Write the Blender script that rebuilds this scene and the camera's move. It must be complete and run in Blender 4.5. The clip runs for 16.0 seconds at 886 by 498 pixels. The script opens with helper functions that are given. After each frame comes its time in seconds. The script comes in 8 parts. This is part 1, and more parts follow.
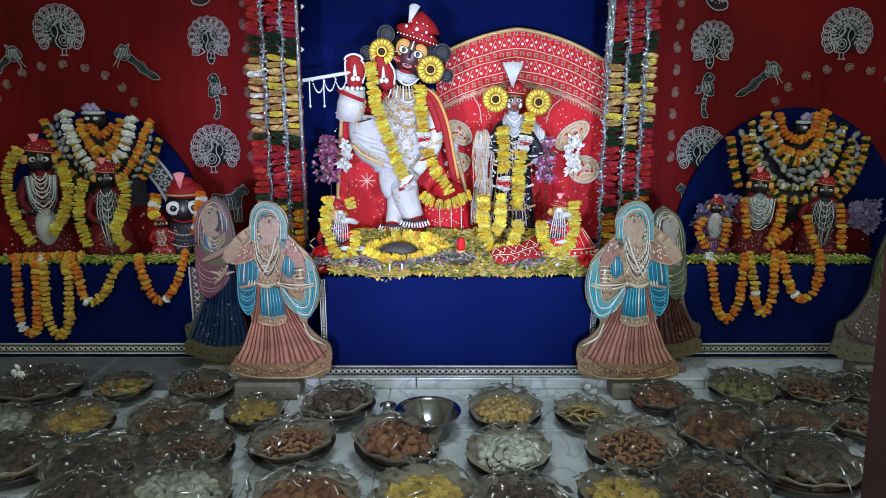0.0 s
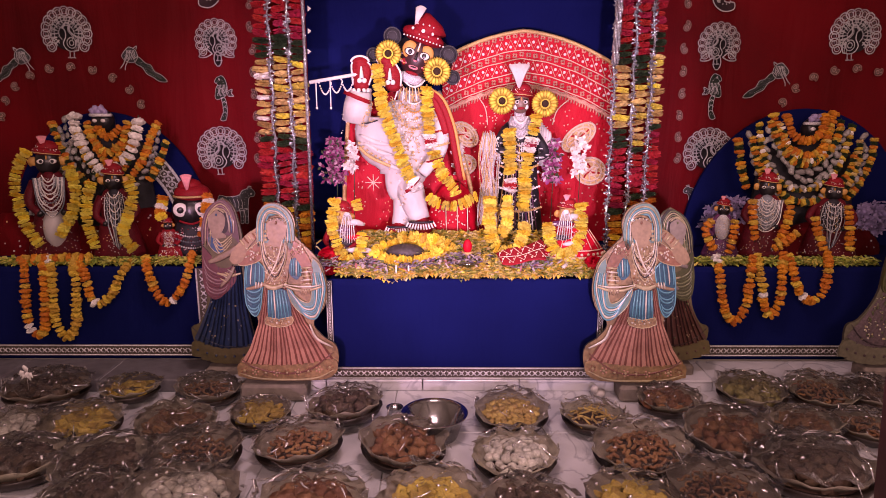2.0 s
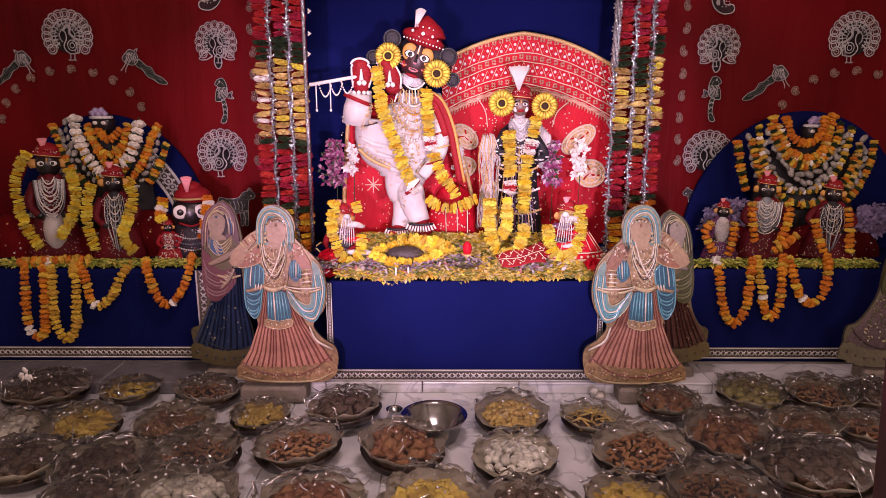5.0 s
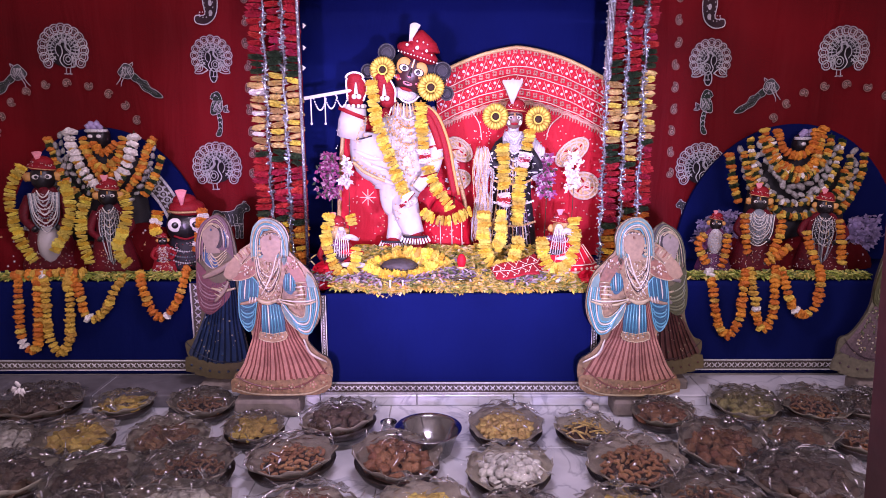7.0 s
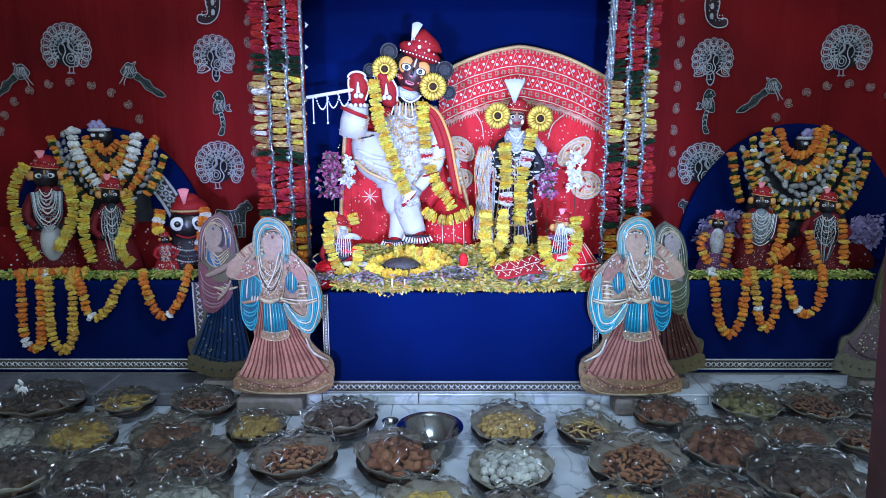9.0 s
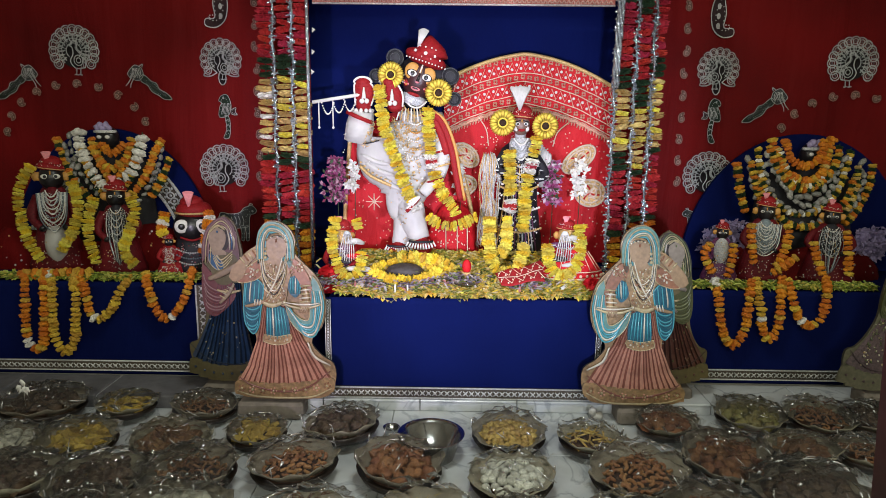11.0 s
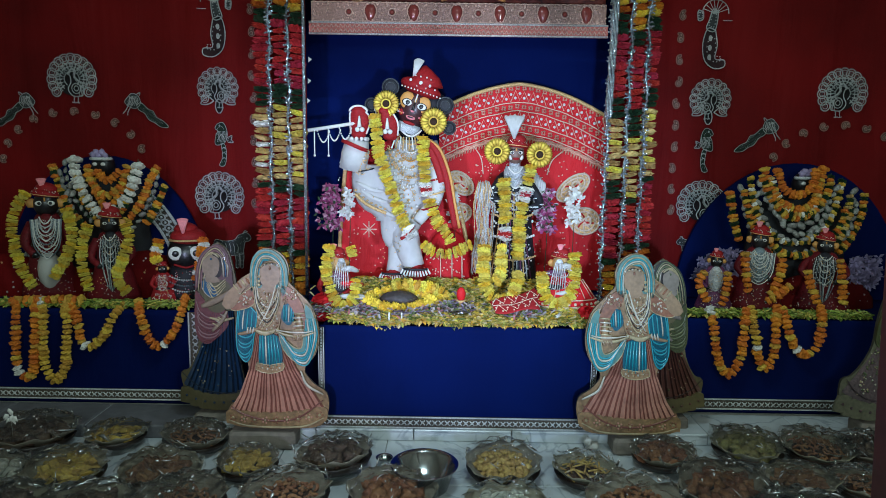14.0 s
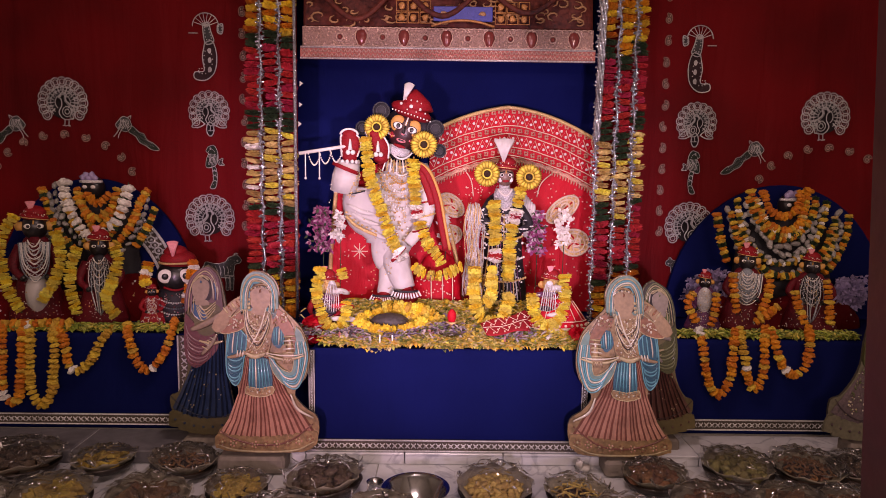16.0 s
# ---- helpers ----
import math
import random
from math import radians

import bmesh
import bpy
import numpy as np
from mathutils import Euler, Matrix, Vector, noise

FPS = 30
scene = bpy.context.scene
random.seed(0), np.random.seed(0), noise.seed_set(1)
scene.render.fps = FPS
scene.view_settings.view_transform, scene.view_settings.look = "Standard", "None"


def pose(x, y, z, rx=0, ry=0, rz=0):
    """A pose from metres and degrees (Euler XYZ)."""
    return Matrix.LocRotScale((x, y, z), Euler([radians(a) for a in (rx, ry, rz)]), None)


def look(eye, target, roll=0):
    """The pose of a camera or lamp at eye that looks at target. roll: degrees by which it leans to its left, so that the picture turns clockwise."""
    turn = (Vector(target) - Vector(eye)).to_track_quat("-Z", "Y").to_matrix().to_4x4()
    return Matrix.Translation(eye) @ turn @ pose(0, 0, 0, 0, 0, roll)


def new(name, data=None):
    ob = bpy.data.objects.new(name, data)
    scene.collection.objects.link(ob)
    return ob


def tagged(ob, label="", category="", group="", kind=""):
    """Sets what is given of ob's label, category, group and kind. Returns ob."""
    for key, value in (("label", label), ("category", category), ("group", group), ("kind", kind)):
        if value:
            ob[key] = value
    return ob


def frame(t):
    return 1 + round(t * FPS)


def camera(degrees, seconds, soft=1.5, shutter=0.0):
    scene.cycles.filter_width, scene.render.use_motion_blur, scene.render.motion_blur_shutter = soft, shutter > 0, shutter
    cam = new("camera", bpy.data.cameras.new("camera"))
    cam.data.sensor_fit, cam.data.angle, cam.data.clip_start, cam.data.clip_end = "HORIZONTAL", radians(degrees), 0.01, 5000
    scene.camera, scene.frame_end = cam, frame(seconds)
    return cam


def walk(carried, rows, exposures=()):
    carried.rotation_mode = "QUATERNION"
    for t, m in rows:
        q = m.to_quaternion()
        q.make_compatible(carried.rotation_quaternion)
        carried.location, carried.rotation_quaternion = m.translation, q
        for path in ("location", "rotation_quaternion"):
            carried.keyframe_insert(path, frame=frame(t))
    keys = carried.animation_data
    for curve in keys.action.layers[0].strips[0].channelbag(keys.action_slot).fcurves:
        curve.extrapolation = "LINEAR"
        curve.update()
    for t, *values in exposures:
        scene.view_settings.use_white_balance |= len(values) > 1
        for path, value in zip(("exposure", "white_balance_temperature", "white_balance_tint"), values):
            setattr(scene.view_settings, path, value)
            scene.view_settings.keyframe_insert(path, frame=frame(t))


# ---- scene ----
# seconds, stops, kelvin, tint
EXPOSURES = [
    (0, -0.57, 5400, -5),
    (0.5, -0.46, 5100, -15),
    (1, -0.27, 5100, 35),
    (1.5, 0.04, 6900, 85),
    (2, -0.47, 8100, 75),
    (2.5, -0.47, 6900, 15),
    (3, -0.38, 4500, -5),
    (3.5, -0.28, 4800, 5),
    (4, -0.01, 6000, 65),
    (4.5, -0.20, 7200, 75),
    (5, -0.47, 7740, 57),
    (5.5, -0.44, 6180, 9),
    (6, -0.34, 4620, 0),
    (6.5, -0.15, 5400, 35),
    (7, -0.07, 6000, 65),
    (7.5, -0.45, 7800, 75),
    (8, -0.51, 8100, 15),
    (8.5, -0.58, 4800, -15),
    (9, -0.27, 4500, 5),
    (9.5, -0.06, 5760, 52),
    (10, -0.22, 6720, 69),
    (10.5, -0.47, 7920, 50),
    (11, -0.54, 6450, 0),
    (11.5, -0.45, 4800, -15),
    (12, -0.29, 4800, 25),
    (12.5, -0.21, 6000, 65),
    (13, -0.58, 7500, 85),
    (13.5, -0.70, 8100, 35),
    (14, -0.89, 5100, -15),
    (14.5, -0.44, 4200, 5),
    (15, -0.31, 5100, 45),
    (15.5, -0.46, 6900, 95),
    (16, -0.81, 8100, 55),
]
cam = camera(68.5, 16.0, soft=0.4)
walk(cam, [
    (0, pose(0.0000, 0.0000, 1.3000, 77.500, 0.000, 0.000)),
    (0.5, pose(-0.0034, 0.0006, 1.2923, 77.775, -0.063, 0.171)),
    (1, pose(-0.0115, 0.0041, 1.2968, 77.773, 0.084, 0.369)),
    (1.5, pose(-0.0093, 0.0012, 1.2949, 77.685, 0.234, 0.351)),
    (2, pose(-0.0093, 0.0026, 1.2972, 77.692, 0.071, 0.388)),
    (2.5, pose(-0.0086, 0.0047, 1.2942, 77.424, 0.032, 0.334)),
    (3, pose(-0.0097, 0.0078, 1.2934, 77.415, -0.047, 0.342)),
    (3.5, pose(-0.0068, 0.0044, 1.2916, 77.736, 0.090, 0.442)),
    (4, pose(-0.0086, 0.0021, 1.2956, 77.581, 0.115, 0.293)),
    (4.5, pose(-0.0074, 0.0019, 1.2963, 77.674, 0.062, 0.485)),
    (7, pose(0.0032, -0.0064, 1.3036, 78.895, 0.111, 0.085)),
    (7.5, pose(0.0036, -0.0074, 1.3001, 78.966, 0.219, 0.258)),
    (8, pose(0.0012, -0.0101, 1.2996, 78.896, 0.071, 0.298)),
    (8.5, pose(0.0005, -0.0094, 1.3075, 78.832, 0.172, 0.289)),
    (9, pose(0.0034, -0.0094, 1.3011, 78.877, 0.075, 0.266)),
    (11.5, pose(0.0005, -0.0063, 1.3047, 79.773, -0.732, 0.702)),
    (12, pose(0.0014, -0.0101, 1.3046, 80.487, -0.772, 0.674)),
    (12.5, pose(0.0028, -0.0094, 1.3054, 80.685, -0.880, 0.726)),
    (13, pose(0.0035, -0.0079, 1.3027, 81.037, -0.728, 0.875)),
    (13.5, pose(0.0037, -0.0038, 1.3069, 81.374, -0.734, 0.736)),
    (14, pose(0.0097, -0.0031, 1.3069, 81.734, -0.828, 0.370)),
    (14.5, pose(0.0131, -0.0051, 1.3098, 82.246, -0.695, -0.209)),
    (15, pose(0.0133, -0.0104, 1.3133, 82.719, -0.750, -0.690)),
    (15.5, pose(0.0159, -0.0131, 1.3112, 83.346, -0.861, -0.686)),
    (16, pose(0.0097, -0.0129, 1.3169, 83.526, -0.768, -0.474)),
], EXPOSURES)

# ---- light ----
world = bpy.data.worlds.new("world")
world.use_nodes = True
scene.world = world
world.node_tree.nodes["Background"].inputs[0].default_value = (0.5, 0.6, 0.8, 1)
world.node_tree.nodes["Background"].inputs[1].default_value = 0.02


def spot(name, eye, target, watts, colour, size, blend, radius):
    data = bpy.data.lights.new(name, "SPOT")
    data.energy, data.color, data.spot_size, data.spot_blend, data.shadow_soft_size = watts, colour, radians(size), blend, radius
    new(name, data).matrix_world = look(eye, target)


def fill_lamp(name, x, y, z, length, watts, colour, tip):
    data = bpy.data.lights.new(name, "AREA")
    data.shape, data.size, data.size_y, data.energy, data.color = "RECTANGLE", length, 0.06, watts, colour
    new(name, data).matrix_world = pose(x, y, z, tip)


# two stage lamps on low stands, then three fill lamps
spot("stage_lamp_west", (-0.85, -0.3, 0.85), (-0.34, 3.4, 1.02), 490, (0.84, 0.7, 1.0), 42, 0.8, 0.1)
spot("stage_lamp_east", (0.45, -0.3, 0.85), (0.3, 3.4, 1.04), 610, (0.7, 0.72, 1.0), 42, 0.8, 0.08)
# unseen fills added for brightness: two low behind the viewer, one under the ceiling
fill_lamp("fill_lamp_west", -0.75, -0.6, 1.75, 1.2, 31, (1.0, 0.95, 0.82), 82)
fill_lamp("fill_lamp_east", 1.1, -0.6, 1.7, 1.2, 44, (1.0, 0.95, 0.82), 82)
fill_lamp("fill_lamp_middle", 0.05, 1.7, 2.75, 0.6, 33, (0.92, 0.93, 0.9), 5)


# ---- materials ----
rnd = random.Random(11)


def material(name, colour, rough=0.6, metal=0.0, vary=0.25, grain=60.0, bump=0.15, other=None, spread=0.0, hue=0.0, sheen=0.0, coat=0.0, stain=3.0, spec=0.5):
    """A procedural surface: colour broken up at two scales, fine relief, and a spread from object to object."""
    m = bpy.data.materials.new(name)
    m.use_nodes = True
    nt = m.node_tree
    b = nt.nodes["Principled BSDF"]
    b.inputs["Roughness"].default_value, b.inputs["Metallic"].default_value = rough, metal
    b.inputs["Sheen Weight"].default_value, b.inputs["Coat Weight"].default_value = sheen, coat
    b.inputs["Coat Roughness"].default_value, b.inputs["Specular IOR Level"].default_value = 0.15, spec
    tc = nt.nodes.new("ShaderNodeTexCoord")
    fine, wide = nt.nodes.new("ShaderNodeTexNoise"), nt.nodes.new("ShaderNodeTexNoise")
    fine.inputs["Scale"].default_value, wide.inputs["Scale"].default_value = grain, stain
    fine.inputs["Detail"].default_value = 5
    for n in (fine, wide):
        nt.links.new(tc.outputs["Object"], n.inputs["Vector"])
    add = nt.nodes.new("ShaderNodeMath")
    add.operation = "ADD"
    nt.links.new(fine.outputs[0], add.inputs[0])
    nt.links.new(wide.outputs[0], add.inputs[1])
    ramp = nt.nodes.new("ShaderNodeValToRGB")
    lo = [c * (1 - vary) for c in colour] if other is None else other
    hi = [min(1, c * (1 + vary)) for c in colour] if other is None else colour
    ramp.color_ramp.elements[0].position, ramp.color_ramp.elements[1].position = 0.36, 0.64
    ramp.color_ramp.elements[0].color, ramp.color_ramp.elements[1].color = (*lo, 1), (*hi, 1)
    half = nt.nodes.new("ShaderNodeMath")
    half.operation = "MULTIPLY"
    half.inputs[1].default_value = 0.5
    nt.links.new(add.outputs[0], half.inputs[0])
    nt.links.new(half.outputs[0], ramp.inputs[0])
    out = ramp.outputs[0]
    if spread or hue:
        info, hsv = nt.nodes.new("ShaderNodeObjectInfo"), nt.nodes.new("ShaderNodeHueSaturation")
        for key, amount, middle in (("Value", spread, 1.0), ("Hue", hue, 0.5)):
            mr = nt.nodes.new("ShaderNodeMapRange")
            mr.inputs["To Min"].default_value, mr.inputs["To Max"].default_value = middle - amount, middle + amount
            nt.links.new(info.outputs["Random"], mr.inputs["Value"])
            nt.links.new(mr.outputs[0], hsv.inputs[key])
        nt.links.new(out, hsv.inputs["Color"])
        out = hsv.outputs[0]
    nt.links.new(out, b.inputs["Base Color"])
    if bump:
        bp = nt.nodes.new("ShaderNodeBump")
        bp.inputs["Strength"].default_value, bp.inputs["Distance"].default_value = bump, 0.01
        nt.links.new(fine.outputs[0], bp.inputs["Height"])
        nt.links.new(bp.outputs[0], b.inputs["Normal"])
    return m


def islands(name, colours, rough=0.6, metal=0.0):
    """A surface whose colour jumps from one loose piece to the next."""
    m = bpy.data.materials.new(name)
    m.use_nodes = True
    nt = m.node_tree
    b = nt.nodes["Principled BSDF"]
    b.inputs["Roughness"].default_value, b.inputs["Metallic"].default_value = rough, metal
    geo, ramp = nt.nodes.new("ShaderNodeNewGeometry"), nt.nodes.new("ShaderNodeValToRGB")
    ramp.color_ramp.interpolation = "CONSTANT"
    els = ramp.color_ramp.elements
    while len(els) < len(colours):
        els.new(0.5)
    for i, c in enumerate(colours):
        els[i].position, els[i].color = i / len(colours), (*c, 1)
    nt.links.new(geo.outputs["Random Per Island"], ramp.inputs[0])
    nt.links.new(ramp.outputs[0], b.inputs["Base Color"])
    return m


def film_wrap(name, bend, milky, tint):
    """Thin clear cellophane: see-through, with a sharp gloss."""
    m = bpy.data.materials.new(name)
    m.use_nodes = True
    nt = m.node_tree
    nt.nodes.clear()
    out, mix = nt.nodes.new("ShaderNodeOutputMaterial"), nt.nodes.new("ShaderNodeMixShader")
    clear, gloss, fr = nt.nodes.new("ShaderNodeBsdfTransparent"), nt.nodes.new("ShaderNodeBsdfGlossy"), nt.nodes.new("ShaderNodeFresnel")
    clear.inputs[0].default_value = (*tint, 1)
    gloss.inputs["Roughness"].default_value = 0.05
    fr.inputs[0].default_value = bend
    tc, mp, no, bp = (nt.nodes.new(k) for k in ("ShaderNodeTexCoord", "ShaderNodeMapping", "ShaderNodeTexNoise", "ShaderNodeBump"))
    mp.inputs["Scale"].default_value = (7.0, 7.0, 3.0)
    no.inputs["Scale"].default_value, no.inputs["Detail"].default_value, no.inputs["Distortion"].default_value = 1.6, 3, 1.5
    bp.inputs["Strength"].default_value, bp.inputs["Distance"].default_value = 0.9, 0.2
    nt.links.new(tc.outputs["Object"], mp.inputs[0])
    nt.links.new(mp.outputs[0], no.inputs["Vector"])
    nt.links.new(no.outputs[0], bp.inputs["Height"])
    nt.links.new(bp.outputs[0], gloss.inputs["Normal"])
    nt.links.new(fr.outputs[0], mix.inputs[0])
    haze, milk = nt.nodes.new("ShaderNodeMixShader"), nt.nodes.new("ShaderNodeBsdfDiffuse")
    milk.inputs[0].default_value = (0.8, 0.82, 0.85, 1)
    haze.inputs[0].default_value = milky
    nt.links.new(clear.outputs[0], haze.inputs[1])
    nt.links.new(milk.outputs[0], haze.inputs[2])
    nt.links.new(haze.outputs[0], mix.inputs[1])
    nt.links.new(gloss.outputs[0], mix.inputs[2])
    nt.links.new(mix.outputs[0], out.inputs[0])
    return m


def marble(name):
    m = material(name, (0.6, 0.62, 0.64), 0.22, vary=0.12, grain=9, bump=0.02, stain=2.0, spread=0.08)
    nt = m.node_tree
    b = nt.nodes["Principled BSDF"]
    old = b.inputs["Base Color"].links[0].from_socket
    tc, info = nt.nodes.new("ShaderNodeTexCoord"), nt.nodes.new("ShaderNodeObjectInfo")
    shift, no = nt.nodes.new("ShaderNodeVectorMath"), nt.nodes.new("ShaderNodeTexNoise")
    nt.links.new(tc.outputs["Object"], shift.inputs[0])
    nt.links.new(info.outputs["Location"], shift.inputs[1])
    nt.links.new(shift.outputs[0], no.inputs["Vector"])
    no.inputs["Scale"].default_value, no.inputs["Detail"].default_value, no.inputs["Distortion"].default_value = 2.6, 6, 1.6
    ramp = nt.nodes.new("ShaderNodeValToRGB")
    e = ramp.color_ramp.elements
    e[0].position, e[0].color, e[1].position, e[1].color = 0.47, (1, 1, 1, 1), 0.53, (1, 1, 1, 1)
    e.new(0.5).color = (0.5, 0.52, 0.56, 1)
    nt.links.new(no.outputs[0], ramp.inputs[0])
    mul = nt.nodes.new("ShaderNodeMix")
    mul.data_type, mul.blend_type = "RGBA", "MULTIPLY"
    mul.inputs[0].default_value = 0.7
    nt.links.new(old, mul.inputs[6])
    nt.links.new(ramp.outputs[0], mul.inputs[7])
    nt.links.new(mul.outputs[2], b.inputs["Base Color"])
    return m


MARBLE = marble("white_marble")
PLASTER = material("wall_plaster", (0.55, 0.52, 0.46), 0.85, grain=90, bump=0.2)
STONE = material("worn_stone", (0.2, 0.17, 0.14), 0.8, grain=30, bump=0.5)
DOORWOOD = material("maroon_paint", (0.032, 0.005, 0.005), 0.45, grain=25, bump=0.15)
RED = material("red_satin", (0.135, 0.003, 0.004), 0.75, vary=0.38, grain=350, bump=0.12, stain=2, spec=0.15)
SCARLET = material("scarlet_cloth", (0.55, 0.012, 0.02), 0.6, vary=0.2, grain=300, bump=0.15, spec=0.2)
BLUE = material("royal_blue_satin", (0.003, 0.007, 0.065), 0.85, vary=0.25, grain=400, bump=0.12, stain=2, spec=0.06)


def creased(m, across, along, amount):
    """Adds soft upright creases to a cloth."""
    nt = m.node_tree
    fine = next(n for n in nt.nodes if n.type == "BUMP")
    tc, mp, no, bp = (nt.nodes.new(k) for k in ("ShaderNodeTexCoord", "ShaderNodeMapping", "ShaderNodeTexNoise", "ShaderNodeBump"))
    mp.inputs["Scale"].default_value = (across, 1.0, along)
    no.inputs["Scale"].default_value, no.inputs["Detail"].default_value, no.inputs["Distortion"].default_value = 1.0, 4, 0.6
    bp.inputs["Strength"].default_value, bp.inputs["Distance"].default_value = amount, 0.05
    nt.links.new(tc.outputs["Object"], mp.inputs[0])
    nt.links.new(mp.outputs[0], no.inputs["Vector"])
    nt.links.new(no.outputs[0], bp.inputs["Height"])
    nt.links.new(bp.outputs[0], fine.inputs["Normal"])


creased(RED, 5.0, 0.8, 0.55)
creased(BLUE, 4.0, 1.2, 0.35)
creased(SCARLET, 14.0, 5.0, 0.3)
SILVER = material("silver_sequin", (0.78, 0.8, 0.82), 0.3, 0.1, vary=0.5, grain=180, bump=0.8)
THREAD = material("silver_thread", (0.74, 0.72, 0.68), 0.4, 0.2, vary=0.5, grain=220, bump=0.6)
TINSEL = material("silver_tinsel", (0.5, 0.53, 0.58), 0.16, 0.8, vary=0.5, grain=120, bump=1.0)
DARKFILL = material("dark_sequin_fill", (0.05, 0.025, 0.03), 0.4, 0.2, vary=0.6, grain=260, bump=0.8)
GREENFILL = material("green_sequin_fill", (0.02, 0.04, 0.025), 0.5, 0.1, vary=0.6, grain=260, bump=0.8)
COPPER = material("dull_copper_sequin", (0.5, 0.26, 0.22), 0.4, 0.3, vary=0.5, grain=220, bump=0.6)
GOLD = material("gold_braid", (0.7, 0.47, 0.2), 0.42, 0.25, vary=0.35, grain=160, bump=0.6)
LACE = material("silver_lace", (0.58, 0.54, 0.52), 0.35, 0.3, vary=0.6, grain=160, bump=0.8)
COPPER_DULL = material("copper_lace", (0.22, 0.13, 0.1), 0.4, 0.3, vary=0.5, grain=160, bump=0.8)
GOLD_DULL = material("dull_gold_thread", (0.36, 0.19, 0.09), 0.5, 0.3, vary=0.5, grain=150, bump=0.5)
CREAM = material("cream_braid", (0.75, 0.6, 0.45), 0.6, vary=0.2, grain=140, bump=0.4)
WHITE = material("white_satin", (0.58, 0.56, 0.53), 0.55, vary=0.08, grain=30, bump=0.3)
PEARL = material("pearl", (0.8, 0.78, 0.74), 0.25, vary=0.1, grain=60, bump=0.05)
BLACK = material("black_stone", (0.012, 0.01, 0.012), 0.3, vary=0.4, grain=60, bump=0.1)
DARKCLOTH = material("black_cloth", (0.015, 0.014, 0.02), 0.6, vary=0.4, grain=200, bump=0.3)
OCHRE = material("ochre_paint", (0.6, 0.3, 0.07), 0.5, vary=0.15, grain=70)
PINK = material("pink_feather", (0.75, 0.25, 0.28), 0.6, vary=0.2, grain=120)
PURPLE = material("purple_brocade", (0.16, 0.04, 0.12), 0.5, 0.1, vary=0.5, grain=150, bump=0.5)
BROCADE = material("dark_brocade", (0.14, 0.03, 0.02), 0.6, 0.1, vary=0.6, grain=45, bump=0.5, other=(0.02, 0.005, 0.006), spec=0.2)
STEEL = material("polished_steel", (0.38, 0.39, 0.4), 0.16, 1.0, vary=0.06, grain=30, bump=0.02)
LEAFPLATE = material("pressed_leaf", (0.23, 0.205, 0.155), 0.45, vary=0.25, grain=35, bump=0.35, spread=0.2, hue=0.015)
# Dark dish colour that also carries the shade between plate and floor.
FOIL = material("dark_base_and_shade", (0.025, 0.018, 0.015), 0.35, 0.2, vary=0.4, grain=40)
# Side film is tinted darker: the dimmer light there goes into its colour.
WRAP = film_wrap("cellophane", 1.42, 0.022, (0.9, 0.89, 0.86))
WRAP_CENTRAL = film_wrap("central_cellophane", 1.22, 0.012, (0.99, 0.99, 0.985))
# Bright metallic finish for the strips that stand in for glints on the film.
GLINT = bpy.data.materials.new("cellophane_glint")
GLINT.use_nodes = True
glint_bsdf = GLINT.node_tree.nodes["Principled BSDF"]
glint_bsdf.inputs["Base Color"].default_value, glint_bsdf.inputs["Roughness"].default_value = (0.95, 0.96, 0.98, 1), 0.22
glint_bsdf.inputs["Metallic"].default_value = 0.75


def petal(name, colour, hue=0.012):
    return material(name, colour, 0.65, vary=0.2, grain=180, bump=0.3, spread=0.15, hue=hue)


ORANGE_P = petal("orange_petals", (0.62, 0.2, 0.01))
YELLOW_P = petal("yellow_petals", (0.83, 0.6, 0.05))
OCHRE_P = petal("ochre_petals", (0.6, 0.37, 0.04))
LEMON_P = petal("lemon_petals", (0.82, 0.71, 0.12))
CREAM_P = petal("cream_petals", (0.6, 0.42, 0.15))
WHITE_P = petal("white_petals", (0.8, 0.78, 0.72))
RED_P = petal("red_petals", (0.5, 0.028, 0.042))
GREEN_P = petal("green_leaves", (0.02, 0.05, 0.018))
GREY_P = material("grey_shells", (0.3, 0.29, 0.27), 0.35, vary=0.4, grain=60, bump=0.3, spread=0.3, hue=0.01)
LILAC_P = petal("lilac_petals", (0.36, 0.3, 0.5))

# ---- shape helpers ----


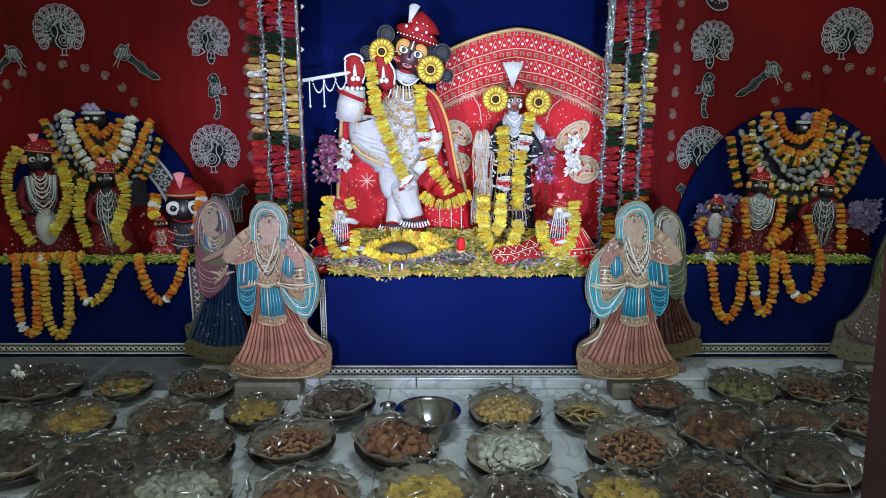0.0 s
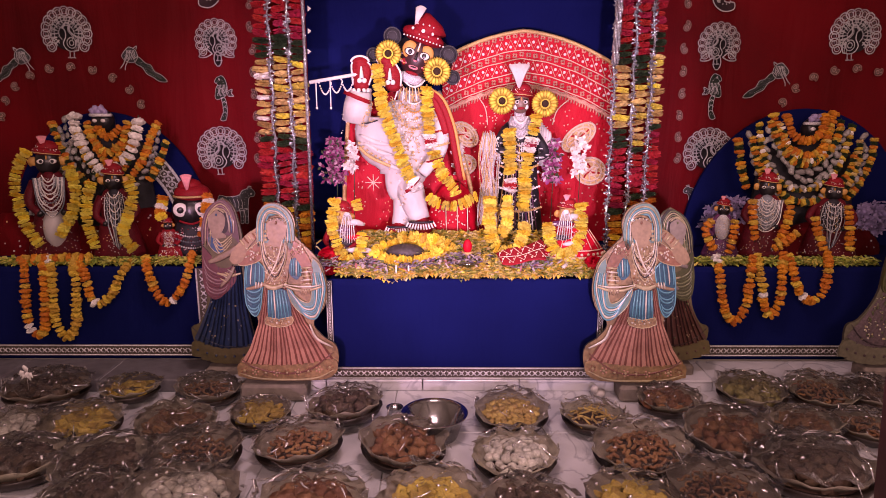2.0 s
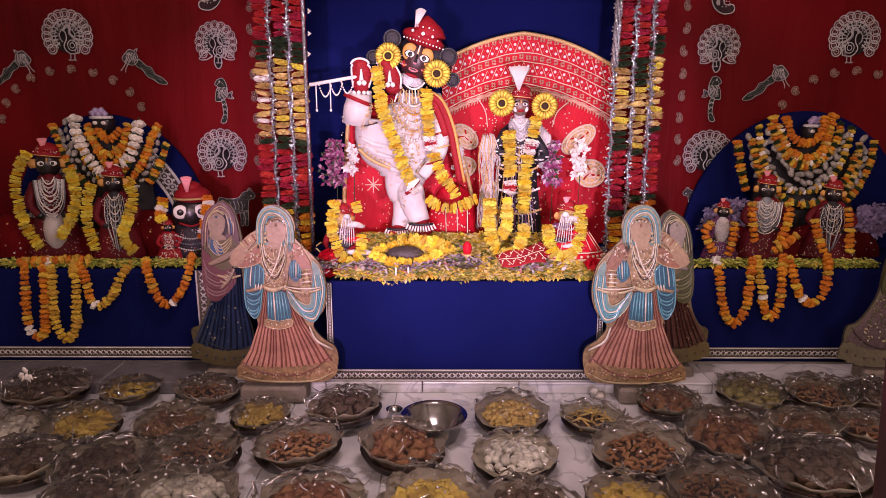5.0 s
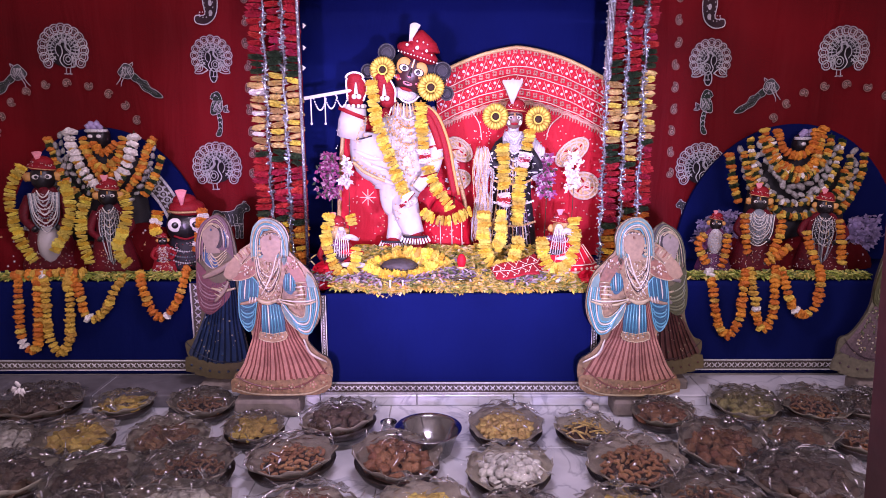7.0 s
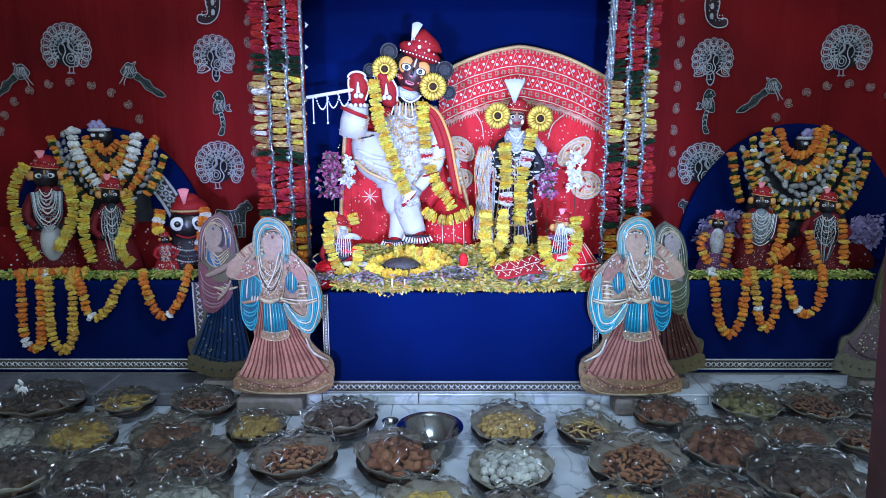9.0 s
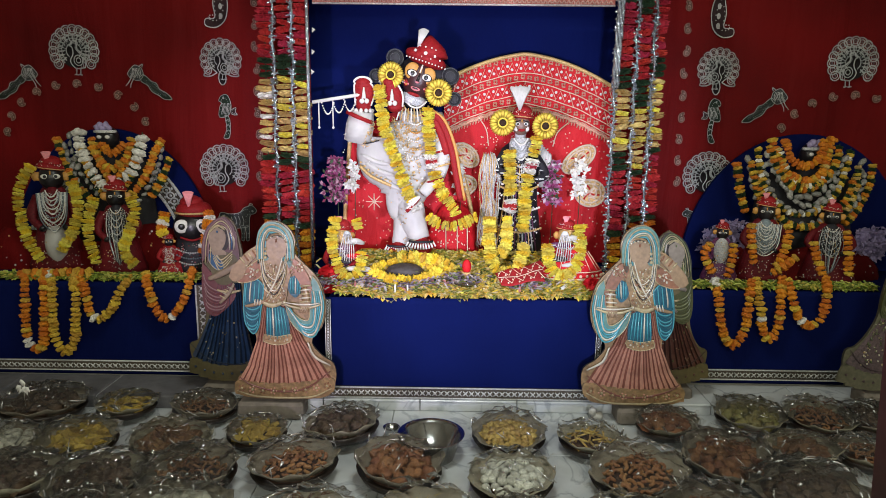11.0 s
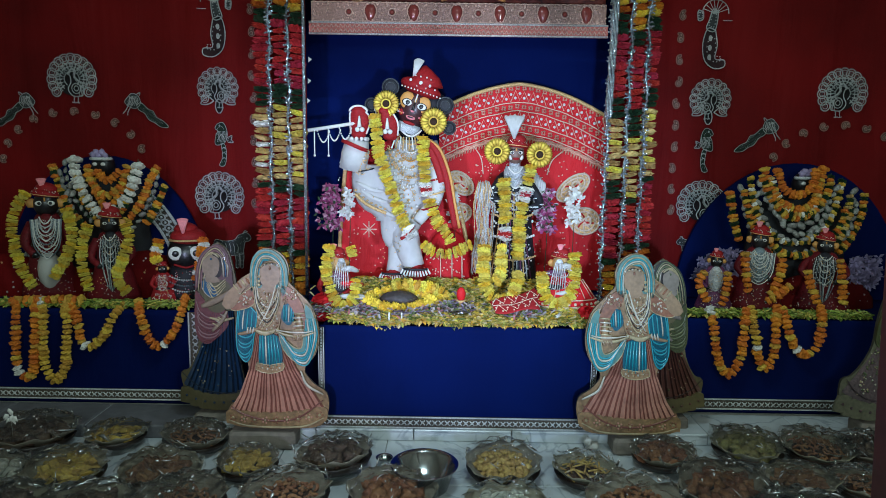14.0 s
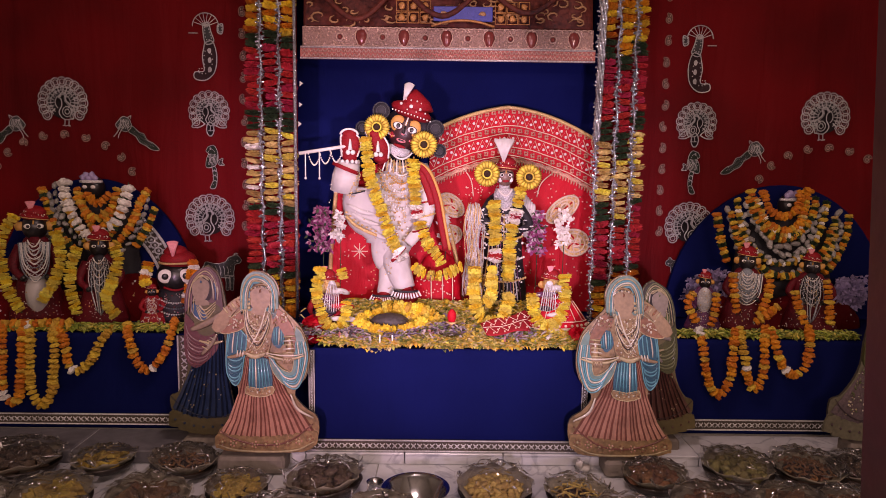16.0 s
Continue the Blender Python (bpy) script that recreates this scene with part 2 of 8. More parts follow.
class Geo:
    """Collects shapes for one mesh; each shape names its material slot."""

    def __init__(self):
        self.v, self.f, self.m, self.s = [], [], [], []

    def add(self, verts, faces, slot=0, smooth=True):
        n = len(self.v)
        self.v.extend(tuple(p) for p in verts)
        self.f.extend([tuple(n + i for i in q) for q in faces])
        self.m.extend([slot] * len(faces))
        self.s.extend([smooth] * len(faces))
        return self

    def sphere(self, c, r, slot=0, seg=12, rings=8, turn=None, lump=0.0, smooth=True):
        r = r if isinstance(r, tuple) else (r, r, r)
        pts = [Vector((0, 0, -1))]
        for j in range(1, rings):
            a = math.pi * j / rings - math.pi / 2
            pts += [Vector((math.cos(a) * math.cos(2 * math.pi * i / seg), math.cos(a) * math.sin(2 * math.pi * i / seg), math.sin(a))) for i in range(seg)]
        pts.append(Vector((0, 0, 1)))
        out = []
        for p in pts:
            k = 1 + lump * (noise.noise(p * 2.3 + Vector(c) * 31) if lump else 0)
            q = Vector((p.x * r[0] * k, p.y * r[1] * k, p.z * r[2] * k))
            out.append((turn @ q if turn else q) + Vector(c))
        faces = [(0, 1 + (i + 1) % seg, 1 + i) for i in range(seg)]
        for j in range(rings - 2):
            a, b = 1 + j * seg, 1 + (j + 1) * seg
            faces += [(a + i, a + (i + 1) % seg, b + (i + 1) % seg, b + i) for i in range(seg)]
        a, top = 1 + (rings - 2) * seg, len(pts) - 1
        faces += [(a + i, a + (i + 1) % seg, top) for i in range(seg)]
        return self.add(out, faces, slot, smooth)

    def tube(self, pts, rad, slot=0, n=8, closed=False, smooth=True, flat=1.0):
        """A round rod along the points; flat squeezes it across y."""
        pts = [Vector(p) for p in pts]
        k = len(pts)
        rad = list(rad) if isinstance(rad, (list, tuple)) else [rad] * k
        verts, up = [], Vector((0.13, 0.97, 0.2))
        for i, p in enumerate(pts):
            a, b = (pts[i - 1], pts[(i + 1) % k]) if closed else (pts[max(i - 1, 0)], pts[min(i + 1, k - 1)])
            t = (b - a).normalized()
            s = up.cross(t)
            s = s.normalized() if s.length > 1e-4 else Vector((1, 0, 0))
            u = t.cross(s)
            for j in range(n):
                w = 2 * math.pi * j / n
                d = s * math.cos(w) * rad[i] + u * math.sin(w) * rad[i]
                d.y *= flat
                verts.append(p + d)
        faces = []
        for i in range(k if closed else k - 1):
            a, b = i * n, ((i + 1) % k) * n
            faces += [(a + j, a + (j + 1) % n, b + (j + 1) % n, b + j) for j in range(n)]
        if not closed:
            faces += [tuple(range(n - 1, -1, -1)), tuple(range((k - 1) * n, k * n))]
        return self.add(verts, faces, slot, smooth)

    def lathe(self, profile, c=(0, 0, 0), slot=0, n=24, ruffle=0.0, waves=9, smooth=True, squash=1.0):
        verts = []
        for r, z in profile:
            for i in range(n):
                w = 2 * math.pi * i / n
                k = 1 + ruffle * r * math.sin(w * waves)
                verts.append((c[0] + r * k * math.cos(w), c[1] + r * k * math.sin(w) * squash, c[2] + z))
        faces = []
        for j in range(len(profile) - 1):
            a, b = j * n, (j + 1) * n
            faces += [(a + i, a + (i + 1) % n, b + (i + 1) % n, b + i) for i in range(n)]
        if profile[0][0] > 1e-5:
            faces.append(tuple(range(n - 1, -1, -1)))
        if profile[-1][0] > 1e-5:
            faces.append(tuple(range((len(profile) - 1) * n, len(profile) * n)))
        return self.add(verts, faces, slot, smooth)

    def prism(self, outline, y0, y1, slot=0, edge=None):
        """An upright board: an outline in x and z, from y0 (front) to y1."""
        k = len(outline)
        verts = [(x, y0, z) for x, z in outline] + [(x, y1, z) for x, z in outline]
        self.add(verts, [tuple(range(k)), tuple(range(2 * k - 1, k - 1, -1))], slot, False)
        return self.add(verts, [(i, k + i, k + (i + 1) % k, (i + 1) % k) for i in range(k)], slot if edge is None else edge, False)

    def box(self, lo, hi, slot=0, bevel=0.0):
        (x0, y0, z0), (x1, y1, z1) = lo, hi
        if not bevel:
            v = [(x, y, z) for z in (z0, z1) for y in (y0, y1) for x in (x0, x1)]
            return self.add(v, [(0, 2, 3, 1), (4, 5, 7, 6), (0, 1, 5, 4), (2, 6, 7, 3), (0, 4, 6, 2), (1, 3, 7, 5)], slot, False)
        e = bevel
        rim = [(x0 + e, y0), (x1 - e, y0), (x1, y0 + e), (x1, y1 - e), (x1 - e, y1), (x0 + e, y1), (x0, y1 - e), (x0, y0 + e)]
        cx, cy = (x0 + x1) / 2, (y0 + y1) / 2
        small = [(x + (e if x < cx else -e), y + (e if y < cy else -e)) for x, y in rim]
        v = [(*q, z0) for q in small] + [(*q, z0 + e) for q in rim] + [(*q, z1 - e) for q in rim] + [(*q, z1) for q in small]
        f = [tuple(range(7, -1, -1)), tuple(range(24, 32))]
        for j in range(3):
            f += [(8 * j + i, 8 * j + (i + 1) % 8, 8 * j + 8 + (i + 1) % 8, 8 * j + 8 + i) for i in range(8)]
        return self.add(v, f, slot, False)

    def sheet(self, f, nu, nv, slot=0, thick=0.006):
        """A cloth from f(u, v), with a thickness towards +y."""
        front = [f(i / nu, j / nv) for j in range(nv + 1) for i in range(nu + 1)]
        back = [(x, y + thick, z) for x, y, z in front]
        k, w = len(front), nu + 1
        faces = []
        for j in range(nv):
            for i in range(nu):
                q = (j * w + i, j * w + i + 1, (j + 1) * w + i + 1, (j + 1) * w + i)
                faces += [q, tuple(k + a for a in reversed(q))]
        ring = list(range(w)) + [j * w + nu for j in range(1, nv + 1)] + [nv * w + i for i in range(nu - 1, -1, -1)] + [j * w for j in range(nv - 1, 0, -1)]
        faces += [(ring[i], k + ring[i], k + ring[(i + 1) % len(ring)], ring[(i + 1) % len(ring)]) for i in range(len(ring))]
        return self.add(front + back, faces, slot, True)

    def mesh(self, name, mats):
        me = bpy.data.meshes.new(name)
        me.from_pydata(self.v, [], self.f)
        for mt in mats if isinstance(mats, (list, tuple)) else [mats]:
            me.materials.append(mt)
        me.polygons.foreach_set("material_index", self.m)
        me.polygons.foreach_set("use_smooth", self.s)
        me.update()
        return me


def thing(name, geo, mats, label, category, group="", kind="", m=None):
    ob = new(name, geo.mesh(name, mats) if isinstance(geo, Geo) else geo)
    if m is not None:
        ob.matrix_basis = m
    return tagged(ob, label, category, group, kind)


def part(name, geo, mats, parent, label="", m=None, kind=""):
    ob = new(name, geo.mesh(name, mats) if isinstance(geo, Geo) else geo)
    ob.parent = parent
    if m is not None:
        ob.matrix_basis = m
    return tagged(ob, label, kind=kind)


def curve(pts, steps=8):
    """A smooth line through the points."""
    p = [Vector(q) for q in pts]
    p = [p[0] * 2 - p[1]] + p + [p[-1] * 2 - p[-2]]
    out = []
    for i in range(1, len(p) - 2):
        for s in range(steps):
            t = s / steps
            a, b, c, d = p[i - 1], p[i], p[i + 1], p[i + 2]
            out.append(0.5 * (2 * b + (c - a) * t + (2 * a - 5 * b + 4 * c - d) * t * t + (3 * b - a - 3 * c + d) * t ** 3))
    return out + [p[-2]]


def evenly(pts, gap):
    """Points and directions at even steps along a line."""
    out, left = [], gap / 2
    for a, b in zip(pts, pts[1:]):
        d = b - a
        s = d.length
        while left < s:
            out.append((a + d * (left / s), d.normalized()))
            left += gap
        left -= s
    return out


def wave(x, z, seed=0.0):
    return noise.noise(Vector((x, z, seed)))


# ---- the room ----
TOP = 0.53
FRONT, SIDE, WALL = 2.86, 3.09, 3.64
floor = thing("floor", Geo().box((-3.2, -1.6, -0.12), (3.2, 4.2, -0.012)), PLASTER, "grey mortar bed under white marble floor tiles", "floor", kind="structure")
step = thing("step", Geo().box((-2.9, 2.9, -0.02), (2.9, 4.1, 0.045)), PLASTER, "low step under the altar faced with marble slabs", "step", kind="structure")
thing("wall_west", Geo().box((-3.2, -1.6, -0.1), (-3.0, 4.2, 3.0)), PLASTER, "plain pale plaster wall", "wall", kind="structure")
thing("wall_east", Geo().box((3.0, -1.6, -0.1), (3.2, 4.2, 3.0)), PLASTER, "plain pale plaster wall", "wall", kind="structure")
thing("wall_south", Geo().box((-3.0, -1.6, -0.1), (3.0, -1.4, 3.0)), PLASTER, "plain pale plaster wall", "wall", kind="structure")
thing("wall_north", Geo().box((-3.0, 4.0, -0.1), (3.0, 4.2, 3.0)), PLASTER, "plain pale plaster wall behind the altar", "wall", kind="structure")
thing("ceiling", Geo().box((-3.2, -1.6, 2.9), (3.2, 4.2, 3.05)), PLASTER, "plain pale plaster ceiling", "ceiling", kind="structure")
thing("door_frame", Geo().box((0, 0, 0), (0.14, 0.17, 2.88), bevel=0.006), DOORWOOD, "dark maroon painted wooden door frame", "door frame", kind="structure", m=pose(0.849, 0.98, 0.0, 0, -2.9, 0))

# altar: one middle block that stands forward, and two wings
thing("altar_block", Geo().box((-0.556, FRONT + 0.02, 0.045), (0.698, 3.98, TOP), bevel=0.01), BLUE, "masonry altar block covered with blue cloth", "altar", kind="structure")
thing("altar_wing", Geo().box((-2.98, SIDE + 0.02, 0.045), (-0.556 - 0.01, 3.98, TOP), bevel=0.01), BLUE, "masonry altar wing covered with blue cloth", "altar", kind="structure")
thing("altar_wing", Geo().box((0.698 + 0.01, SIDE + 0.02, 0.045), (2.98, 3.98, TOP), bevel=0.01), BLUE, "masonry altar wing covered with blue cloth", "altar", kind="structure")


# ---- cloth hangings ----
def hanging(name, label, x0, x1, z0, z1, y, mat, depth=0.012, folds=7.0, seed=0.0, nu=60, nv=40):
    def f(u, v):
        x, z = x0 + (x1 - x0) * u, z0 + (z1 - z0) * v
        return (x, y + depth * wave(x * folds, z * 0.8, seed) + 0.4 * depth * wave(x * 2.5 * folds, z * 3, seed + 4), z)
    return thing(name, Geo().sheet(f, nu, nv), mat, label, "curtain")


EDGE_W, EDGE_E = -0.766, 0.893
curtain_w = hanging("backdrop_curtain", "deep red satin backdrop curtain with silver sequin birds", -2.98, EDGE_W, TOP + 0.005, 2.88, WALL, RED, 0.012, 3.0, 1.0, 90, 50)
curtain_e = hanging("backdrop_curtain", "deep red satin backdrop curtain with silver sequin birds", EDGE_E, 2.98, TOP + 0.005, 2.88, WALL, RED, 0.012, 3.0, 2.0, 90, 50)
hanging("niche_curtain", "plain royal blue satin cloth lining the middle niche", EDGE_W - 0.05, EDGE_E + 0.05, TOP + 0.005, 2.88, 3.8, BLUE, 0.01, 3.0, 3.0)


def border(parent, x0, x1, z0, z1, y, upright=False):
    """A sequined band: a silver ground with two cords and a row of dark lozenges."""
    g = Geo().box((x0, y - 0.006, z0), (x1, y, z1), 1)
    along = (z1 - z0) if upright else (x1 - x0)
    wide = (x1 - x0) if upright else (z1 - z0)
    n = max(2, int(along / (wide * 0.5)))
    for i in range(n):
        s = (i + 0.5) / n
        cx, cz = (x0 + wide / 2, z0 + along * s) if upright else (x0 + along * s, z0 + wide / 2)
        a = wide * 0.2
        for sg in (-1, 1):
            g.tube([(cx - a, y - 0.009, cz - sg * a), (cx, y - 0.012, cz), (cx + a, y - 0.009, cz + sg * a)], wide * 0.05, 0, 5)
        g.sphere((cx, y - 0.009, cz), (wide * 0.12, 0.004, wide * 0.12), 0, 6, 4)
    for e in (0.06, 0.94):
        if upright:
            g.tube([(x0 + wide * e, y - 0.008, z0), (x0 + wide * e, y - 0.008, z1)], wide * 0.07, 0, 6)
        else:
            g.tube([(x0, y - 0.008, z0 + wide * e), (x1, y - 0.008, z0 + wide * e)], wide * 0.07, 0, 6)
    return part("border", g, [THREAD, BORDERFILL], parent, "silver sequined braid border")


BORDERFILL = material("braid_ground", (0.1, 0.08, 0.06), 0.5, 0.2, vary=0.6, grain=150, bump=0.6)


def skirt(label, x0, x1, y, z0, seed):
    def f(u, v):
        x, z = x0 + (x1 - x0) * u, z0 + (TOP + 0.006 - z0) * v
        return (x, y - 0.004 + 0.007 * (1 - v) * wave(x * 5, z * 0.7, seed) + 0.003 * wave(x * 3, z * 4, seed), z)
    ob = thing("altar_skirt", Geo().sheet(f, 70, 14, 0, 0.004), BLUE, label, "altar cloth", "blue altar skirts")
    border(ob, x0 + 0.002, x1 - 0.002, z0 - 0.004, z0 + 0.052, y - 0.012)
    return ob


CX0, CX1 = -0.556, 0.698
mid = skirt("royal blue satin skirt on the altar with silver braid hem", CX0, CX1, FRONT, 0.062, 5.0)
left = skirt("royal blue satin skirt on the altar wing with silver braid hem", -2.95, CX0 - 0.015, SIDE, 0.085, 6.0)
skirt("royal blue satin skirt on the altar wing with silver braid hem", CX1 + 0.015, 2.95, SIDE, 0.085, 7.0)
border(mid, CX0 - 0.004, CX0 + 0.022, 0.115, TOP, FRONT - 0.012, True)
border(mid, CX1 - 0.022, CX1 + 0.004, 0.115, TOP, FRONT - 0.012, True)
border(left, -1.24, -1.173, 0.14, TOP, SIDE - 0.012, True)


# ---- sequin figures on the curtains ----
def ring(cx, cz, rx, rz, n=12, y=0.0, a0=0.0, a1=2 * math.pi):
    full = a1 - a0 > 6.2
    return [(cx + rx * math.cos(a0 + (a1 - a0) * i / (n if full else n - 1)), y, cz + rz * math.sin(a0 + (a1 - a0) * i / (n if full else n - 1))) for i in range(n)]


def flat(outline):
    return [(x, z) for x, _, z in outline]


def peacock_fan(leaves):
    """Fan about 1 wide, with its middle at the origin; the cloth lies at y = 0."""
    g = Geo()
    n = 15 if not leaves else 13
    for i in range(n):
        a = radians(-38 + 256 * i / (n - 1))
        c, s = math.cos(a), math.sin(a)
        for r in (0.092, 0.05):
            g.tube(ring(0.405 * c, 0.405 * s, r, r, 10, -0.012), 0.0125 if r > 0.06 else 0.0085, 0, 4, True)
        g.sphere((0.405 * c, -0.012, 0.405 * s), (0.02, 0.01, 0.02), 3, 6, 4)
        g.tube([(0.2 * c, -0.01, 0.2 * s), (0.31 * c, -0.01, 0.31 * s)], 0.012, 0, 4)
    for i in range(22):
        a = radians(-40 + 260 * i / 21)
        g.tube([(0.245 * math.cos(a), -0.01, 0.245 * math.sin(a)), (0.295 * math.cos(a), -0.01, 0.295 * math.sin(a))], 0.008, 0, 4)
    for r in (0.3, 0.24, 0.15):
        g.tube(ring(0, 0, r, r, 18, -0.012, radians(-50), radians(230)), 0.009, 0, 4)
    # neck, head and body drawn in thin lines over a dark ground
    g.prism(flat(ring(0, -0.01, 0.31, 0.31, 22)), -0.006, 0, 2)
    for k, r in ((0, 0.012), (1, 0.006), (2, 0.006)):
        e = 0.035 * k
        g.tube(curve([(0.2 - e, -0.018, -0.32), (0.22 - e, -0.018, -0.12), (0.07 - e * 0.5, -0.018, 0.04), (0.08 - e * 0.4, -0.018, 0.16), (0.0, -0.018, 0.2 - e * 0.5), (-0.08 + e * 0.5, -0.018, 0.1)], 5), r, 0, 4)
    g.tube(curve([(-0.08, -0.018, 0.1), (-0.03, -0.018, 0.06), (-0.02, -0.018, -0.06), (-0.08, -0.018, -0.2), (0.02, -0.018, -0.33), (0.2, -0.018, -0.32)], 5), 0.012, 0, 4)
    g.tube(ring(0.08, -0.18, 0.09, 0.1, 14, -0.018), 0.01, 0, 4, True)
    g.tube(ring(0.08, -0.18, 0.045, 0.05, 10, -0.018), 0.01, 0, 4, True)
    for i in range(14):
        a = radians(-15 + 15 * i)
        g.tube([(0.16 * math.cos(a), -0.012, 0.16 * math.sin(a)), (0.225 * math.cos(a), -0.012, 0.225 * math.sin(a))], 0.006, 0, 4)
    for x in (0.03, 0.11):
        g.tube([(x, -0.015, -0.33), (x - 0.01, -0.015, -0.45)], 0.012, 0, 4)
        g.tube([(x - 0.05, -0.015, -0.45), (x + 0.02, -0.015, -0.46)], 0.012, 0, 4)
    if leaves:
        for sg in (-1, 1):
            g.tube(curve([(sg * 0.1, -0.016, -0.3), (sg * 0.25, -0.016, -0.2), (sg * 0.42, -0.016, -0.36), (sg * 0.26, -0.016, -0.38), (sg * 0.1, -0.016, -0.3)], 5), 0.015, 0, 4)
        g.prism(flat(ring(0.02, -0.42, 0.09, 0.17, 10)), -0.012, 0, 2)
        g.tube(ring(0.02, -0.42, 0.09, 0.17, 10, -0.014), 0.014, 0, 4, True)
    for i in range(9):
        a = radians(-20 + 27.5 * i)
        g.sphere((0.17 * math.cos(a), -0.012, 0.17 * math.sin(a)), (0.022, 0.012, 0.022), 3, 6, 4)
    return g


def stroke(pts, r, g, slot=0, steps=5):
    g.tube(curve([(x, -0.014, z) for x, z in pts], steps), r * 0.65, slot, 4)
    return g


def filled(pts, g, slot, steps=4, rim=0.009):
    q = curve([(x, 0, z) for x, z in pts + [pts[0]]], steps)[:-1]
    g.prism([(p.x, p.z) for p in q], -0.008, 0, slot)
    mx, mz = sum(p.x for p in q) / len(q), sum(p.z for p in q) / len(q)
    for k, p in enumerate(q):
        if k % 2 == 0:
            g.sphere((mx + (p.x - mx) * 0.6, -0.011, mz + (p.z - mz) * 0.6), (0.011, 0.006, 0.011), 0, 5, 3)
    g.tube([(p.x, -0.012, p.z) for p in q], rim, 0, 4, True)
    return g


def parrot():
    g = Geo()
    filled([(-0.1, 0.46), (0.06, 0.5), (0.16, 0.4), (0.2, 0.2), (0.1, 0.02), (-0.16, -0.02), (-0.14, 0.2), (-0.08, 0.3), (-0.16, 0.36)], g, 1)
    filled([(0.0, 0.02), (0.12, -0.02), (0.16, -0.25), (0.1, -0.5), (-0.06, -0.5), (0.04, -0.3)], g, 1)
    filled([(0.18, 0.14), (0.34, 0.2), (0.32, 0.1), (0.38, 0.04), (0.22, 0.04)], g, 2)
    stroke([(-0.08, 0.1), (0.02, 0.22), (0.12, 0.12)], 0.02, g)
    for k in range(7):
        x = -0.1 + 0.04 * k
        stroke([(x, 0.04), (x + 0.04, 0.16), (x + 0.03, 0.3)], 0.013, g, 0, 3)
    for z in (-0.12, -0.24, -0.36):
        stroke([(0.02, z), (0.09, z + 0.04), (0.14, z)], 0.016, g, 0, 3)
    g.sphere((-0.02, -0.016, 0.42), (0.03, 0.012, 0.03), 0, 8, 5)
    return g


def long_bird():
    g = Geo()
    filled([(-0.42, 0.4), (-0.3, 0.5), (-0.14, 0.42), (-0.1, 0.24), (-0.22, 0.12), (-0.4, 0.16), (-0.5, 0.28)], g, 1)
    filled([(-0.2, 0.2), (-0.08, 0.26), (0.1, 0.1), (0.22, 0.06), (0.3, -0.1), (0.46, -0.18), (0.6, -0.34), (0.4, -0.34), (0.26, -0.24), (0.1, -0.16), (0.0, 0.0), (-0.14, 0.08)], g, 2)
    stroke([(-0.1, 0.14), (0.1, 0.0), (0.24, -0.1), (0.44, -0.26)], 0.03, g, 1)
    for k in range(6):
        stroke([(-0.45 + 0.05 * k, 0.18 + 0.01 * k), (-0.38 + 0.045 * k, 0.3), (-0.36 + 0.035 * k, 0.42)], 0.016, g, 0, 3)
    for k in range(8):
        x = -0.08 + 0.075 * k
        g.sphere((x, -0.014, 0.13 - 0.055 * k), (0.014, 0.008, 0.014), 0, 5, 3)
    stroke([(-0.36, 0.3), (-0.46, 0.1), (-0.56, -0.02)], 0.02, g)
    stroke([(-0.3, 0.24), (-0.42, 0.04), (-0.44, -0.06)], 0.02, g)
    stroke([(-0.2, 0.46), (-0.1, 0.52), (-0.12, 0.44)], 0.02, g)
    stroke([(-0.36, 0.38), (-0.26, 0.36), (-0.22, 0.26)], 0.018, g)
    return g


def tall_bird():
    g = Geo()
    for i in range(8):
        a = radians(20 + 20 * i)
        stroke([(0.02, 0.3), (0.02 + 0.1 * math.cos(a), 0.3 + 0.1 * math.sin(a)), (0.02 + 0.19 * math.cos(a), 0.3 + 0.19 * math.sin(a))], 0.01, g, 0, 3)
    stroke([(0.02 + 0.2 * math.cos(radians(a)), 0.3 + 0.2 * math.sin(radians(a))) for a in range(0, 200, 20)], 0.013, g, 0, 3)
    filled([(-0.02, 0.34), (0.06, 0.36), (0.1, 0.22), (0.14, 0.08), (0.02, 0.04), (-0.02, 0.2)], g, 1)
    filled([(0.0, 0.06), (0.12, 0.08), (0.18, -0.14), (0.14, -0.38), (0.0, -0.5), (-0.16, -0.48), (-0.16, -0.38), (-0.02, -0.36), (-0.04, -0.16)], g, 2)
    filled([(0.2, 0.32), (0.28, 0.34), (0.27, 0.2), (0.2, 0.22)], g, 1)
    stroke([(-0.24, 0.2), (-0.1, 0.2)], 0.012, g)
    for z in (-0.06, -0.2, -0.34):
        g.sphere((0.07, -0.014, z), (0.03, 0.01, 0.045), 0, 8, 5)
    return g


def paisley():
    g = Geo()
    filled([(-0.1, 0.46), (0.22, 0.36), (0.36, 0.05), (0.26, -0.34), (-0.06, -0.46), (-0.32, -0.26), (-0.28, 0.02), (-0.08, 0.16), (-0.2, 0.34)], g, 2, 3, 0.045)
    g.tube(ring(0.0, -0.16, 0.16, 0.16, 9, -0.05), 0.04, 1, 4, True)
    g.sphere((0.0, -0.04, -0.16), (0.07, 0.05, 0.07), 0, 6, 4)
    g.sphere((0.12, -0.04, 0.18), (0.08, 0.05, 0.1), 1, 6, 4)
    return g


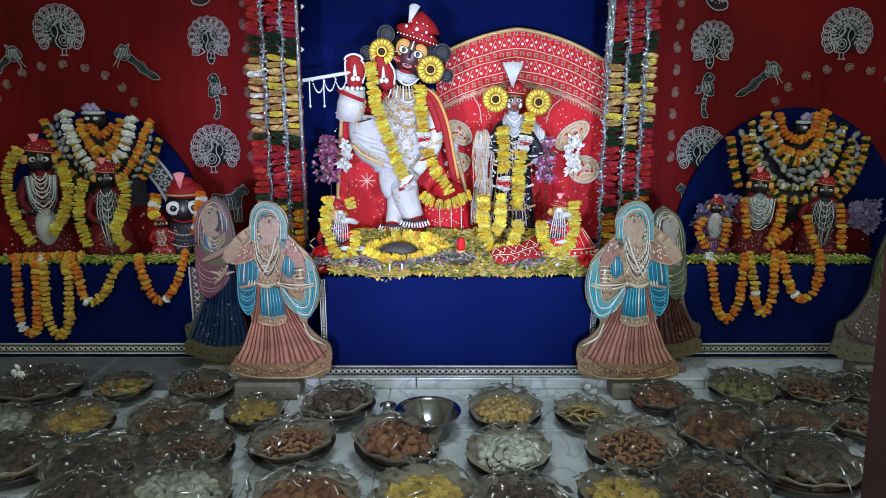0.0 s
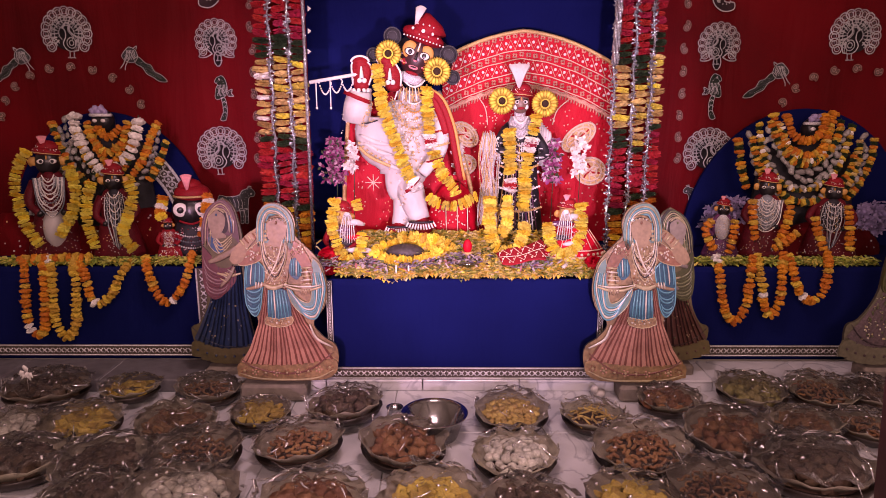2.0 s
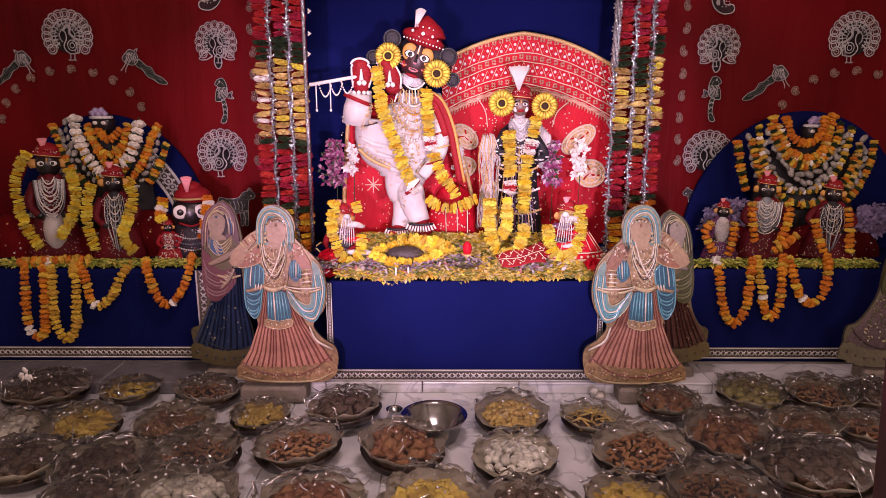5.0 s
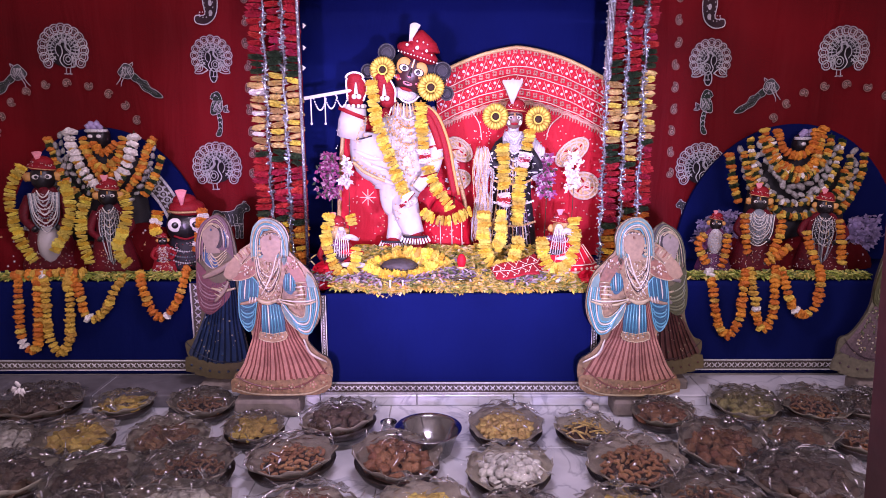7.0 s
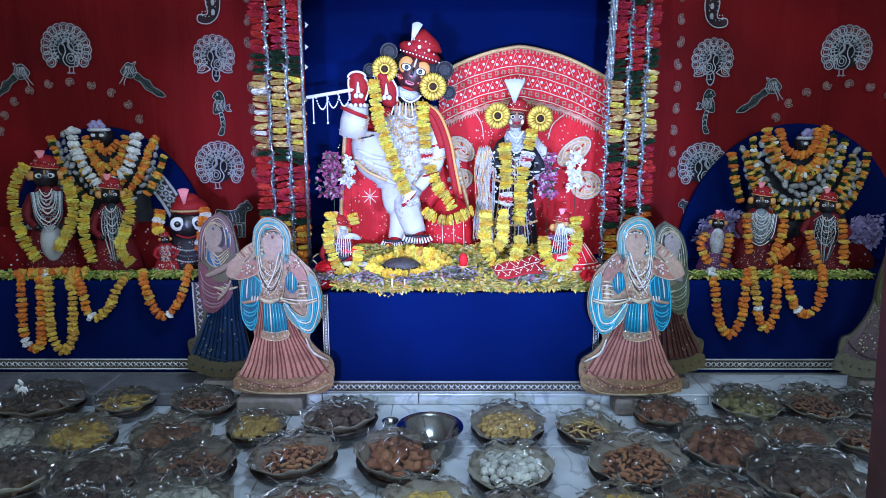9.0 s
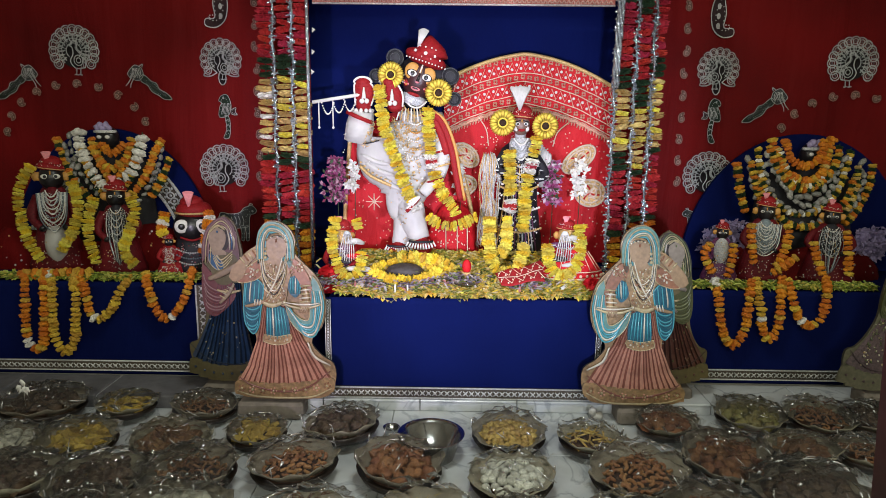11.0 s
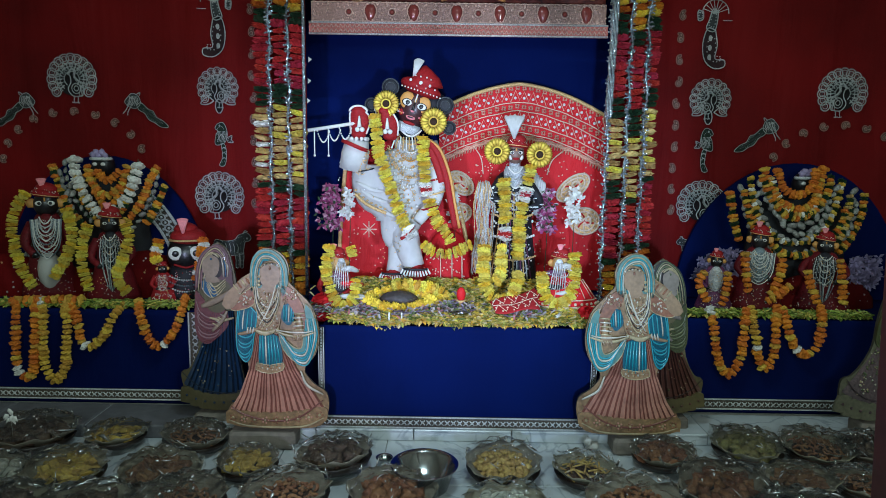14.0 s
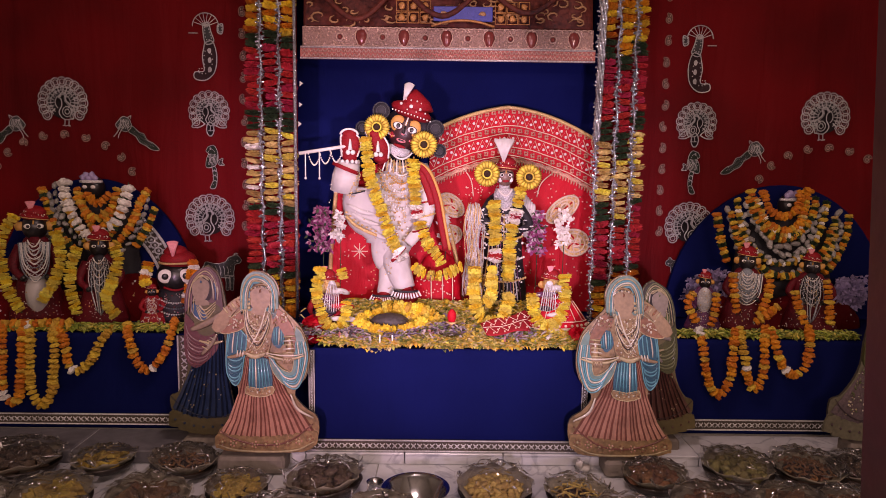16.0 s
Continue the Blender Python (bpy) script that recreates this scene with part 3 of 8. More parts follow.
def cow():
    g = Geo()
    filled([(-0.5, 0.1), (-0.44, 0.26), (-0.2, 0.22), (0.06, 0.26), (0.16, 0.38), (0.26, 0.42), (0.38, 0.46), (0.5, 0.34), (0.46, 0.24), (0.34, 0.2), (0.3, 0.0), (0.26, -0.12), (-0.1, -0.16), (-0.42, -0.12)], g, 1, 3)
    for x in (-0.44, -0.3, 0.06, 0.18):
        filled([(x, -0.1), (x + 0.12, -0.1), (x + 0.11, -0.3), (x + 0.1, -0.48), (x + 0.02, -0.48), (x + 0.03, -0.3)], g, 1, 2)
    for k in range(6):
        stroke([(-0.38 + 0.1 * k, 0.16), (-0.34 + 0.1 * k, 0.04), (-0.36 + 0.1 * k, -0.08)], 0.014, g, 0, 3)
    stroke([(0.3, 0.42), (0.34, 0.5), (0.42, 0.48)], 0.02, g)
    stroke([(-0.5, 0.14), (-0.58, 0.0), (-0.55, -0.2)], 0.02, g)
    g.sphere((0.4, -0.016, 0.3), (0.03, 0.01, 0.03), 0, 6, 4)
    return g


COPPERLINE = material("pale_copper_sequin", (0.62, 0.46, 0.4), 0.35, 0.3, vary=0.5, grain=220, bump=0.6)
GREYFILL = material("grey_sequin_fill", (0.08, 0.085, 0.09), 0.4, 0.2, vary=0.6, grain=200, bump=0.8)
NAVYFILL = material("navy_sequin_fill", (0.022, 0.018, 0.02), 0.7, 0.0, vary=0.6, grain=240, bump=0.8, spec=0.1)
SEQ = [SILVER, DARKFILL, NAVYFILL, TINSEL]
FAN_A, FAN_B = peacock_fan(False).mesh("peacock_motif", SEQ), peacock_fan(True).mesh("peacock_motif", [SILVER, GREENFILL, NAVYFILL, TINSEL])
PARROT, LONG, TALL = parrot().mesh("parrot_motif", [SILVER, GREENFILL, DARKFILL]), long_bird().mesh("bird_motif", [SILVER, GREYFILL, GREENFILL]), tall_bird().mesh("bird_motif", [SILVER, GREYFILL, DARKFILL])
PAIS, COW = paisley().mesh("paisley_motif", [COPPER, COPPERLINE, COPPER_DULL]), cow().mesh("cow_motif", [SILVER, GREYFILL])
PLANE = WALL - 0.013


def motif(parent, name, me, x, z, wide, tall=None, turn=0.0, mirror=False):
    ob = part(name, me, None, parent)
    ob.matrix_basis = pose(x, PLANE, z, 0, turn, 0) @ Matrix.Diagonal((-wide if mirror else wide, wide, tall or wide, 1))


def both(parent, sg, A, B, P, A2, T, L):
    w = 0.275
    motif(parent, "peacock_motif", FAN_A, *A, w, mirror=sg > 0)
    motif(parent, "peacock_motif", FAN_A, *A2, w, mirror=sg < 0)
    motif(parent, "peacock_motif", FAN_B, *B, 0.227, mirror=sg > 0)
    motif(parent, "parrot_motif", PARROT, *P, 0.185, 0.233, mirror=sg > 0)
    motif(parent, "bird_motif", TALL, *T, 0.354, mirror=sg > 0)
    motif(parent, "bird_motif", LONG, *L, 0.213, mirror=sg > 0)


both(curtain_w, -1, (-2.041, 1.684), (-1.247, 1.646), (-1.24, 1.347), (-1.256, 1.058), (-1.26, 1.991), (-1.653, 1.507))
both(curtain_e, 1, (2.149, 1.664), (1.436, 1.623), (1.436, 1.353), (1.425, 1.049), (1.437, 1.966), (1.714, 1.419))
motif(curtain_w, "bird_motif", LONG, -2.359, 1.501, 0.213, mirror=True)
motif(curtain_w, "cow_motif", COW, -1.195, 0.759, 0.213)
motif(curtain_e, "cow_motif", COW, 1.391, 0.785, 0.172, mirror=True)

PW = 0.051
zs = [1.02 + 0.116 * i for i in range(15)]
for i, z in enumerate(zs):
    motif(curtain_w, "paisley_motif", PAIS, -1.061 + 0.004 * (i % 3), z, PW, PW * 1.15, 12 * (i % 3) - 10, i % 2 == 0)
    motif(curtain_e, "paisley_motif", PAIS, 1.26 - 0.004 * (i % 3), z, PW, PW * 1.15, 10 - 12 * (i % 3), i % 2 == 1)
for par, cx, cz, sg in ((curtain_w, -2.055, 1.212, 1), (curtain_e, 2.171, 1.196, -1)):
    for i, a in enumerate(range(20, 175, 17)):
        motif(par, "paisley_motif", PAIS, cx + 0.4 * math.cos(radians(a)), cz + 0.3 * math.sin(radians(a)), PW * 1.15, PW, a, i % 2 == 0)

# ---- blue half-round panels behind the side idols ----


def half_round(label, cx, z0, rx, rz, band):
    g = Geo().prism([(cx + rx * math.cos(radians(a)), z0 + rz * math.sin(radians(a))) for a in range(0, 181, 6)], 3.585, 3.61, 0)
    ob = thing("arched_panel", g, BLUE, label, "back panel", "half-round back panels")
    if not band:
        return
    r = Geo()
    for k in (1.0, 0.82):
        r.tube([(cx + band * k * rx * math.cos(radians(a)), 3.576, z0 + band * k * rz * math.sin(radians(a))) for a in range(4, 177, 4)], 0.009, 0, 6)
    r.prism([(cx + band * rx * math.cos(radians(a)), z0 + band * rz * math.sin(radians(a))) for a in range(4, 177, 4)] + [(cx + 0.82 * band * rx * math.cos(radians(a)), z0 + 0.82 * band * rz * math.sin(radians(a))) for a in range(176, 3, -4)], 3.579, 3.584, 1)
    for i, a in enumerate(range(5, 176, 4)):
        k = band * 0.91
        c = (cx + k * rx * math.cos(radians(a)), z0 + k * rz * math.sin(radians(a)))
        r.tube(ring(c[0], c[1], 0.022, 0.018, 9, 3.576), 0.0055, 0, 4, True)
        r.sphere((c[0], 3.577, c[1]), (0.009, 0.005, 0.009), 0, 6, 4)
        for s in (0.855, 0.965):
            b = radians(a + 2)
            r.sphere((cx + s * band * rx * math.cos(b), 3.577, z0 + s * band * rz * math.sin(b)), (0.008, 0.005, 0.008), 0, 6, 4)
    part("border", r, [SILVER, BORDERFILL], ob, "silver sequined braid")


half_round("royal blue half-round cloth panel with silver braid", -1.877, TOP + 0.006, 0.564, 1.269 - TOP, 0.85)
half_round("royal blue half-round cloth panel behind dark idol", 1.921, TOP + 0.006, 0.625, 1.281 - TOP, 0)

# ---- canopy over the middle niche ----
VX0, VX1 = -0.67, 0.779
zc, zb, za = 1.884, 1.945, 2.042


LACE_ROSE = material("rose_gold_lace", (0.6, 0.4, 0.33), 0.35, 0.35, vary=0.6, grain=160, bump=0.8)
COPPER_HEM = material("copper_hem", (0.42, 0.13, 0.1), 0.4, 0.25, vary=0.45, grain=160, bump=0.8)
AMBER = material("amber_brocade", (0.4, 0.17, 0.05), 0.45, 0.2, vary=0.5, grain=120, bump=0.5)
GARNET = material("garnet_stone", (0.16, 0.03, 0.025), 0.15, 0.1, vary=0.3, grain=40, bump=0.1)
PATCHBLUE = material("blue_satin_patch", (0.03, 0.04, 0.26), 0.5, vary=0.25, grain=120, bump=0.3)
LACE_DARK = material("copper_lace_ground", (0.26, 0.15, 0.12), 0.4, 0.3, vary=0.6, grain=120, bump=0.8)


def drape(u, v):
    x, z = VX0 + (VX1 - VX0) * u, za + (2.5 - za) * v
    return (x, 3.36 + 0.03 * math.sin(u * 31 + 2 * v) * (0.4 + v * 0.3) + 0.02 * wave(x * 6, z * 5, 9), z)


can = thing("canopy_valance", Geo().sheet(drape, 80, 16), BROCADE, "dark red patterned brocade valance with rose gold lace hem", "valance")
g, q = Geo(), random.Random(23)
for i in range(95):
    x, z = q.uniform(VX0 + 0.03, VX1 - 0.03), za + 0.02 + 0.22 * q.random()
    a, e, w = q.uniform(0, 6.28), q.uniform(0.018, 0.05), q.choice((-1, 1))
    g.tube([(x + e * (1 - 0.11 * k) * math.cos(a + w * 0.75 * k), 3.305, z + 0.6 * e * (1 - 0.11 * k) * math.sin(a + w * 0.75 * k)) for k in range(8)], [0.0015, 0.004, 0.0055, 0.0055, 0.005, 0.004, 0.003, 0.002], 0, 4)
part("brocade_pattern", g, GOLD_DULL, can, "dull gold woven scrolls", kind="stuff")
patch = part("name_patch", Geo().box((-0.02, 3.288, 2.068), (0.271, 3.296, 2.14), bevel=0.003), PATCHBLUE, can, "plain blue satin patch")
for x in (0.03, 0.22):
    part("flower", Geo().sphere((x, 3.287, 2.105), (0.018, 0.004, 0.011), 0, 8, 5, lump=0.5), GOLD_DULL, patch, "small gold sewn flower")
g = Geo()
for x0, sgn in ((-0.025, -1), (0.276, 1)):
    for i in range(3):
        for j in range(2):
            x, z = x0 + sgn * (0.035 + 0.058 * i), 2.085 + 0.056 * j
            g.tube([(x - 0.026, 3.298, z - 0.025), (x + 0.026, 3.298, z - 0.025), (x + 0.026, 3.298, z + 0.025), (x - 0.026, 3.298, z + 0.025)], 0.003, 0, 4, True)
            g.sphere((x, 3.297, z), (0.017, 0.005, 0.017), 0, 8, 5, lump=0.5)
g.tube(curve([(-0.03, 3.29, 2.045), (0.05, 3.286, 2.066), (0.125, 3.284, 2.072), (0.2, 3.286, 2.066), (0.28, 3.29, 2.045)], 6), 0.006, 0, 6)
part("gold_squares", g, AMBER, can, "amber gold woven squares and braid", kind="stuff")
for k in range(3):
    x0, x1 = VX0 + 0.05 + 0.42 * k, VX0 + 0.5 + 0.42 * k
    g = Geo().tube(curve([(x0, 3.3, za + 0.2), ((x0 + x1) / 2, 3.285, za + 0.03 + 0.02 * k), (x1, 3.3, za + 0.22)], 10), 0.014, 0, 7, flat=0.5)
    part("swag_fold", g, BROCADE, can)
g = Geo().box((VX0, 3.325, zb), (VX1, 3.335, za), 1)
q = random.Random(29)
for i in range(260):
    g.sphere((q.uniform(VX0, VX1), 3.323, q.uniform(zb + 0.006, za - 0.006)), q.uniform(0.003, 0.006), 0, 5, 3)
for i in range(60):
    x = VX0 + (VX1 - VX0) * (i + 0.5) / 60
    g.sphere((x, 3.322, zb + 0.012 + (za - zb - 0.024) * (i % 2)), 0.007, 0, 6, 4)
for k in range(2):
    z = zb + 0.004 + (za - zb - 0.008) * k
    g.tube([(VX0 + (VX1 - VX0) * i / 90, 3.321, z + 0.0025 * (i % 2)) for i in range(91)], 0.0035, 0, 4)
lace = part("lace_band", g, [LACE_ROSE, LACE_DARK], can, "rose gold lace band with dark drops")
for i in range(12):
    x, c = -0.484 + 0.106 * i, (za + zb) / 2
    if i % 2:
        g = Geo().lathe([(0.0, -0.046), (0.014, -0.034), (0.026, -0.006), (0.027, 0.012), (0.018, 0.032), (0.0, 0.038)], n=14, slot=1)
        g.v = [(x + p[0], 3.322 + p[1] * 0.5, c + p[2]) for p in g.v]
        g.tube([(x + e * 0.03, 3.318, c + h) for e, h in ((0, -0.052), (0.6, -0.034), (1, -0.004), (1, 0.016), (0.6, 0.038), (0, 0.044), (-0.6, 0.038), (-1, 0.016), (-1, -0.004), (-0.6, -0.034))], 0.0035, 0, 4, True)
    else:
        g = Geo().sphere((x, 3.32, c), (0.012, 0.01, 0.012), 1, 10, 6)
        g.tube(ring(x, c, 0.018, 0.018, 10, 3.32), 0.0035, 0, 4, True)
        for e in (-0.03, 0.03):
            g.sphere((x, 3.32, c + e), 0.005, 0, 6, 4)
    part("drop", g, [LACE_ROSE, GARNET], lace, "dark garnet drop in a beaded ring")
g = Geo().box((VX0 - 0.01, 3.315, zc), (VX1 + 0.01, 3.327, zb - 0.003), 1)
for e in (0.06, 0.94):
    g.tube([(VX0 - 0.01, 3.314, zc + (zb - zc) * e), (VX1 + 0.01, 3.314, zc + (zb - zc) * e)], 0.005, 0, 6)
for i in range(64):
    x = VX0 + (VX1 - VX0) * (i + 0.5) / 64
    for e in (0.32, 0.68):
        g.tube([(x - 0.009, 3.3135, zc + (zb - zc) * (e - 0.12)), (x, 3.311, zc + (zb - zc) * (e + 0.12)), (x + 0.009, 3.3135, zc + (zb - zc) * (e - 0.12))], 0.0038, 2, 4)
part("hem_band", g, [LACE, COPPER_HEM, LACE_ROSE], can, "copper sequined hem with silver edges")
part("rod", Geo().tube([(VX0 - 0.05, 3.36, 2.5), (VX1 + 0.05, 3.36, 2.5)], 0.015, 0, 10), STEEL, can)

# ---- flowers ----


def bloom(r, h, points, layers, seed):
    """A strung blossom: ruffled layers of petals round the string's axis z."""
    q = random.Random(seed)
    g = Geo()
    for k in range(layers):
        z = h * ((k + 0.5) / layers - 0.5)
        verts = [(0, 0, z + h * 0.3), (0, 0, z - h * 0.3)]
        for i in range(points * 2):
            a = math.pi * i / points + k * 0.4
            rr = r * (q.uniform(0.95, 1.1) if i % 2 else q.uniform(0.76, 0.88))
            verts.append((rr * math.cos(a), rr * math.sin(a), z + q.uniform(-0.22, 0.22) * h))
        n = points * 2
        g.add(verts, [(0, 2 + i, 2 + (i + 1) % n) for i in range(n)] + [(1, 2 + (i + 1) % n, 2 + i) for i in range(n)], 0, False)
    return g


BLOOMS = {}
for key, mt in (("orange", ORANGE_P), ("yellow", YELLOW_P), ("lemon", LEMON_P), ("white", WHITE_P), ("red", RED_P), ("green", GREEN_P), ("grey", GREY_P), ("lilac", LILAC_P), ("cream", CREAM_P)):
    BLOOMS[key] = [bloom(1.0, 0.95, 13, 3, s).mesh("blossom", mt) for s in (1, 2, 3)]


def pompon(seed):
    """A flattened marigold head, ruffled all over."""
    q = random.Random(seed)
    verts, faces, seg, rings_ = [(0, 0, -0.5)], [], 14, 7
    for j in range(1, rings_):
        a = math.pi * j / rings_ - math.pi / 2
        for i in range(seg):
            k = q.uniform(0.7, 1.22)
            b = 2 * math.pi * (i + 0.5 * (j % 2)) / seg
            verts.append((math.cos(a) ** 0.6 * k * math.cos(b), math.cos(a) ** 0.6 * k * math.sin(b), 0.52 * math.sin(a) + q.uniform(-0.14, 0.14)))
    verts.append((0, 0, 0.5))
    for i in range(seg):
        faces += [(0, 1 + (i + 1) % seg, 1 + i), (len(verts) - 1, 1 + (rings_ - 2) * seg + i, 1 + (rings_ - 2) * seg + (i + 1) % seg)]
        for j in range(rings_ - 2):
            a, b = 1 + j * seg, 1 + (j + 1) * seg
            faces += [(a + i, a + (i + 1) % seg, b + (i + 1) % seg, b + i)]
    return Geo().add(verts, faces, 0, False)


for key, mt in (("marigold", ORANGE_P), ("ochre", OCHRE_P), ("posy", WHITE_P), ("head", LEMON_P), ("pale", CREAM_P)):
    BLOOMS[key] = [pompon(s).mesh("blossom", mt) for s in (4, 5, 6)]
BUD = Geo().sphere((0, 0, 0), (0.62, 0.5, 1.0), 0, 9, 7, lump=0.25).mesh("bud", GREY_P)
TUBEROSE = bloom(1.0, 1.3, 6, 3, 9).mesh("blossom", WHITE_P)
BLOOMS["bud"], BLOOMS["tuberose"] = [BUD], [TUBEROSE]


def garland(label, pts, colours, r, gap, group="", jitter=0.12, steps=8, squat=0.9):
    """A string of blossoms along a line; colours gives the kind of the blossom at a share of the length."""
    line = curve(pts, steps)
    ob = thing("flower_garland", Geo().tube(line, 0.003, 0, 5), GREEN_P, label, "garland", group)
    spots = evenly(line, gap)
    for i, (p, d) in enumerate(spots):
        kind = colours(i / max(1, len(spots) - 1), i) if callable(colours) else colours
        b = part("blossom", rnd.choice(BLOOMS[kind]), None, ob)
        s = r * rnd.uniform(1 - jitter, 1 + jitter)
        turn = d.to_track_quat("Z", "Y").to_matrix().to_4x4() @ pose(0, 0, 0, rnd.uniform(-12, 12) * (4 if kind == "bud" else 1), rnd.uniform(-12, 12) * (4 if kind == "bud" else 1), rnd.uniform(0, 360))
        b.matrix_basis = Matrix.Translation(p + Vector((rnd.uniform(-1, 1), rnd.uniform(-1, 1), 0)) * r * jitter) @ turn @ Matrix.Diagonal((s, s, s * squat, 1))
    return ob


# ---- flower columns beside the niche ----
ZT = 2.62


def column(xs, ropes, bands, label, y):
    for k, x in enumerate(xs):
        seq = bands[k]

        def kinds(s, i, seq=seq):
            z = ZT - s * (ZT - seq[-1][0])
            for z0, name in seq:
                if z > z0:
                    return {"amber": ("yellow", "orange"), "white": ("pale", "posy", "cream"), "lemon": ("lemon", "cream", "pale", "cream"), "yellow": ("lemon", "cream", "pale"), "red": ("red", "red", "red"), "green": ("green", "green", "green")}[name][i % (2 if name == "amber" else 4 if name == "lemon" else 3)]
            return "orange"
        z1 = seq[-1][0]
        garland(label, [(x + 0.004 * math.sin(k + j), y - 0.01 * (k % 2), ZT + 0.011 * k + (z1 - ZT) * j / 6) for j in range(7)], kinds, 0.041, 0.034, "flower columns beside the niche", 0.15, 8, 0.6)
    for x in ropes:
        g = Geo()
        g.tube([(x + 0.006 * math.sin(j * 0.9), y - 0.035 + 0.004 * math.cos(j), ZT + (TOP + 0.03 - ZT) * j / 60) for j in range(61)], [0.0045 + 0.002 * (j % 2) for j in range(61)], 0, 7, smooth=False)
        q = random.Random(int(x * 1000))
        for j in range(560):
            z = TOP + 0.04 + (ZT - TOP - 0.05) * q.random()
            a, l = q.uniform(0, 6.28), q.uniform(0.01, 0.024)
            c = Vector((x, y - 0.035, z))
            e = Vector((math.cos(a) * l, math.sin(a) * l, q.uniform(-0.012, 0.012)))
            w = Vector((q.uniform(-0.003, 0.003), q.uniform(-0.003, 0.003), 0.004))
            g.add([c - w, c + e - w, c + e + w, c + w], [(0, 1, 2, 3)], 0, False)
        thing("tinsel_rope", g, TINSEL, "silver tinsel rope hanging beside flower garlands", "tinsel", "tinsel ropes")


yc = 3.34


def bands_for(levels, pale, end):
    """Bands from the top down, each with the height at which it ends."""
    return list(zip(levels + [end], ("amber", "green", "red", "green", pale, "green", "red", "green", "amber")))


west_levels, east_levels = [2.009, 1.942, 1.628, 1.516, 1.147, 1.081, 0.81, 0.775], [2.017, 1.924, 1.624, 1.518, 1.208, 1.095, 0.794, 0.749]
column([-0.925, -0.829, -0.745], [-0.877, -0.785],
       [bands_for([z + 0.02 for z in west_levels], "white", 0.683), bands_for(west_levels, "lemon", TOP + 0.05), bands_for([z - 0.012 for z in west_levels], "yellow", TOP + 0.03)],
       "strung paper-bright marigold garland in red green and yellow bands", yc)
column([0.86, 0.944, 1.022], [0.905, 0.99, 0.808],
       [bands_for(east_levels, "lemon", TOP + 0.03), bands_for([1.911, 1.825, 1.528, 1.396, 1.088, 1.05, 0.825, 0.795], "lemon", TOP + 0.05), bands_for([1.966, 1.912, 1.64, 1.529, 1.176, 1.147, 0.826, 0.796], "yellow", 0.743)],
       "strung marigold garland in red green and yellow bands", yc)
# thick twist of tinsel hanging from the canopy's end
g = Geo()
for k in range(4):
    g.tube([(0.822 - 0.018 * (j / 40) ** 2 + 0.011 * math.cos(j * 0.55 + k * 1.57), 3.29 + 0.011 * math.sin(j * 0.55 + k * 1.57), ZT + (1.5 - ZT) * j / 40) for j in range(41)], [0.007 + 0.003 * (j % 2) for j in range(41)], 0, 6, smooth=False)
thing("tinsel_rope", g, TINSEL, "thick twisted silver tinsel hanging from the canopy", "tinsel", "tinsel ropes")
g = Geo().tube([(-0.706, 3.3, TOP + 0.02), (-0.706, 3.3, ZT)], 0.009, 0, 8)
cord = thing("tinsel_rope", g, TINSEL, "thin silver tinsel cord along the niche edge", "tinsel", "tinsel ropes")
for x, z, s in ((-0.681, 1.76, 1), (-0.69, 1.562, 1), (-0.685, 1.657, 1)):
    g = Geo().add([(0, 0, 0.013), (0.018 * s, -0.004, 0), (0, 0, -0.014), (0.008 * s, -0.012, 0), (0.008 * s, 0.006, 0)], [(0, 2, 3), (3, 2, 1), (0, 3, 1), (0, 1, 4), (1, 2, 4), (0, 4, 2)], 0, False)
    part("paper_tuft", g, PEARL, cord, "small white folded tuft", m=pose(x, 3.295, z))

# ---- red patterned arch behind the female idol ----
AY = 3.7
ACX, AZT = 0.407, 1.7
ROSEGOLD = material("rose_gold_braid", (0.6, 0.32, 0.22), 0.45, 0.2, vary=0.5, grain=160, bump=0.6)
AW = 0.522


def arch_z(x):
    """The top edge of the arch at x."""
    d = (x - ACX) / AW
    return AZT - 0.14 * d * d - 0.055 * abs(d)


AX0, AX1 = -0.037, 0.903
xs = [AX0 + (AX1 - AX0) * i / 28 for i in range(29)]
g = Geo().prism([(AX0, TOP + 0.01)] + [(x, arch_z(x)) for x in xs] + [(AX1, TOP + 0.01)], AY, AY + 0.015, 0)
arch = thing("arch_cloth", g, SCARLET, "scarlet arched cloth with cream dots and zigzag embroidery", "back cloth")
part("edging", Geo().tube([(x, AY - 0.004, arch_z(x)) for x in xs], 0.011, 0, 6), GOLD, arch, "gold braid edging")
g = Geo()
for drop in (0.098, 0.145, 0.216, 0.265):
    g.tube([(x, AY - 0.004, arch_z(x) - drop + 0.002 * math.sin(x * 37 + drop * 90)) for x in xs], 0.0032, 0, 5)
q = random.Random(14)
for top, low, phase in ((0.036, 0.09, 0), (0.153, 0.208, 1)):
    n = 38
    g.tube([(AX0 + (AX1 - AX0) * i / n, AY - 0.004, arch_z(AX0 + (AX1 - AX0) * i / n) - (top if (i + phase) % 2 else low) + q.uniform(-0.005, 0.005)) for i in range(n + 1)], 0.003, 0, 4, smooth=False)
part("embroidery", g, CREAM, arch, "cream zigzag stitching")
g = Geo()
for top, low, phase in ((0.036, 0.09, 0), (0.153, 0.208, 1)):
    for i in range(1, 38):
        x = AX0 + (AX1 - AX0) * i / 38
        g.sphere((x, AY - 0.003, arch_z(x) - ((low - 0.016) if (i + phase) % 2 else (top + 0.016))), (0.0085, 0.005, 0.0085), 0, 8, 4)
part("mirror_dots", g, PEARL, arch, "round white mirror dots", kind="stuff")
g = Geo()
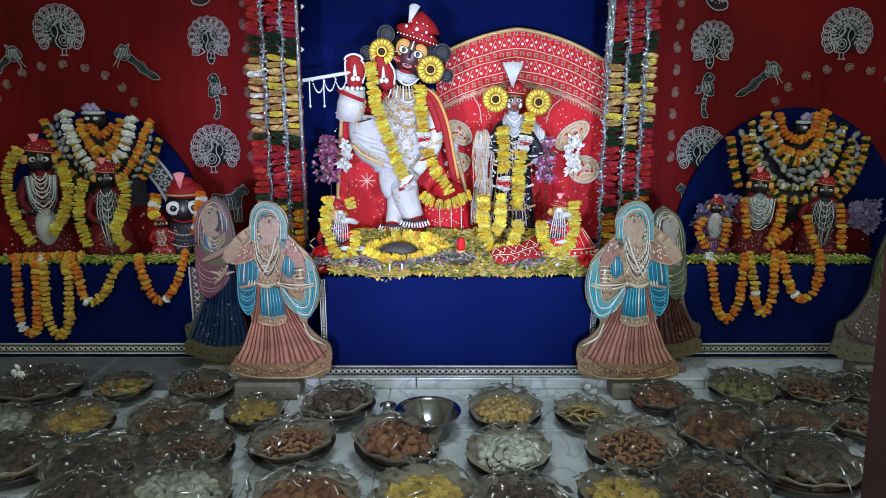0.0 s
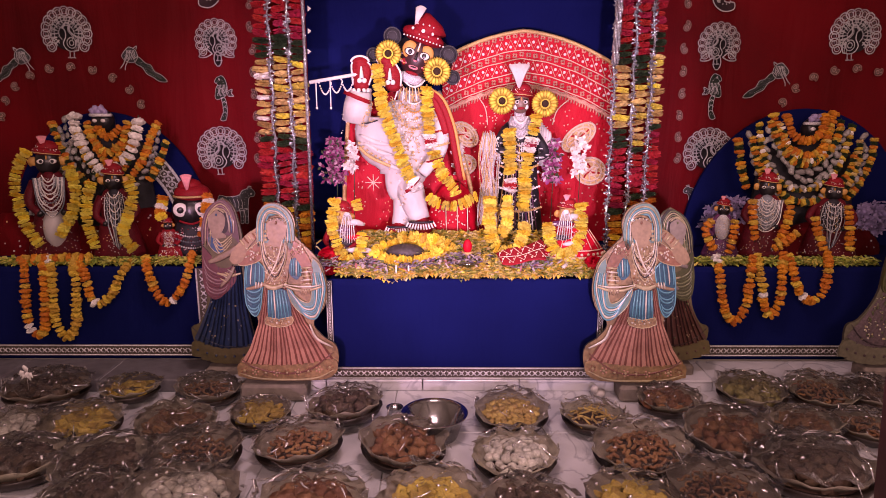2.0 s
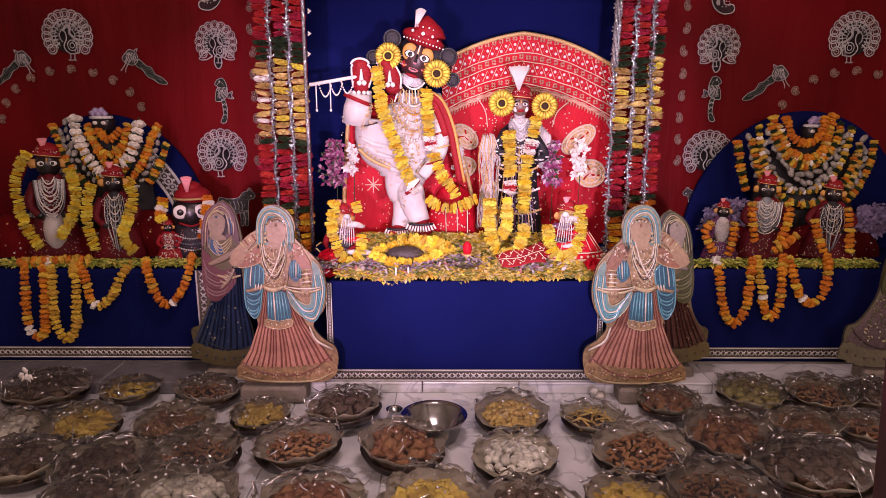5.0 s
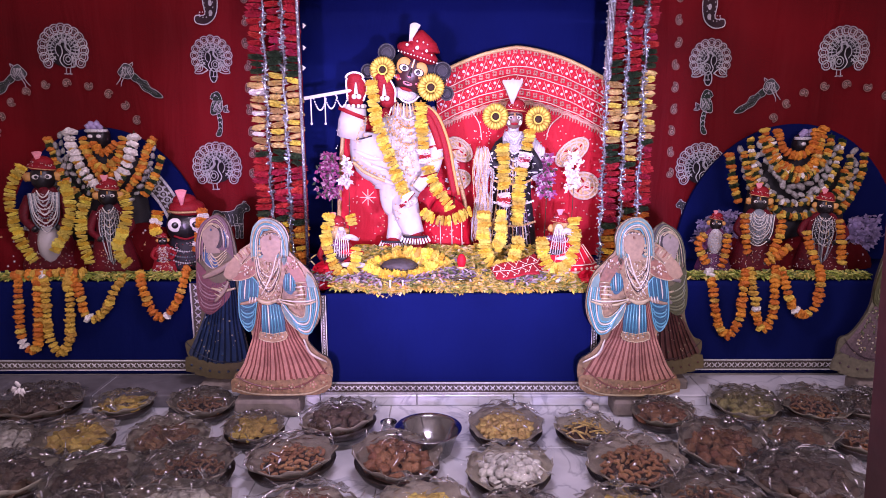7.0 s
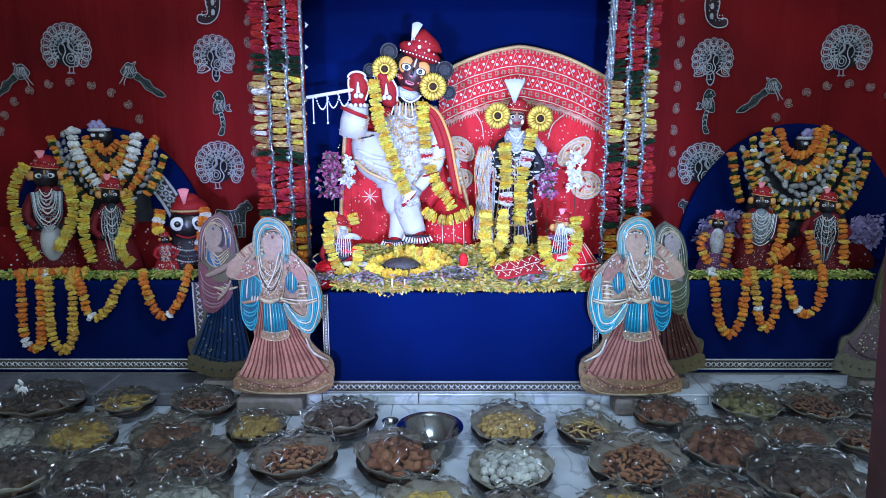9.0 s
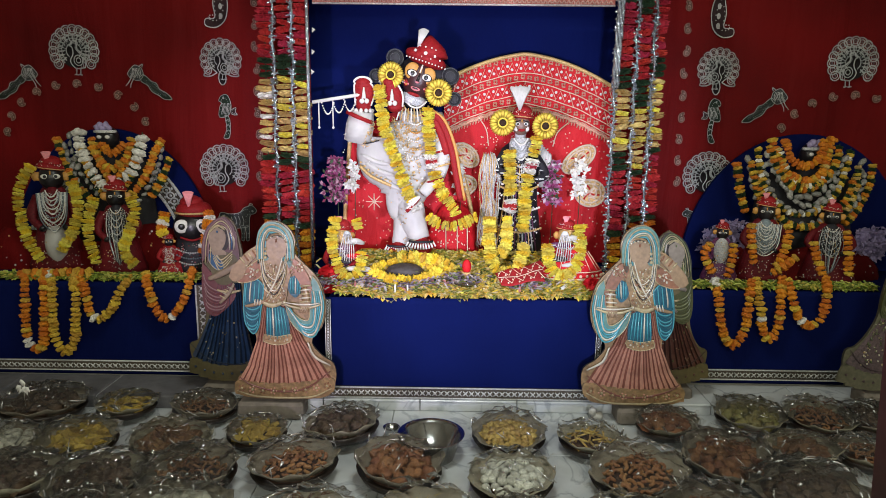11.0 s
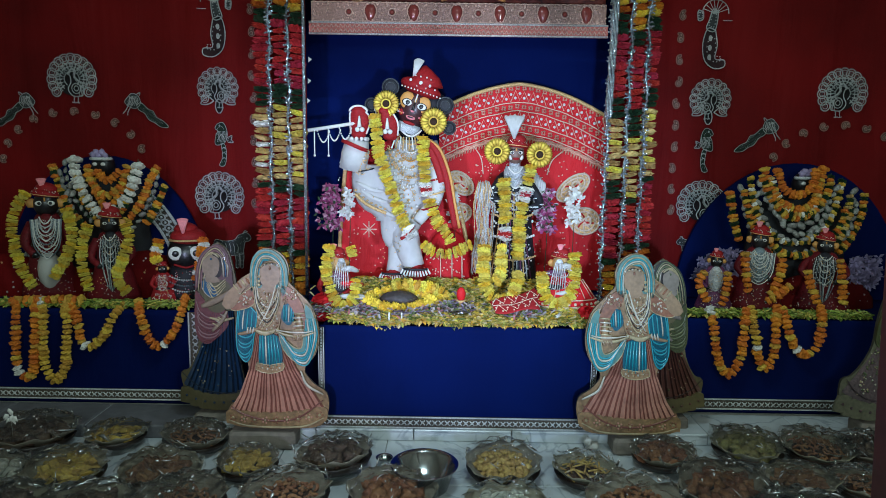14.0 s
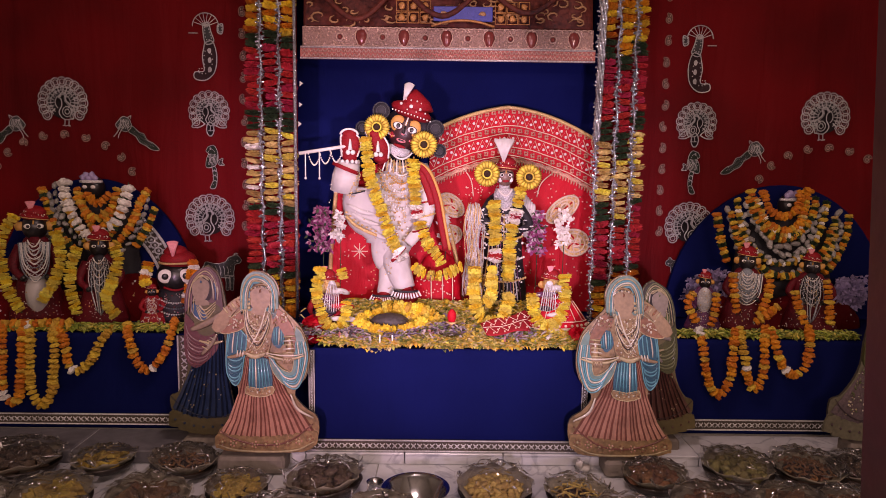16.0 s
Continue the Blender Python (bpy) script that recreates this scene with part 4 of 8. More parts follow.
for drop in (0.121, 0.241, 0.018):
    for i in range(25):
        x = AX0 + (AX1 - AX0) * (i + 0.5) / 25
        z = arch_z(x) - drop + q.uniform(-0.003, 0.003)
        for k in range(4):
            t = radians(45 + 90 * k + q.uniform(-14, 14))
            g.sphere((x + 0.0085 * math.cos(t), AY - 0.003, z + 0.0085 * math.sin(t)), (0.0075, 0.004, 0.0075), 0, 6, 4)
        g.sphere((x, AY - 0.006, z), (0.005, 0.004, 0.005), 1, 6, 4)
part("rosette_trim", g, [ROSEGOLD, SCARLET], arch, "rows of dull rose gold rosettes", kind="stuff")


def scallop(x):
    return arch_z(x) - 0.29 + 0.003 * math.sin(x * 120)


g = Geo()
for i in range(120):
    xa, xb = AX0 + (AX1 - AX0) * i / 120, AX0 + (AX1 - AX0) * (i + 1) / 120
    g.add([(xa, AY - 0.006, scallop(xa) + 0.011), (xb, AY - 0.006, scallop(xb) + 0.011), (xb, AY - 0.006, scallop(xb) - 0.008), (xa, AY - 0.006, scallop(xa) - 0.008)], [(0, 3, 2, 1)])
    if i % 2:
        g.tube([(xa, AY - 0.006, scallop(xa) - 0.006), (xa - 0.003, AY - 0.008, scallop(xa) - 0.026)], [0.0055, 0.003], 0, 5)
g.tube([(x, AY - 0.008, scallop(x) + 0.012) for x in (AX0 + (AX1 - AX0) * i / 120 for i in range(121))], 0.004, 0, 5)
part("gold_fringe", g, ROSEGOLD, arch, "dull rose gold toothed fringe")
for pts in (((0.155, 1.36), (0.2, 1.29), (0.215, 1.2)), ((0.665, 1.34), (0.6, 1.28), (0.575, 1.2))):
    part("piping", Geo().tube(curve([(x, AY - 0.004, z) for x, z in pts], 6), 0.0035, 0, 5), CREAM, arch, "thin cream piping")
g, q = Geo(), random.Random(4)
for i in range(260):
    x, z = q.uniform(AX0 + 0.02, AX1 - 0.02), q.uniform(TOP + 0.05, AZT - 0.4)
    if z < scallop(x) - 0.03:
        g.sphere((x, AY - 0.001, z), (0.0045, 0.003, 0.0045), 0, 6, 3)
part("dots", g, CREAM, arch, "cream sewn dots", kind="stuff")


def medallion(x, z, rx, rz, turn):
    g = Geo().prism(flat(ring(0, 0, rx, rz, 22)), -0.01, 0.002, 0)
    for k in (0.97, 0.7):
        g.tube(ring(0, 0, rx * k, rz * k, 22, -0.012), 0.006, 1, 5, True)
    for i in range(14):
        a = 2 * math.pi * i / 14
        g.sphere((rx * 0.84 * math.cos(a), -0.012, rz * 0.84 * math.sin(a)), 0.006, 1, 6, 4)
    for i in range(9):
        a = 2 * math.pi * i / 9
        g.tube(curve([(0, -0.012, 0), (rx * 0.3 * math.cos(a - 0.25), -0.013, rz * 0.3 * math.sin(a - 0.25)), (rx * 0.62 * math.cos(a), -0.012, rz * 0.62 * math.sin(a))], 3), 0.0045, 2 if i % 3 == 0 else 1, 4)
    g.tube(curve([(-rx * 0.4, -0.014, -rz * 0.3), (rx * 0.2, -0.014, rz * 0.4), (rx * 0.4, -0.014, -rz * 0.1), (0, -0.014, -rz * 0.3)], 5), 0.007, 1, 5)
    part("medallion", g, [GOLD, CREAM, SCARLET], arch, "gold embroidered oval medallion", pose(x, AY - 0.004, z, 0, turn, 0))


medallion(0.722, 1.132, 0.11, 0.058, -38)
medallion(0.795, 0.943, 0.088, 0.078, 10)
medallion(0.089, 1.148, 0.085, 0.055, 40)
medallion(0.07, 0.974, 0.085, 0.06, -15)

# ---- idols: each one plain mesh ----
GREYTHREAD = material("grey_thread", (0.2, 0.24, 0.27), 0.4, 0.3, vary=0.5, grain=220, bump=0.5)
IDOL = [BLACK, material("crimson_dress", (0.3, 0.012, 0.016), 0.6, vary=0.3, grain=140, bump=0.4, spec=0.25), WHITE, PEARL, GOLD, OCHRE, PINK, PURPLE, SILVER, DARKCLOTH, LILAC_P, GREYTHREAD, material("brown_face", (0.2, 0.12, 0.09), 0.4, vary=0.3, grain=60),
        material("dark_brown_face", (0.055, 0.018, 0.02), 0.35, vary=0.4, grain=60, bump=0.1), material("maroon_dress", (0.13, 0.007, 0.012), 0.55, vary=0.4, grain=140, bump=0.4, spec=0.25)]
K_, R_, W_, PE_, GO_, OC_, PI_, PU_, SI_, DK_, LB_, GR_, BR_, DB_, MR_ = range(15)


def plume(g, x, y, z, h, w, slot):
    """A small fan on a turban."""
    n = 7
    for i in range(n):
        a = radians(-24 + 48 * i / (n - 1))
        g.tube([(x, y, z), (x + w * math.sin(a) * 0.6, y, z + h * 0.55), (x + w * math.sin(a) * 1.3, y, z + h * math.cos(a * 0.7))], [h * 0.04, h * 0.09, h * 0.1], slot, 6, flat=0.4)


def face(g, x, y, z, r, skin, eyes=1.0):
    g.sphere((x, y, z), (r, r * 0.9, r * 1.15), skin, 18, 12)
    for s in (-1, 1):
        g.sphere((x + s * r * 0.42, y - r * 0.76, z + r * 0.12), (r * 0.27 * eyes, r * 0.12, r * 0.17 * eyes), PE_, 10, 6)
        g.sphere((x + s * r * 0.42, y - r * 0.865, z + r * 0.12), (r * 0.11 * eyes, r * 0.05, r * 0.11 * eyes), K_, 8, 5)
    g.tube([(x, y - r * 0.86, z + r * 0.62), (x, y - r * 0.93, z + r * 0.3)], r * 0.07, OC_, 6)


def turban(g, x, y, z, r, slot, tilt=8.0):
    """A flat wound cap with small sequins and a thin gold rim."""
    m = Matrix.Rotation(radians(tilt), 3, "Y")
    c = Vector((x, y, z))
    g.sphere(c - Vector((0, 0, r * 0.1)), (r * 1.16, r * 1.02, r * 0.46), slot, 18, 8, m)
    g.sphere(c + Vector((r * 0.1, 0, r * 0.3)), (r * 0.9, r * 0.84, r * 0.6), slot, 16, 8, m)
    g.tube([c + m @ Vector((r * 1.12 * math.cos(radians(a)), -r * 1.0 * math.sin(radians(a)), -r * 0.22)) for a in range(5, 176, 10)], r * 0.045, GO_, 6)
    q = random.Random(int(abs(x) * 1000))
    for i in range(26):
        a, s = q.uniform(0.2, 2.94), q.uniform(-0.1, 0.9)
        g.sphere(c + m @ Vector((r * 1.08 * math.cos(a) * math.cos(s), -r * 0.98 * math.sin(a) * math.cos(s), r * 0.5 * math.sin(s) + r * 0.02)), r * q.uniform(0.03, 0.06), q.choice((PE_, SI_, GO_)), 6, 4)


def sequins(g, x, y, z, w, h, n, seed, slots):
    """Small stones sewn on the front of a dress."""
    q = random.Random(seed)
    for i in range(n):
        s = q.random()
        g.sphere((x + q.uniform(-1, 1) * w * (1 - 0.45 * s), y + q.uniform(0, 0.012), z + s * h), q.uniform(0.0015, 0.0035), q.choice(slots), 5, 4)


def necklace(g, x, y, z, w, drop, slot, r=0.006, n=14):
    for i in range(n + 1):
        s = -1 + 2 * i / n
        g.sphere((x + s * w, y - 0.02 * (1 - s * s), z - drop * (1 - s * s)), r, slot, 6, 4)


def turned(g, x, y):
    """Turns a side idol most of the way towards the middle of the room."""
    a = 0.8 * math.atan2(-x, y) if abs(x) > 1 else 0.0
    c, n = math.cos(a), math.sin(a)
    g.v = [(x + (p[0] - x) * c - (p[1] - y) * n, y + (p[0] - x) * n + (p[1] - y) * c, p[2]) for p in g.v]


def seated_idol(label, x, y, z, tall, skin, robe, chest, cap, plume_slot=PI_, wide=1.0, discs=OC_, eyes=1.0, lower=None, chains=0):
    """A dressed idol on a seat: a flared robe, chest ornaments, round face, turban with a fan."""
    g = Geo()
    r = tall * (0.12 if skin == GO_ else 0.092)
    w = wide
    fl = tall * 0.3 * w
    g.lathe([(fl, 0), (fl * 1.02, tall * 0.05), (fl * 0.8, tall * 0.22), (fl * 0.58, tall * 0.42), (fl * 0.62, tall * 0.55), (fl * 0.4, tall * 0.66), (r * 0.5, tall * 0.7)], (x, y, z), robe, 28, 0.5 / max(0.1, fl) * 0.05, 13, squash=0.6)
    if lower is not None:
        g.sphere((x, y - fl * 0.35, z + tall * 0.22), (fl * 0.42, fl * 0.4, tall * 0.17), lower, 14, 9)
    g.sphere((x, y - fl * 0.3, z + tall * 0.48), (fl * 0.4, fl * 0.28, tall * 0.21), chest, 16, 9)
    for k in range(5):
        necklace(g, x, y - fl * 0.62, z + tall * (0.66 - 0.015 * k), fl * (0.2 + 0.06 * k), tall * (0.05 + 0.055 * k), SI_ if k % 2 else PE_, tall * 0.0058, 26)
    for s in (-1, 1):
        g.tube(curve([(x + s * fl * 0.5, y, z + tall * 0.6), (x + s * fl * 0.75, y - fl * 0.3, z + tall * 0.45), (x + s * fl * 0.42, y - fl * 0.6, z + tall * 0.36)], 4), [tall * 0.045] * 5 + [tall * 0.032] * 4, robe, 8)
        g.sphere((x + s * fl * 0.4, y - fl * 0.62, z + tall * 0.36), tall * 0.03, skin, 8, 6)
    sequins(g, x, y - fl * 0.66, z + tall * 0.3, fl * 0.4, tall * 0.34, 130, int(tall * 1000), (SI_, SI_, PE_, GO_))
    sequins(g, x, y - fl * 0.62, z + tall * 0.03, fl * 0.95, tall * 0.22, 70, int(tall * 999), (SI_, GO_, PE_))
    if chains < 10:
        for k in range(chains):
            w0, low = fl * (0.2 + 0.045 * k), tall * (0.06 + 0.035 * k)
            g.tube(curve([(x - w0, y - fl * 0.5, z + tall * 0.64), (x - w0 * 0.8, y - fl * 0.66, z + tall * 0.64 - low * 0.7), (x, y - fl * 0.74, z + tall * 0.64 - low), (x + w0 * 0.8, y - fl * 0.66, z + tall * 0.64 - low * 0.7), (x + w0, y - fl * 0.5, z + tall * 0.64)], 4), tall * 0.0052, (SI_, GR_, PE_)[k % 3], 5)
    for k in range(chains if chains > 9 else 0):
        s = (k + 0.5) / chains * 2 - 1
        g.tube(curve([(x + s * fl * 0.34, y - fl * 0.6, z + tall * 0.62), (x + s * fl * 0.42 + 0.006 * math.sin(k * 2.1), y - fl * 0.66, z + tall * 0.45), (x + s * fl * 0.34 + 0.008 * math.cos(k * 1.7), y - fl * 0.66, z + tall * 0.28), (x + s * fl * 0.16, y - fl * 0.68, z + tall * (0.1 + 0.06 * abs(s)))], 4), tall * 0.0042, SI_ if k % 3 == 0 else GR_, 4)
    zf = z + tall * 0.755
    face(g, x, y - 0.01, zf, r, skin, eyes)
    for s in (-1, 1):
        g.sphere((x + s * r * 1.12, y - r * 0.3, zf + r * 0.1), (r * 0.4, r * 0.2, r * 0.4), discs, 12, 7, lump=0.3)
    turban(g, x, y, zf + r * 1.0, r, cap)
    if plume_slot is not None:
        plume(g, x - r * 0.2, y - r * 0.6, zf + r * 1.25, r * 1.05, r * 0.6, plume_slot)
    turned(g, x, y)
    return thing("idol_statue", g, IDOL, label, "statue", "altar idols")


# main standing idol
g = Geo()
body = [(-0.198, 3.45, 1.379), (-0.199, 3.45, 1.288), (-0.212, 3.45, 1.173), (-0.232, 3.45, 1.041), (-0.236, 3.45, 0.952)]
g.tube(curve(body, 4), [0.07] * 3 + [0.139] * 5 + [0.158] * 5 + [0.133] * 4, W_, 16, flat=0.6)
skirt = curve([(-0.288, 3.44, 1.24), (-0.293, 3.44, 1.138), (-0.254, 3.43, 1.059), (-0.228, 3.42, 0.985), (-0.242, 3.42, 0.9), (-0.222, 3.42, 0.828)], 4)
g.tube(skirt, [0.18, 0.19, 0.197, 0.197, 0.194, 0.185, 0.172, 0.16, 0.15, 0.142, 0.135, 0.128, 0.121, 0.114, 0.107, 0.1, 0.094, 0.09, 0.086, 0.08, 0.07], W_, 22, flat=0.5)
g.tube(curve([(-0.222, 3.44, 0.89), (-0.24, 3.41, 0.779), (-0.261, 3.41, 0.685)], 4), [0.02, 0.05, 0.062, 0.062, 0.058, 0.053, 0.05, 0.048, 0.046], W_, 14, flat=0.8)
g.tube(curve([(-0.225, 3.43, 0.97), (-0.19, 3.385, 0.82), (-0.15, 3.36, 0.72)], 4), [0.02, 0.06, 0.074, 0.074, 0.07, 0.065, 0.06, 0.056, 0.052], W_, 14, flat=0.8)
# soft folds across the lap
for x0, z0, x1, z1 in ((-0.46, 1.16, -0.3, 1.11), (-0.44, 1.12, -0.28, 1.055), (-0.36, 1.06, -0.25, 0.98)):
    g.tube(curve([(x0, 3.375, z0), ((x0 + x1) / 2, 3.352, (z0 + z1) / 2 - 0.012), (x1, 3.35, z1)], 5), [0.003, 0.008, 0.011, 0.013, 0.013, 0.013, 0.013, 0.012, 0.01, 0.007, 0.003], W_, 8, flat=0.6)
g.tube(curve([(-0.114, 3.45, 1.359), (-0.061, 3.42, 1.245), (-0.041, 3.38, 1.132), (-0.081, 3.34, 1.02)], 4), [0.054] * 7 + [0.041] * 6, W_, 12, flat=0.8)
g.tube([(-0.478, 3.38, 1.226), (-0.463, 3.37, 1.302), (-0.448, 3.36, 1.377)], [0.07, 0.073, 0.06], W_, 12)
g.tube([(-0.465, 3.35, 1.338), (-0.458, 3.35, 1.355)], 0.073, R_, 12)
for i in range(12):
    a = 2 * math.pi * i / 12
    g.sphere((-0.448 + 0.05 * math.cos(a), 3.36 + 0.05 * math.sin(a), 1.379), 0.011, PE_, 6, 4)
for pts in (((-0.439, 3.34, 1.404), (-0.43, 3.33, 1.466), (-0.438, 3.32, 1.513)), ((-0.281, 3.34, 1.398), (-0.291, 3.33, 1.457), (-0.311, 3.32, 1.516))):
    for t, w in zip(curve(pts, 4), (13, 14, 15.5, 16.5, 17, 17, 16, 15, 12)):
        g.sphere(t, (w * 0.003, 0.032, 0.028), R_, 14, 8)
    e = curve(pts, 4)
    for sd in (-1, 1):
        g.tube([p + Vector((sd * 0.003 * w, -0.012, 0)) for p, w in zip(e, (13, 14, 15.5, 16.5, 17, 17, 16, 15, 12))], 0.005, PE_, 6)
    g.tube([e[-1] + Vector((0.044 * math.cos(radians(a)), -0.012, 0.028 * math.sin(radians(a)))) for a in range(0, 181, 20)], 0.006, PE_, 6)
    b = Vector(pts[1]) + Vector((0, -0.045, -0.03))
    g.tube([b + Vector((0, 0, 0.055)), b], [0.004, 0.012], PE_, 6)
    g.sphere(b + Vector((-0.01, 0, -0.012)), 0.013, PE_, 8, 5)
    g.sphere(b + Vector((0.014, 0, -0.012)), 0.013, PE_, 8, 5)
for pts in (((-0.261, 3.42, 0.675), (-0.27, 3.37, 0.652), (-0.3, 3.33, 0.643)), ((-0.15, 3.36, 0.7), (-0.13, 3.32, 0.675), (-0.14, 3.3, 0.649))):
    g.tube(curve(pts, 4), [0.047] * 5 + [0.035] * 4, R_, 10, flat=0.8)
for c, w in (((-0.266, 3.35, 0.678), 0.055), ((-0.145, 3.3, 0.712), 0.06)):
    for i in range(11):
        s = -1 + 0.2 * i
        p = Vector(c) + Vector((s * w, -0.02 * (1 - s * s), 0.014 * s * s))
        g.tube([p, p + Vector((s * 0.016, -0.004, -0.03))], [0.004, 0.006], PE_, 5)
    g.tube([Vector(c) + Vector((w * math.cos(radians(a)), -0.03 * math.sin(radians(a)), 0.01)) for a in range(0, 181, 15)], 0.006, DK_, 6)
# head with black hair, turned a little, red cap with a white fan
hx, hz, hr = -0.162, 1.538, 0.085
first = len(g.v)
g.sphere((hx + 0.03, 3.44, hz + 0.02), (hr * 1.75, hr * 1.0, hr * 1.35), DK_, 16, 10)
g.tube([(-0.196, 3.42, 1.395), (hx, 3.42, hz)], hr * 0.6, K_, 10)
g.lathe([(0.062, -0.03), (0.068, 0.0), (0.06, 0.02)], (hx, 3.41, hz - hr * 1.2), SI_, 18)
face(g, hx, 3.39, hz, hr, DB_, 1.1)
for s in (-1, 1):
    g.sphere((hx + s * hr * 0.5, 3.39 - hr * 0.68, hz + hr * 0.3), (hr * 0.44, hr * 0.15, hr * 0.5), OC_, 14, 8)
    for k in range(5):
        t = radians(200 + 35 * k)
        g.sphere((hx + s * hr * (0.6 + 0.2 * math.cos(t)), 3.39 - hr * 0.68, hz + hr * (-0.3 + 0.22 * math.sin(t))), (hr * 0.06, hr * 0.05, hr * 0.06), (OC_, PI_)[k % 2], 6, 4)
    g.sphere((hx + s * hr * 0.44, 3.39 - hr * 0.82, hz + hr * 0.17), (hr * 0.33, hr * 0.05, hr * 0.23), K_, 12, 6)
    g.sphere((hx + s * hr * 0.44, 3.39 - hr * 0.86, hz + hr * 0.17), (hr * 0.28, hr * 0.05, hr * 0.19), PE_, 12, 6)
    g.sphere((hx + s * hr * 0.42, 3.39 - hr * 0.9, hz + hr * 0.17), (hr * 0.13, hr * 0.03, hr * 0.14), K_, 10, 6)
    g.tube(ring(hx + s * hr * 0.78, hz - hr * 0.25, hr * 0.2, hr * 0.24, 10, 3.39 - hr * 0.52), hr * 0.05, SI_, 5, True)
    g.sphere((hx + s * hr * 0.62, 3.39 - hr * 0.6, hz - hr * 0.45), (hr * 0.16, hr * 0.1, hr * 0.2), R_, 10, 6)
g.sphere((hx, 3.39 - hr * 0.72, hz - hr * 0.6), (hr * 0.3, hr * 0.08, hr * 0.14), PI_, 12, 6)
g.sphere((hx, 3.39 - hr * 0.78, hz - hr * 0.6), (hr * 0.2, hr * 0.06, hr * 0.05), K_, 10, 5)
g.sphere((hx, 3.39 - hr * 0.9, hz - hr * 0.22), (hr * 0.13, hr * 0.1, hr * 0.09), PI_, 10, 6)
g.sphere((hx, 3.39 - hr * 0.62, hz - hr * 0.95), (hr * 0.4, hr * 0.1, hr * 0.1), R_, 12, 6)
g.tube([(hx, 3.39 - hr * 0.88, hz + hr * 0.25), (hx, 3.39 - hr * 0.98, hz - hr * 0.2)], [hr * 0.05, hr * 0.1], K_, 8)
g.tube([(hx, 3.39 - hr * 0.86, hz + hr * 0.8), (hx, 3.39 - hr * 0.95, hz + hr * 0.3)], hr * 0.05, PE_, 6)
for k in range(first, len(g.v)):
    dx, dz = g.v[k][0] - hx, g.v[k][2] - hz
    g.v[k] = (hx + 0.95 * dx + 0.31 * dz, g.v[k][1], hz - 0.31 * dx + 0.95 * dz)
tilt = Matrix.Rotation(radians(22), 3, "Y")
g.sphere((-0.129, 3.38, 1.638), (hr * 1.28, hr * 1.0, hr * 0.5), R_, 20, 10, tilt)
g.lathe([(hr * 1.1, -0.01), (hr * 0.9, 0.035), (hr * 0.45, 0.075), (hr * 0.12, 0.1)], (-0.109, 3.38, 1.649), R_, 20)
for i in range(13):
    s = -1 + i / 6
    g.sphere((-0.126 + s * 0.095, 3.3 + 0.03 * s * s, 1.615 - s * 0.03), 0.0045, PE_, 6, 4)
for dx, dz, rr in ((-0.05, 0.03, 0.008), (0.0, 0.014, 0.011), (0.045, 0.0, 0.008), (0.03, 0.04, 0.005), (0.0, 0.045, 0.005), (0.07, -0.02, 0.005), (-0.025, 0.05, 0.004), (0.05, 0.03, 0.004), (-0.02, 0.0, 0.004), (0.025, -0.012, 0.004)):
    g.sphere((-0.126 + dx, 3.298, 1.641 + dz), (rr, 0.01, rr), PE_, 8, 5)
for i in range(8):
    a = radians(-22 + 44 * i / 7)
    b = Vector((-0.166, 3.34, 1.687))
    g.tube([b, b + Vector((0.03 + 0.05 * math.sin(a), 0, 0.09 * math.cos(a)))], [0.004, 0.009], W_, 6, flat=0.5)
q = random.Random(77)
for a, b2, c2, n in (((-0.475, 3.32, 1.233), 0.07, 0.14, 26), ((-0.412, 3.33, 1.087), 0.09, 0.1, 5), ((-0.011, 3.33, 1.163), 0.05, 0.16, 26), ((-0.272, 3.31, 0.85), 0.05, 0.18, 6)):
    for i in range(n):
        p = Vector(a) + Vector((q.uniform(-b2, b2), q.uniform(0, 0.01), q.uniform(-c2 / 2, c2 / 2)))
        g.sphere(p, q.uniform(0.0025, 0.005), q.choice((SI_, SI_, PE_, GO_)), 5, 4)
# throat pearls, chest jewels
for k in range(7):
    necklace(g, -0.175, 3.36 - 0.004 * k, 1.426 - 0.022 * k, 0.05 + 0.012 * k, 0.03 + 0.02 * k, (PE_, GO_, PE_, OC_)[k % 4], 0.0055, 18)
q = random.Random(3)
for i in range(90):
    a, s = q.uniform(-1, 1), q.random()
    g.sphere((-0.204 + a * 0.11 * (1 - 0.4 * s), 3.325, 1.316 - s * 0.34), q.uniform(0.003, 0.0075), q.choice((PE_, GO_, OC_, GO_)), 6, 4)
for i in range(24):
    s = q.random()
    g.sphere((-0.272 + q.uniform(-0.06, 0.06), 3.335, 1.009 - s * 0.3), 0.0035, GO_, 5, 3)
cape = curve([(-0.092, 3.33, 1.384), (-0.027, 3.31, 1.331), (0.024, 3.3, 1.206), (0.052, 3.3, 1.065), (0.078, 3.31, 0.935)], 5)
g.tube(cape, 0.008, OC_, 7, flat=0.6)
g.tube([p + Vector((-0.02, 0.004, -0.004)) for p in cape], 0.017, R_, 8, flat=0.5)
g.tube([p + Vector((-0.045, 0.012, -0.012)) for p in cape[:12]], 0.02, R_, 8, flat=0.5)
